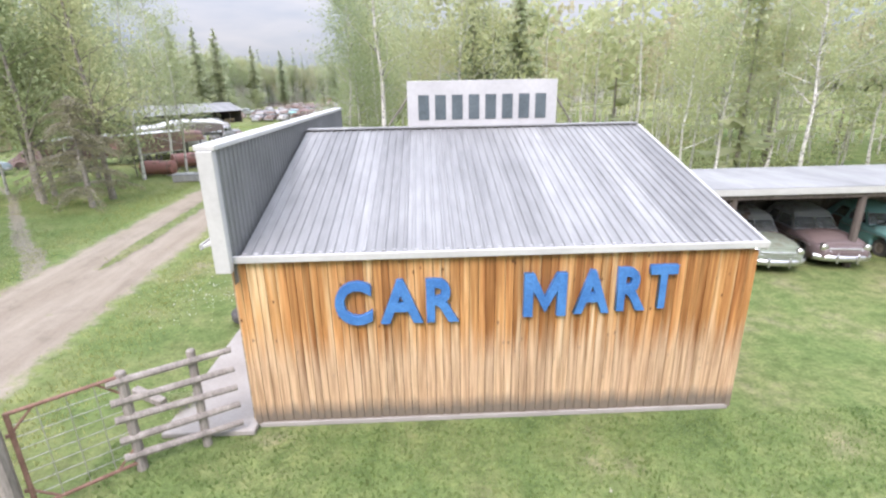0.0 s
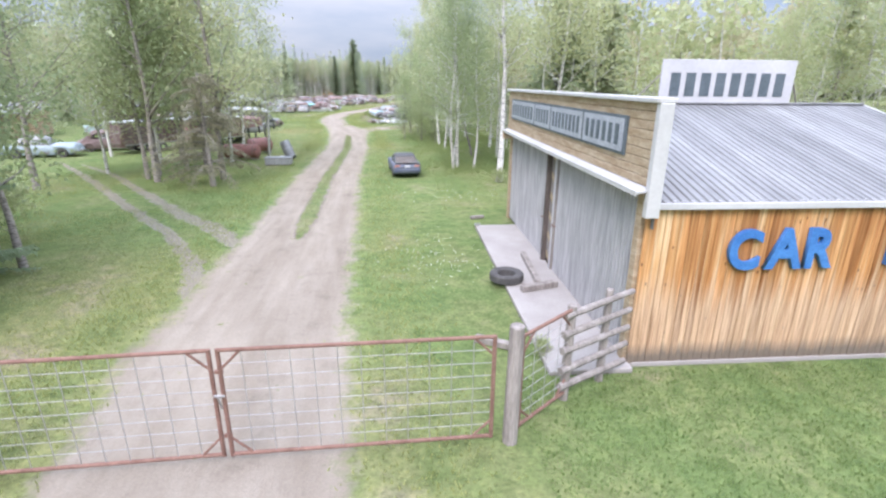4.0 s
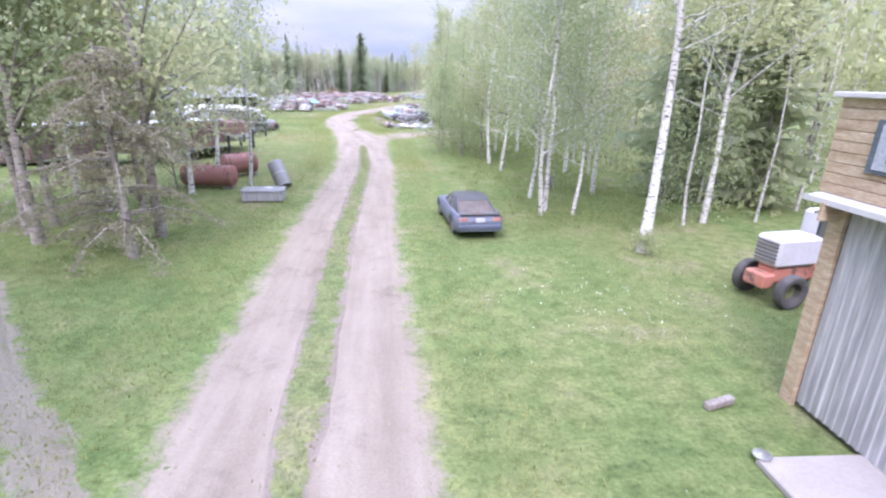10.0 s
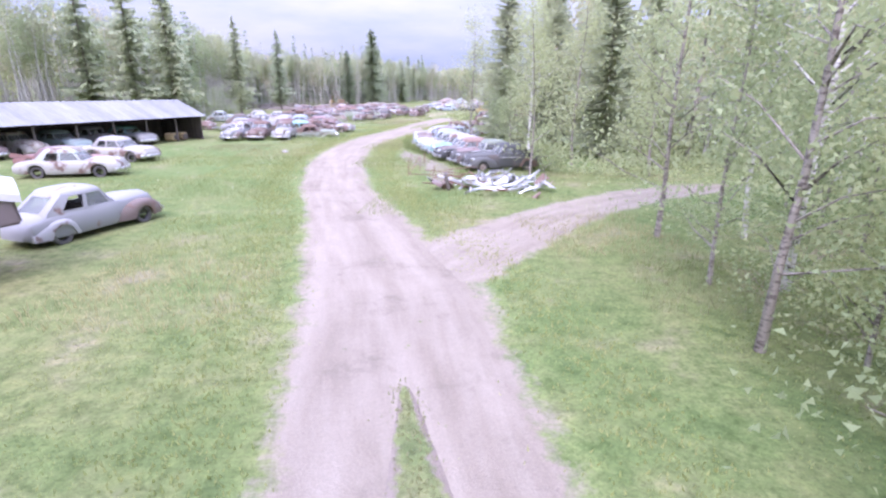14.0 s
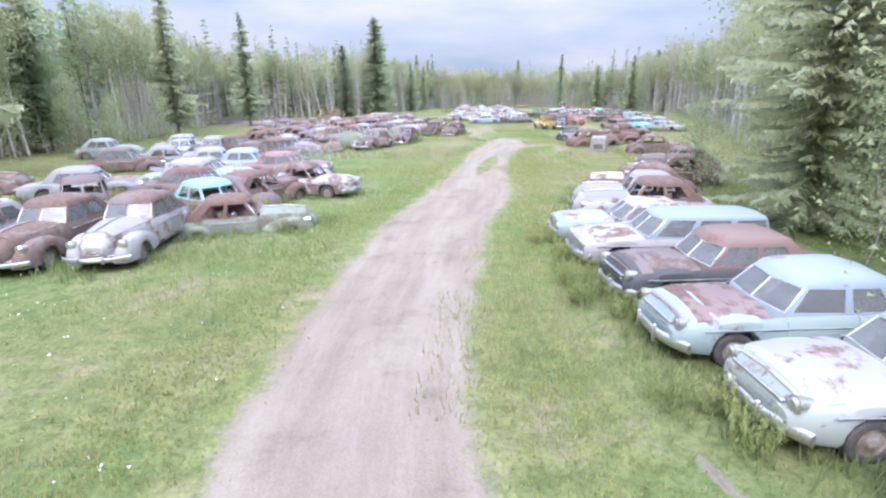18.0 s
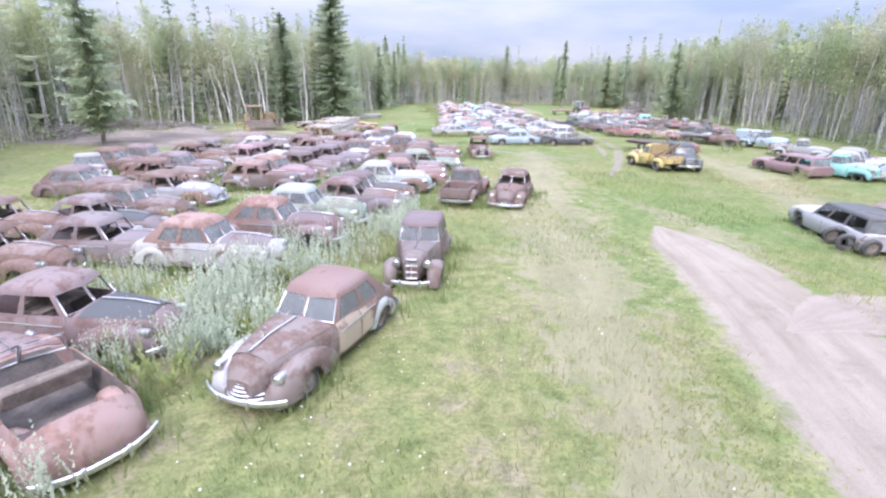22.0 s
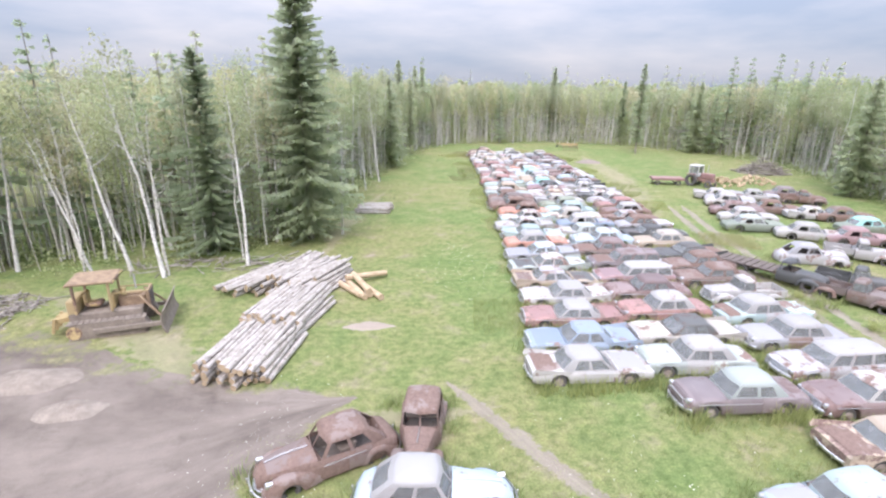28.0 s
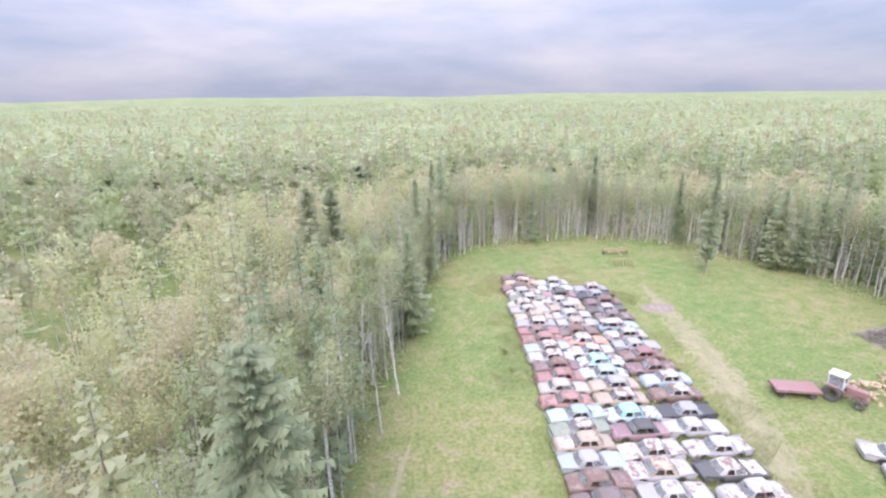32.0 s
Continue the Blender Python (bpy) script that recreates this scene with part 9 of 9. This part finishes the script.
# ---- weeds among the cars ----
def weed_mesh(seed, h, stems, mat, w=0.016):
    """Upright stems with narrow feathery leaves."""
    r = np.random.RandomState(seed)
    vs = []
    for i in range(stems):
        a, d = r.uniform(0, 6.28), 0.5 * math.sqrt(r.uniform())
        foot = np.array([math.cos(a) * d * 0.7, math.sin(a) * d * 0.7, 0])
        top = foot + np.array([math.cos(a) * d * 0.5, math.sin(a) * d * 0.5, h * r.uniform(0.55, 1.1)])
        for t in np.linspace(0.1, 1, 9):
            p = foot + (top - foot) * t
            b = r.uniform(0, 6.28)
            o = np.array([math.cos(b), math.sin(b), r.uniform(0.8, 2.0)])
            o *= 0.2 * (1.15 - 0.6 * t) / np.linalg.norm(o)
            s = np.array([-math.sin(b), math.cos(b), 0]) * w
            vs += [p, p + o * 0.5 + s, p + o, p + o * 0.5 - s]
    return mesh_np("weed", vs, np.arange(len(vs)).reshape(-1, 4), [mat])


for k_, (x_, y_, a_) in enumerate(((-3.25, 137.75, 70), (-3.6, 136.8, 60), (-3.3, 136.1, 80))):
    ty_ = thing("discarded_wheel", "worn wheel leaning on the grey wagon", "wheel", Matrix.Translation((x_, y_, 0.36)) @ Matrix.Rotation(radians(a_ - 90), 4, "Z") @ Matrix.Rotation(radians(14), 4, "X"), "discarded wheels")
    part("tyre", WHEEL, "", ty_)
    if k_ != 1:
        part("rim", RIM, "", ty_, "rusted red rim" if k_ == 0 else "")
WEEDS = [weed_mesh(1, 0.95, 48, "sage", 0.022), weed_mesh(2, 0.75, 44, "sage", 0.022), weed_mesh(3, 0.55, 26, "grassblade", 0.025), weed_mesh(4, 0.75, 28, "drygrass", 0.014), weed_mesh(5, 0.85, 44, "grassblade", 0.02), weed_mesh(6, 0.6, 50, "grassblade", 0.022)]
r = np.random.RandomState(12)
for k in range(240):
    if k < 55:
        x, y, j = r.normal(-25.0, 1.1) + (k % 5 > 2) * 1.5, r.uniform(130.5, 152), k % 2 if k % 4 < 2 else 4 + k % 2
        x += 0.25 * max(0.0, y - 138)
    elif k < 100:
        x, y, j = r.uniform(-36, -18), r.uniform(129, 172), 2 + r.randint(2)
    elif k < 125:
        x, y, j = r.uniform(5, 24), r.uniform(146, 196), 2 + r.randint(2)
    else:
        x, y, j = r.uniform(-33, -24), r.uniform(100, 118), 2 + r.randint(2)
    if k >= 150:
        j = 4 + r.randint(2)
        x, y = ((r.uniform(-14.9, -13.9), r.uniform(90, 101)) if k < 172 else (r.uniform(-31, -16), r.uniform(138, 172)) if k < 212 else (r.uniform(-10, 9), r.uniform(182, 240)))
    s = r.uniform(0.8, 1.5) if j < 4 else r.uniform(0.45, 0.85)
    ob = part("sage_clump" if j < 2 else "weed_clump", WEEDS[j], "", None, "", Matrix.Translation((x, y, 0)) @ Matrix.Rotation(r.uniform(0, 6), 4, "Z") @ Matrix.Scale(s, 4))
    tagged(ob, "pale silvery sage clump among the cars" if j < 2 else "rank green weeds among the cars", "weed", "weeds")


def sage_thicket(spots, seed):
    """Tall silvery spikes standing thick between the wrecks."""
    q = np.random.RandomState(seed)
    vs = []
    for x, y, wide, n in spots:
        for i in range(n):
            foot = np.array([x + q.normal(0, wide), y + q.normal(0, wide), 0.0])
            h = q.uniform(0.55, 1.15)
            top = foot + np.array([q.normal(0, 0.1), q.normal(0, 0.1), h])
            for u in np.linspace(0.12, 1.0, 10):
                p = foot + (top - foot) * u
                b = q.uniform(0, 6.28)
                o = np.array([math.cos(b) * 0.07, math.sin(b) * 0.07, 0.11]) * (1.2 - 0.7 * u)
                side = np.array([-math.sin(b), math.cos(b), 0]) * 0.022
                vs += [p - side, p + side, p + o]
    v = np.array(vs)
    return tagged(part("sage_thicket", mesh_np("sage_thicket", v, np.arange(len(v)).reshape(-1, 3), ["sage"], ngon=3), "sage"), "tall silvery sage standing thick between the wrecks", "sage", kind="stuff")


sage_thicket([(-24.9, 131.7, 0.35, 130), (-25.4, 132.9, 0.4, 120), (-24.6, 133.6, 0.5, 190), (-24.5, 135.0, 0.5, 150), (-26.2, 131.3, 0.3, 60), (-22.7, 135.8, 0.5, 110), (-21.8, 138.2, 0.6, 120), (-28.4, 134.6, 0.4, 70), (-27.6, 135.6, 0.5, 80),
              (-21.0, 140.5, 0.5, 70), (-25.6, 127.6, 0.25, 40), (-26.0, 119.6, 0.8, 90), (-27.8, 121.5, 0.9, 110), (-24.8, 122.4, 0.7, 60), (-20.0, 140.0, 0.3, 60), (-20.1, 141.4, 0.3, 60), (-19.6, 142.7, 0.3, 60), (-19.2, 143.7, 0.3, 60), (-20.5, 140.8, 0.3, 60)], 44)


def grass_between_rows():
    """Tall grass left standing in the gaps between the long rows of parked cars."""
    q = np.random.RandomState(31)
    pts = []
    for col, (ya, _, _) in enumerate(COLS):
        for i in range(-1, 20):
            y = ya + 2.72 * i + 1.36
            x = lane(y, col)
            for c in range(int(q.randint(7, 14))):
                cx, cy = x + q.uniform(-2.9, 2.9), y + q.normal(0, 0.16)
                n_ = q.randint(18, 46)
                pts.append(np.stack([cx + q.normal(0, 0.26, n_), cy + q.normal(0, 0.13, n_), q.uniform(0.3, 0.78, n_)], 1))
    p = np.concatenate(pts)
    a, lean = q.uniform(0, 6.28, len(p)), q.uniform(0.03, 0.2, (len(p), 2)) * q.choice((-1, 1), (len(p), 2))
    d = np.stack([np.cos(a), np.sin(a)], 1) * 0.022
    v = np.zeros((len(p), 4, 3))
    v[:, 0, :2], v[:, 1, :2] = p[:, :2] - d, p[:, :2] + d
    v[:, 2, :2], v[:, 3, :2] = p[:, :2] + lean + d * 0.3, p[:, :2] + lean - d * 0.3
    v[:, 2, 2] = v[:, 3, 2] = p[:, 2]
    ob = part("tall_grass", mesh_np("tall_grass", v.reshape(-1, 3), np.arange(len(p) * 4).reshape(-1, 4), ["grassblade"]), "", None)
    tagged(ob, "tall green grass standing between rows of parked cars", "grass", "", "stuff")


grass_between_rows()


def grass_round_wrecks():
    """Rank grass and weeds that stand close against the old cars."""
    q = np.random.RandomState(41)
    pts = []
    for x, y, turn, near in SPOTS:
        if y < 78 or y > 205 or (y < 100 and x < -33):
            continue
        a = math.radians(turn)
        for c in range(15 if near else 9):
            u, s = q.uniform(-2.6, 2.6), q.choice((-1, 1))
            lx, ly = (u, s * q.normal(1.08, 0.16)) if c % 4 else (s * q.normal(2.72, 0.2), q.uniform(-0.9, 0.9))
            n_ = q.randint(16, 44)
            h = q.uniform(0.22, 0.5) if q.uniform() < 0.8 else q.uniform(0.6, 0.95)
            px, py = x + lx * math.cos(a) - ly * math.sin(a), y + lx * math.sin(a) + ly * math.cos(a)
            pts.append(np.stack([q.normal(px, 0.22, n_), q.normal(py, 0.22, n_), h * q.uniform(0.5, 1.1, n_)], 1))
    p = np.concatenate(pts)
    a = q.uniform(0, 6.28, len(p))
    d = np.stack([np.cos(a), np.sin(a)], 1) * 0.019
    tip = p[:, :2] + q.normal(0, 0.3, (len(p), 2)) * p[:, 2:]
    v = np.stack([np.hstack([p[:, :2] - d, np.zeros((len(p), 1))]), np.hstack([p[:, :2] + d, np.zeros((len(p), 1))]), np.hstack([tip, p[:, 2:]])], 1).reshape(-1, 3)
    ob = part("rank_grass", mesh_np("rank_grass", v, np.arange(len(v)).reshape(-1, 3), ["grassblade"], ngon=3), "", None)
    tagged(ob, "rank green grass grown up against derelict cars", "grass", "", "stuff")


grass_round_wrecks()


def daisies(x, y, sx, sy, n, seed):
    q = np.random.RandomState(seed)
    p = np.stack([q.normal(x, sx, n), q.normal(y, sy, n), q.uniform(0.12, 0.3, n)], 1)
    p = p[[not on_road(a, b, 0.6) for a, b, _ in p]]
    v, f = leaf_tris(q, p, 0.026)
    return tagged(part("daisies", mesh_np("daisies", v, f, ["petal"], ngon=3), "petal"), "scattered white daisies in the grass", "flowers", kind="stuff")


for k, (x, y, sx, sy, n) in enumerate(((4.5, 3.5, 1.2, 0.8, 260), (-7.2, 14, 0.8, 1.2, 160), (-5.5, 24, 1.5, 1.2, 160), (-22.0, 124.5, 1.0, 1.6, 320), (-23, 135, 3, 9, 500), (-8, 130, 6, 8, 260), (-13.5, 152, 1.2, 7, 500), (-24, 176, 2, 3, 350), (-9, 172, 4, 3, 300), (-25, 96, 3, 9, 350), (-14.6, 196, 1.5, 4, 250))):
    daisies(x, y, sx, sy, n, k)
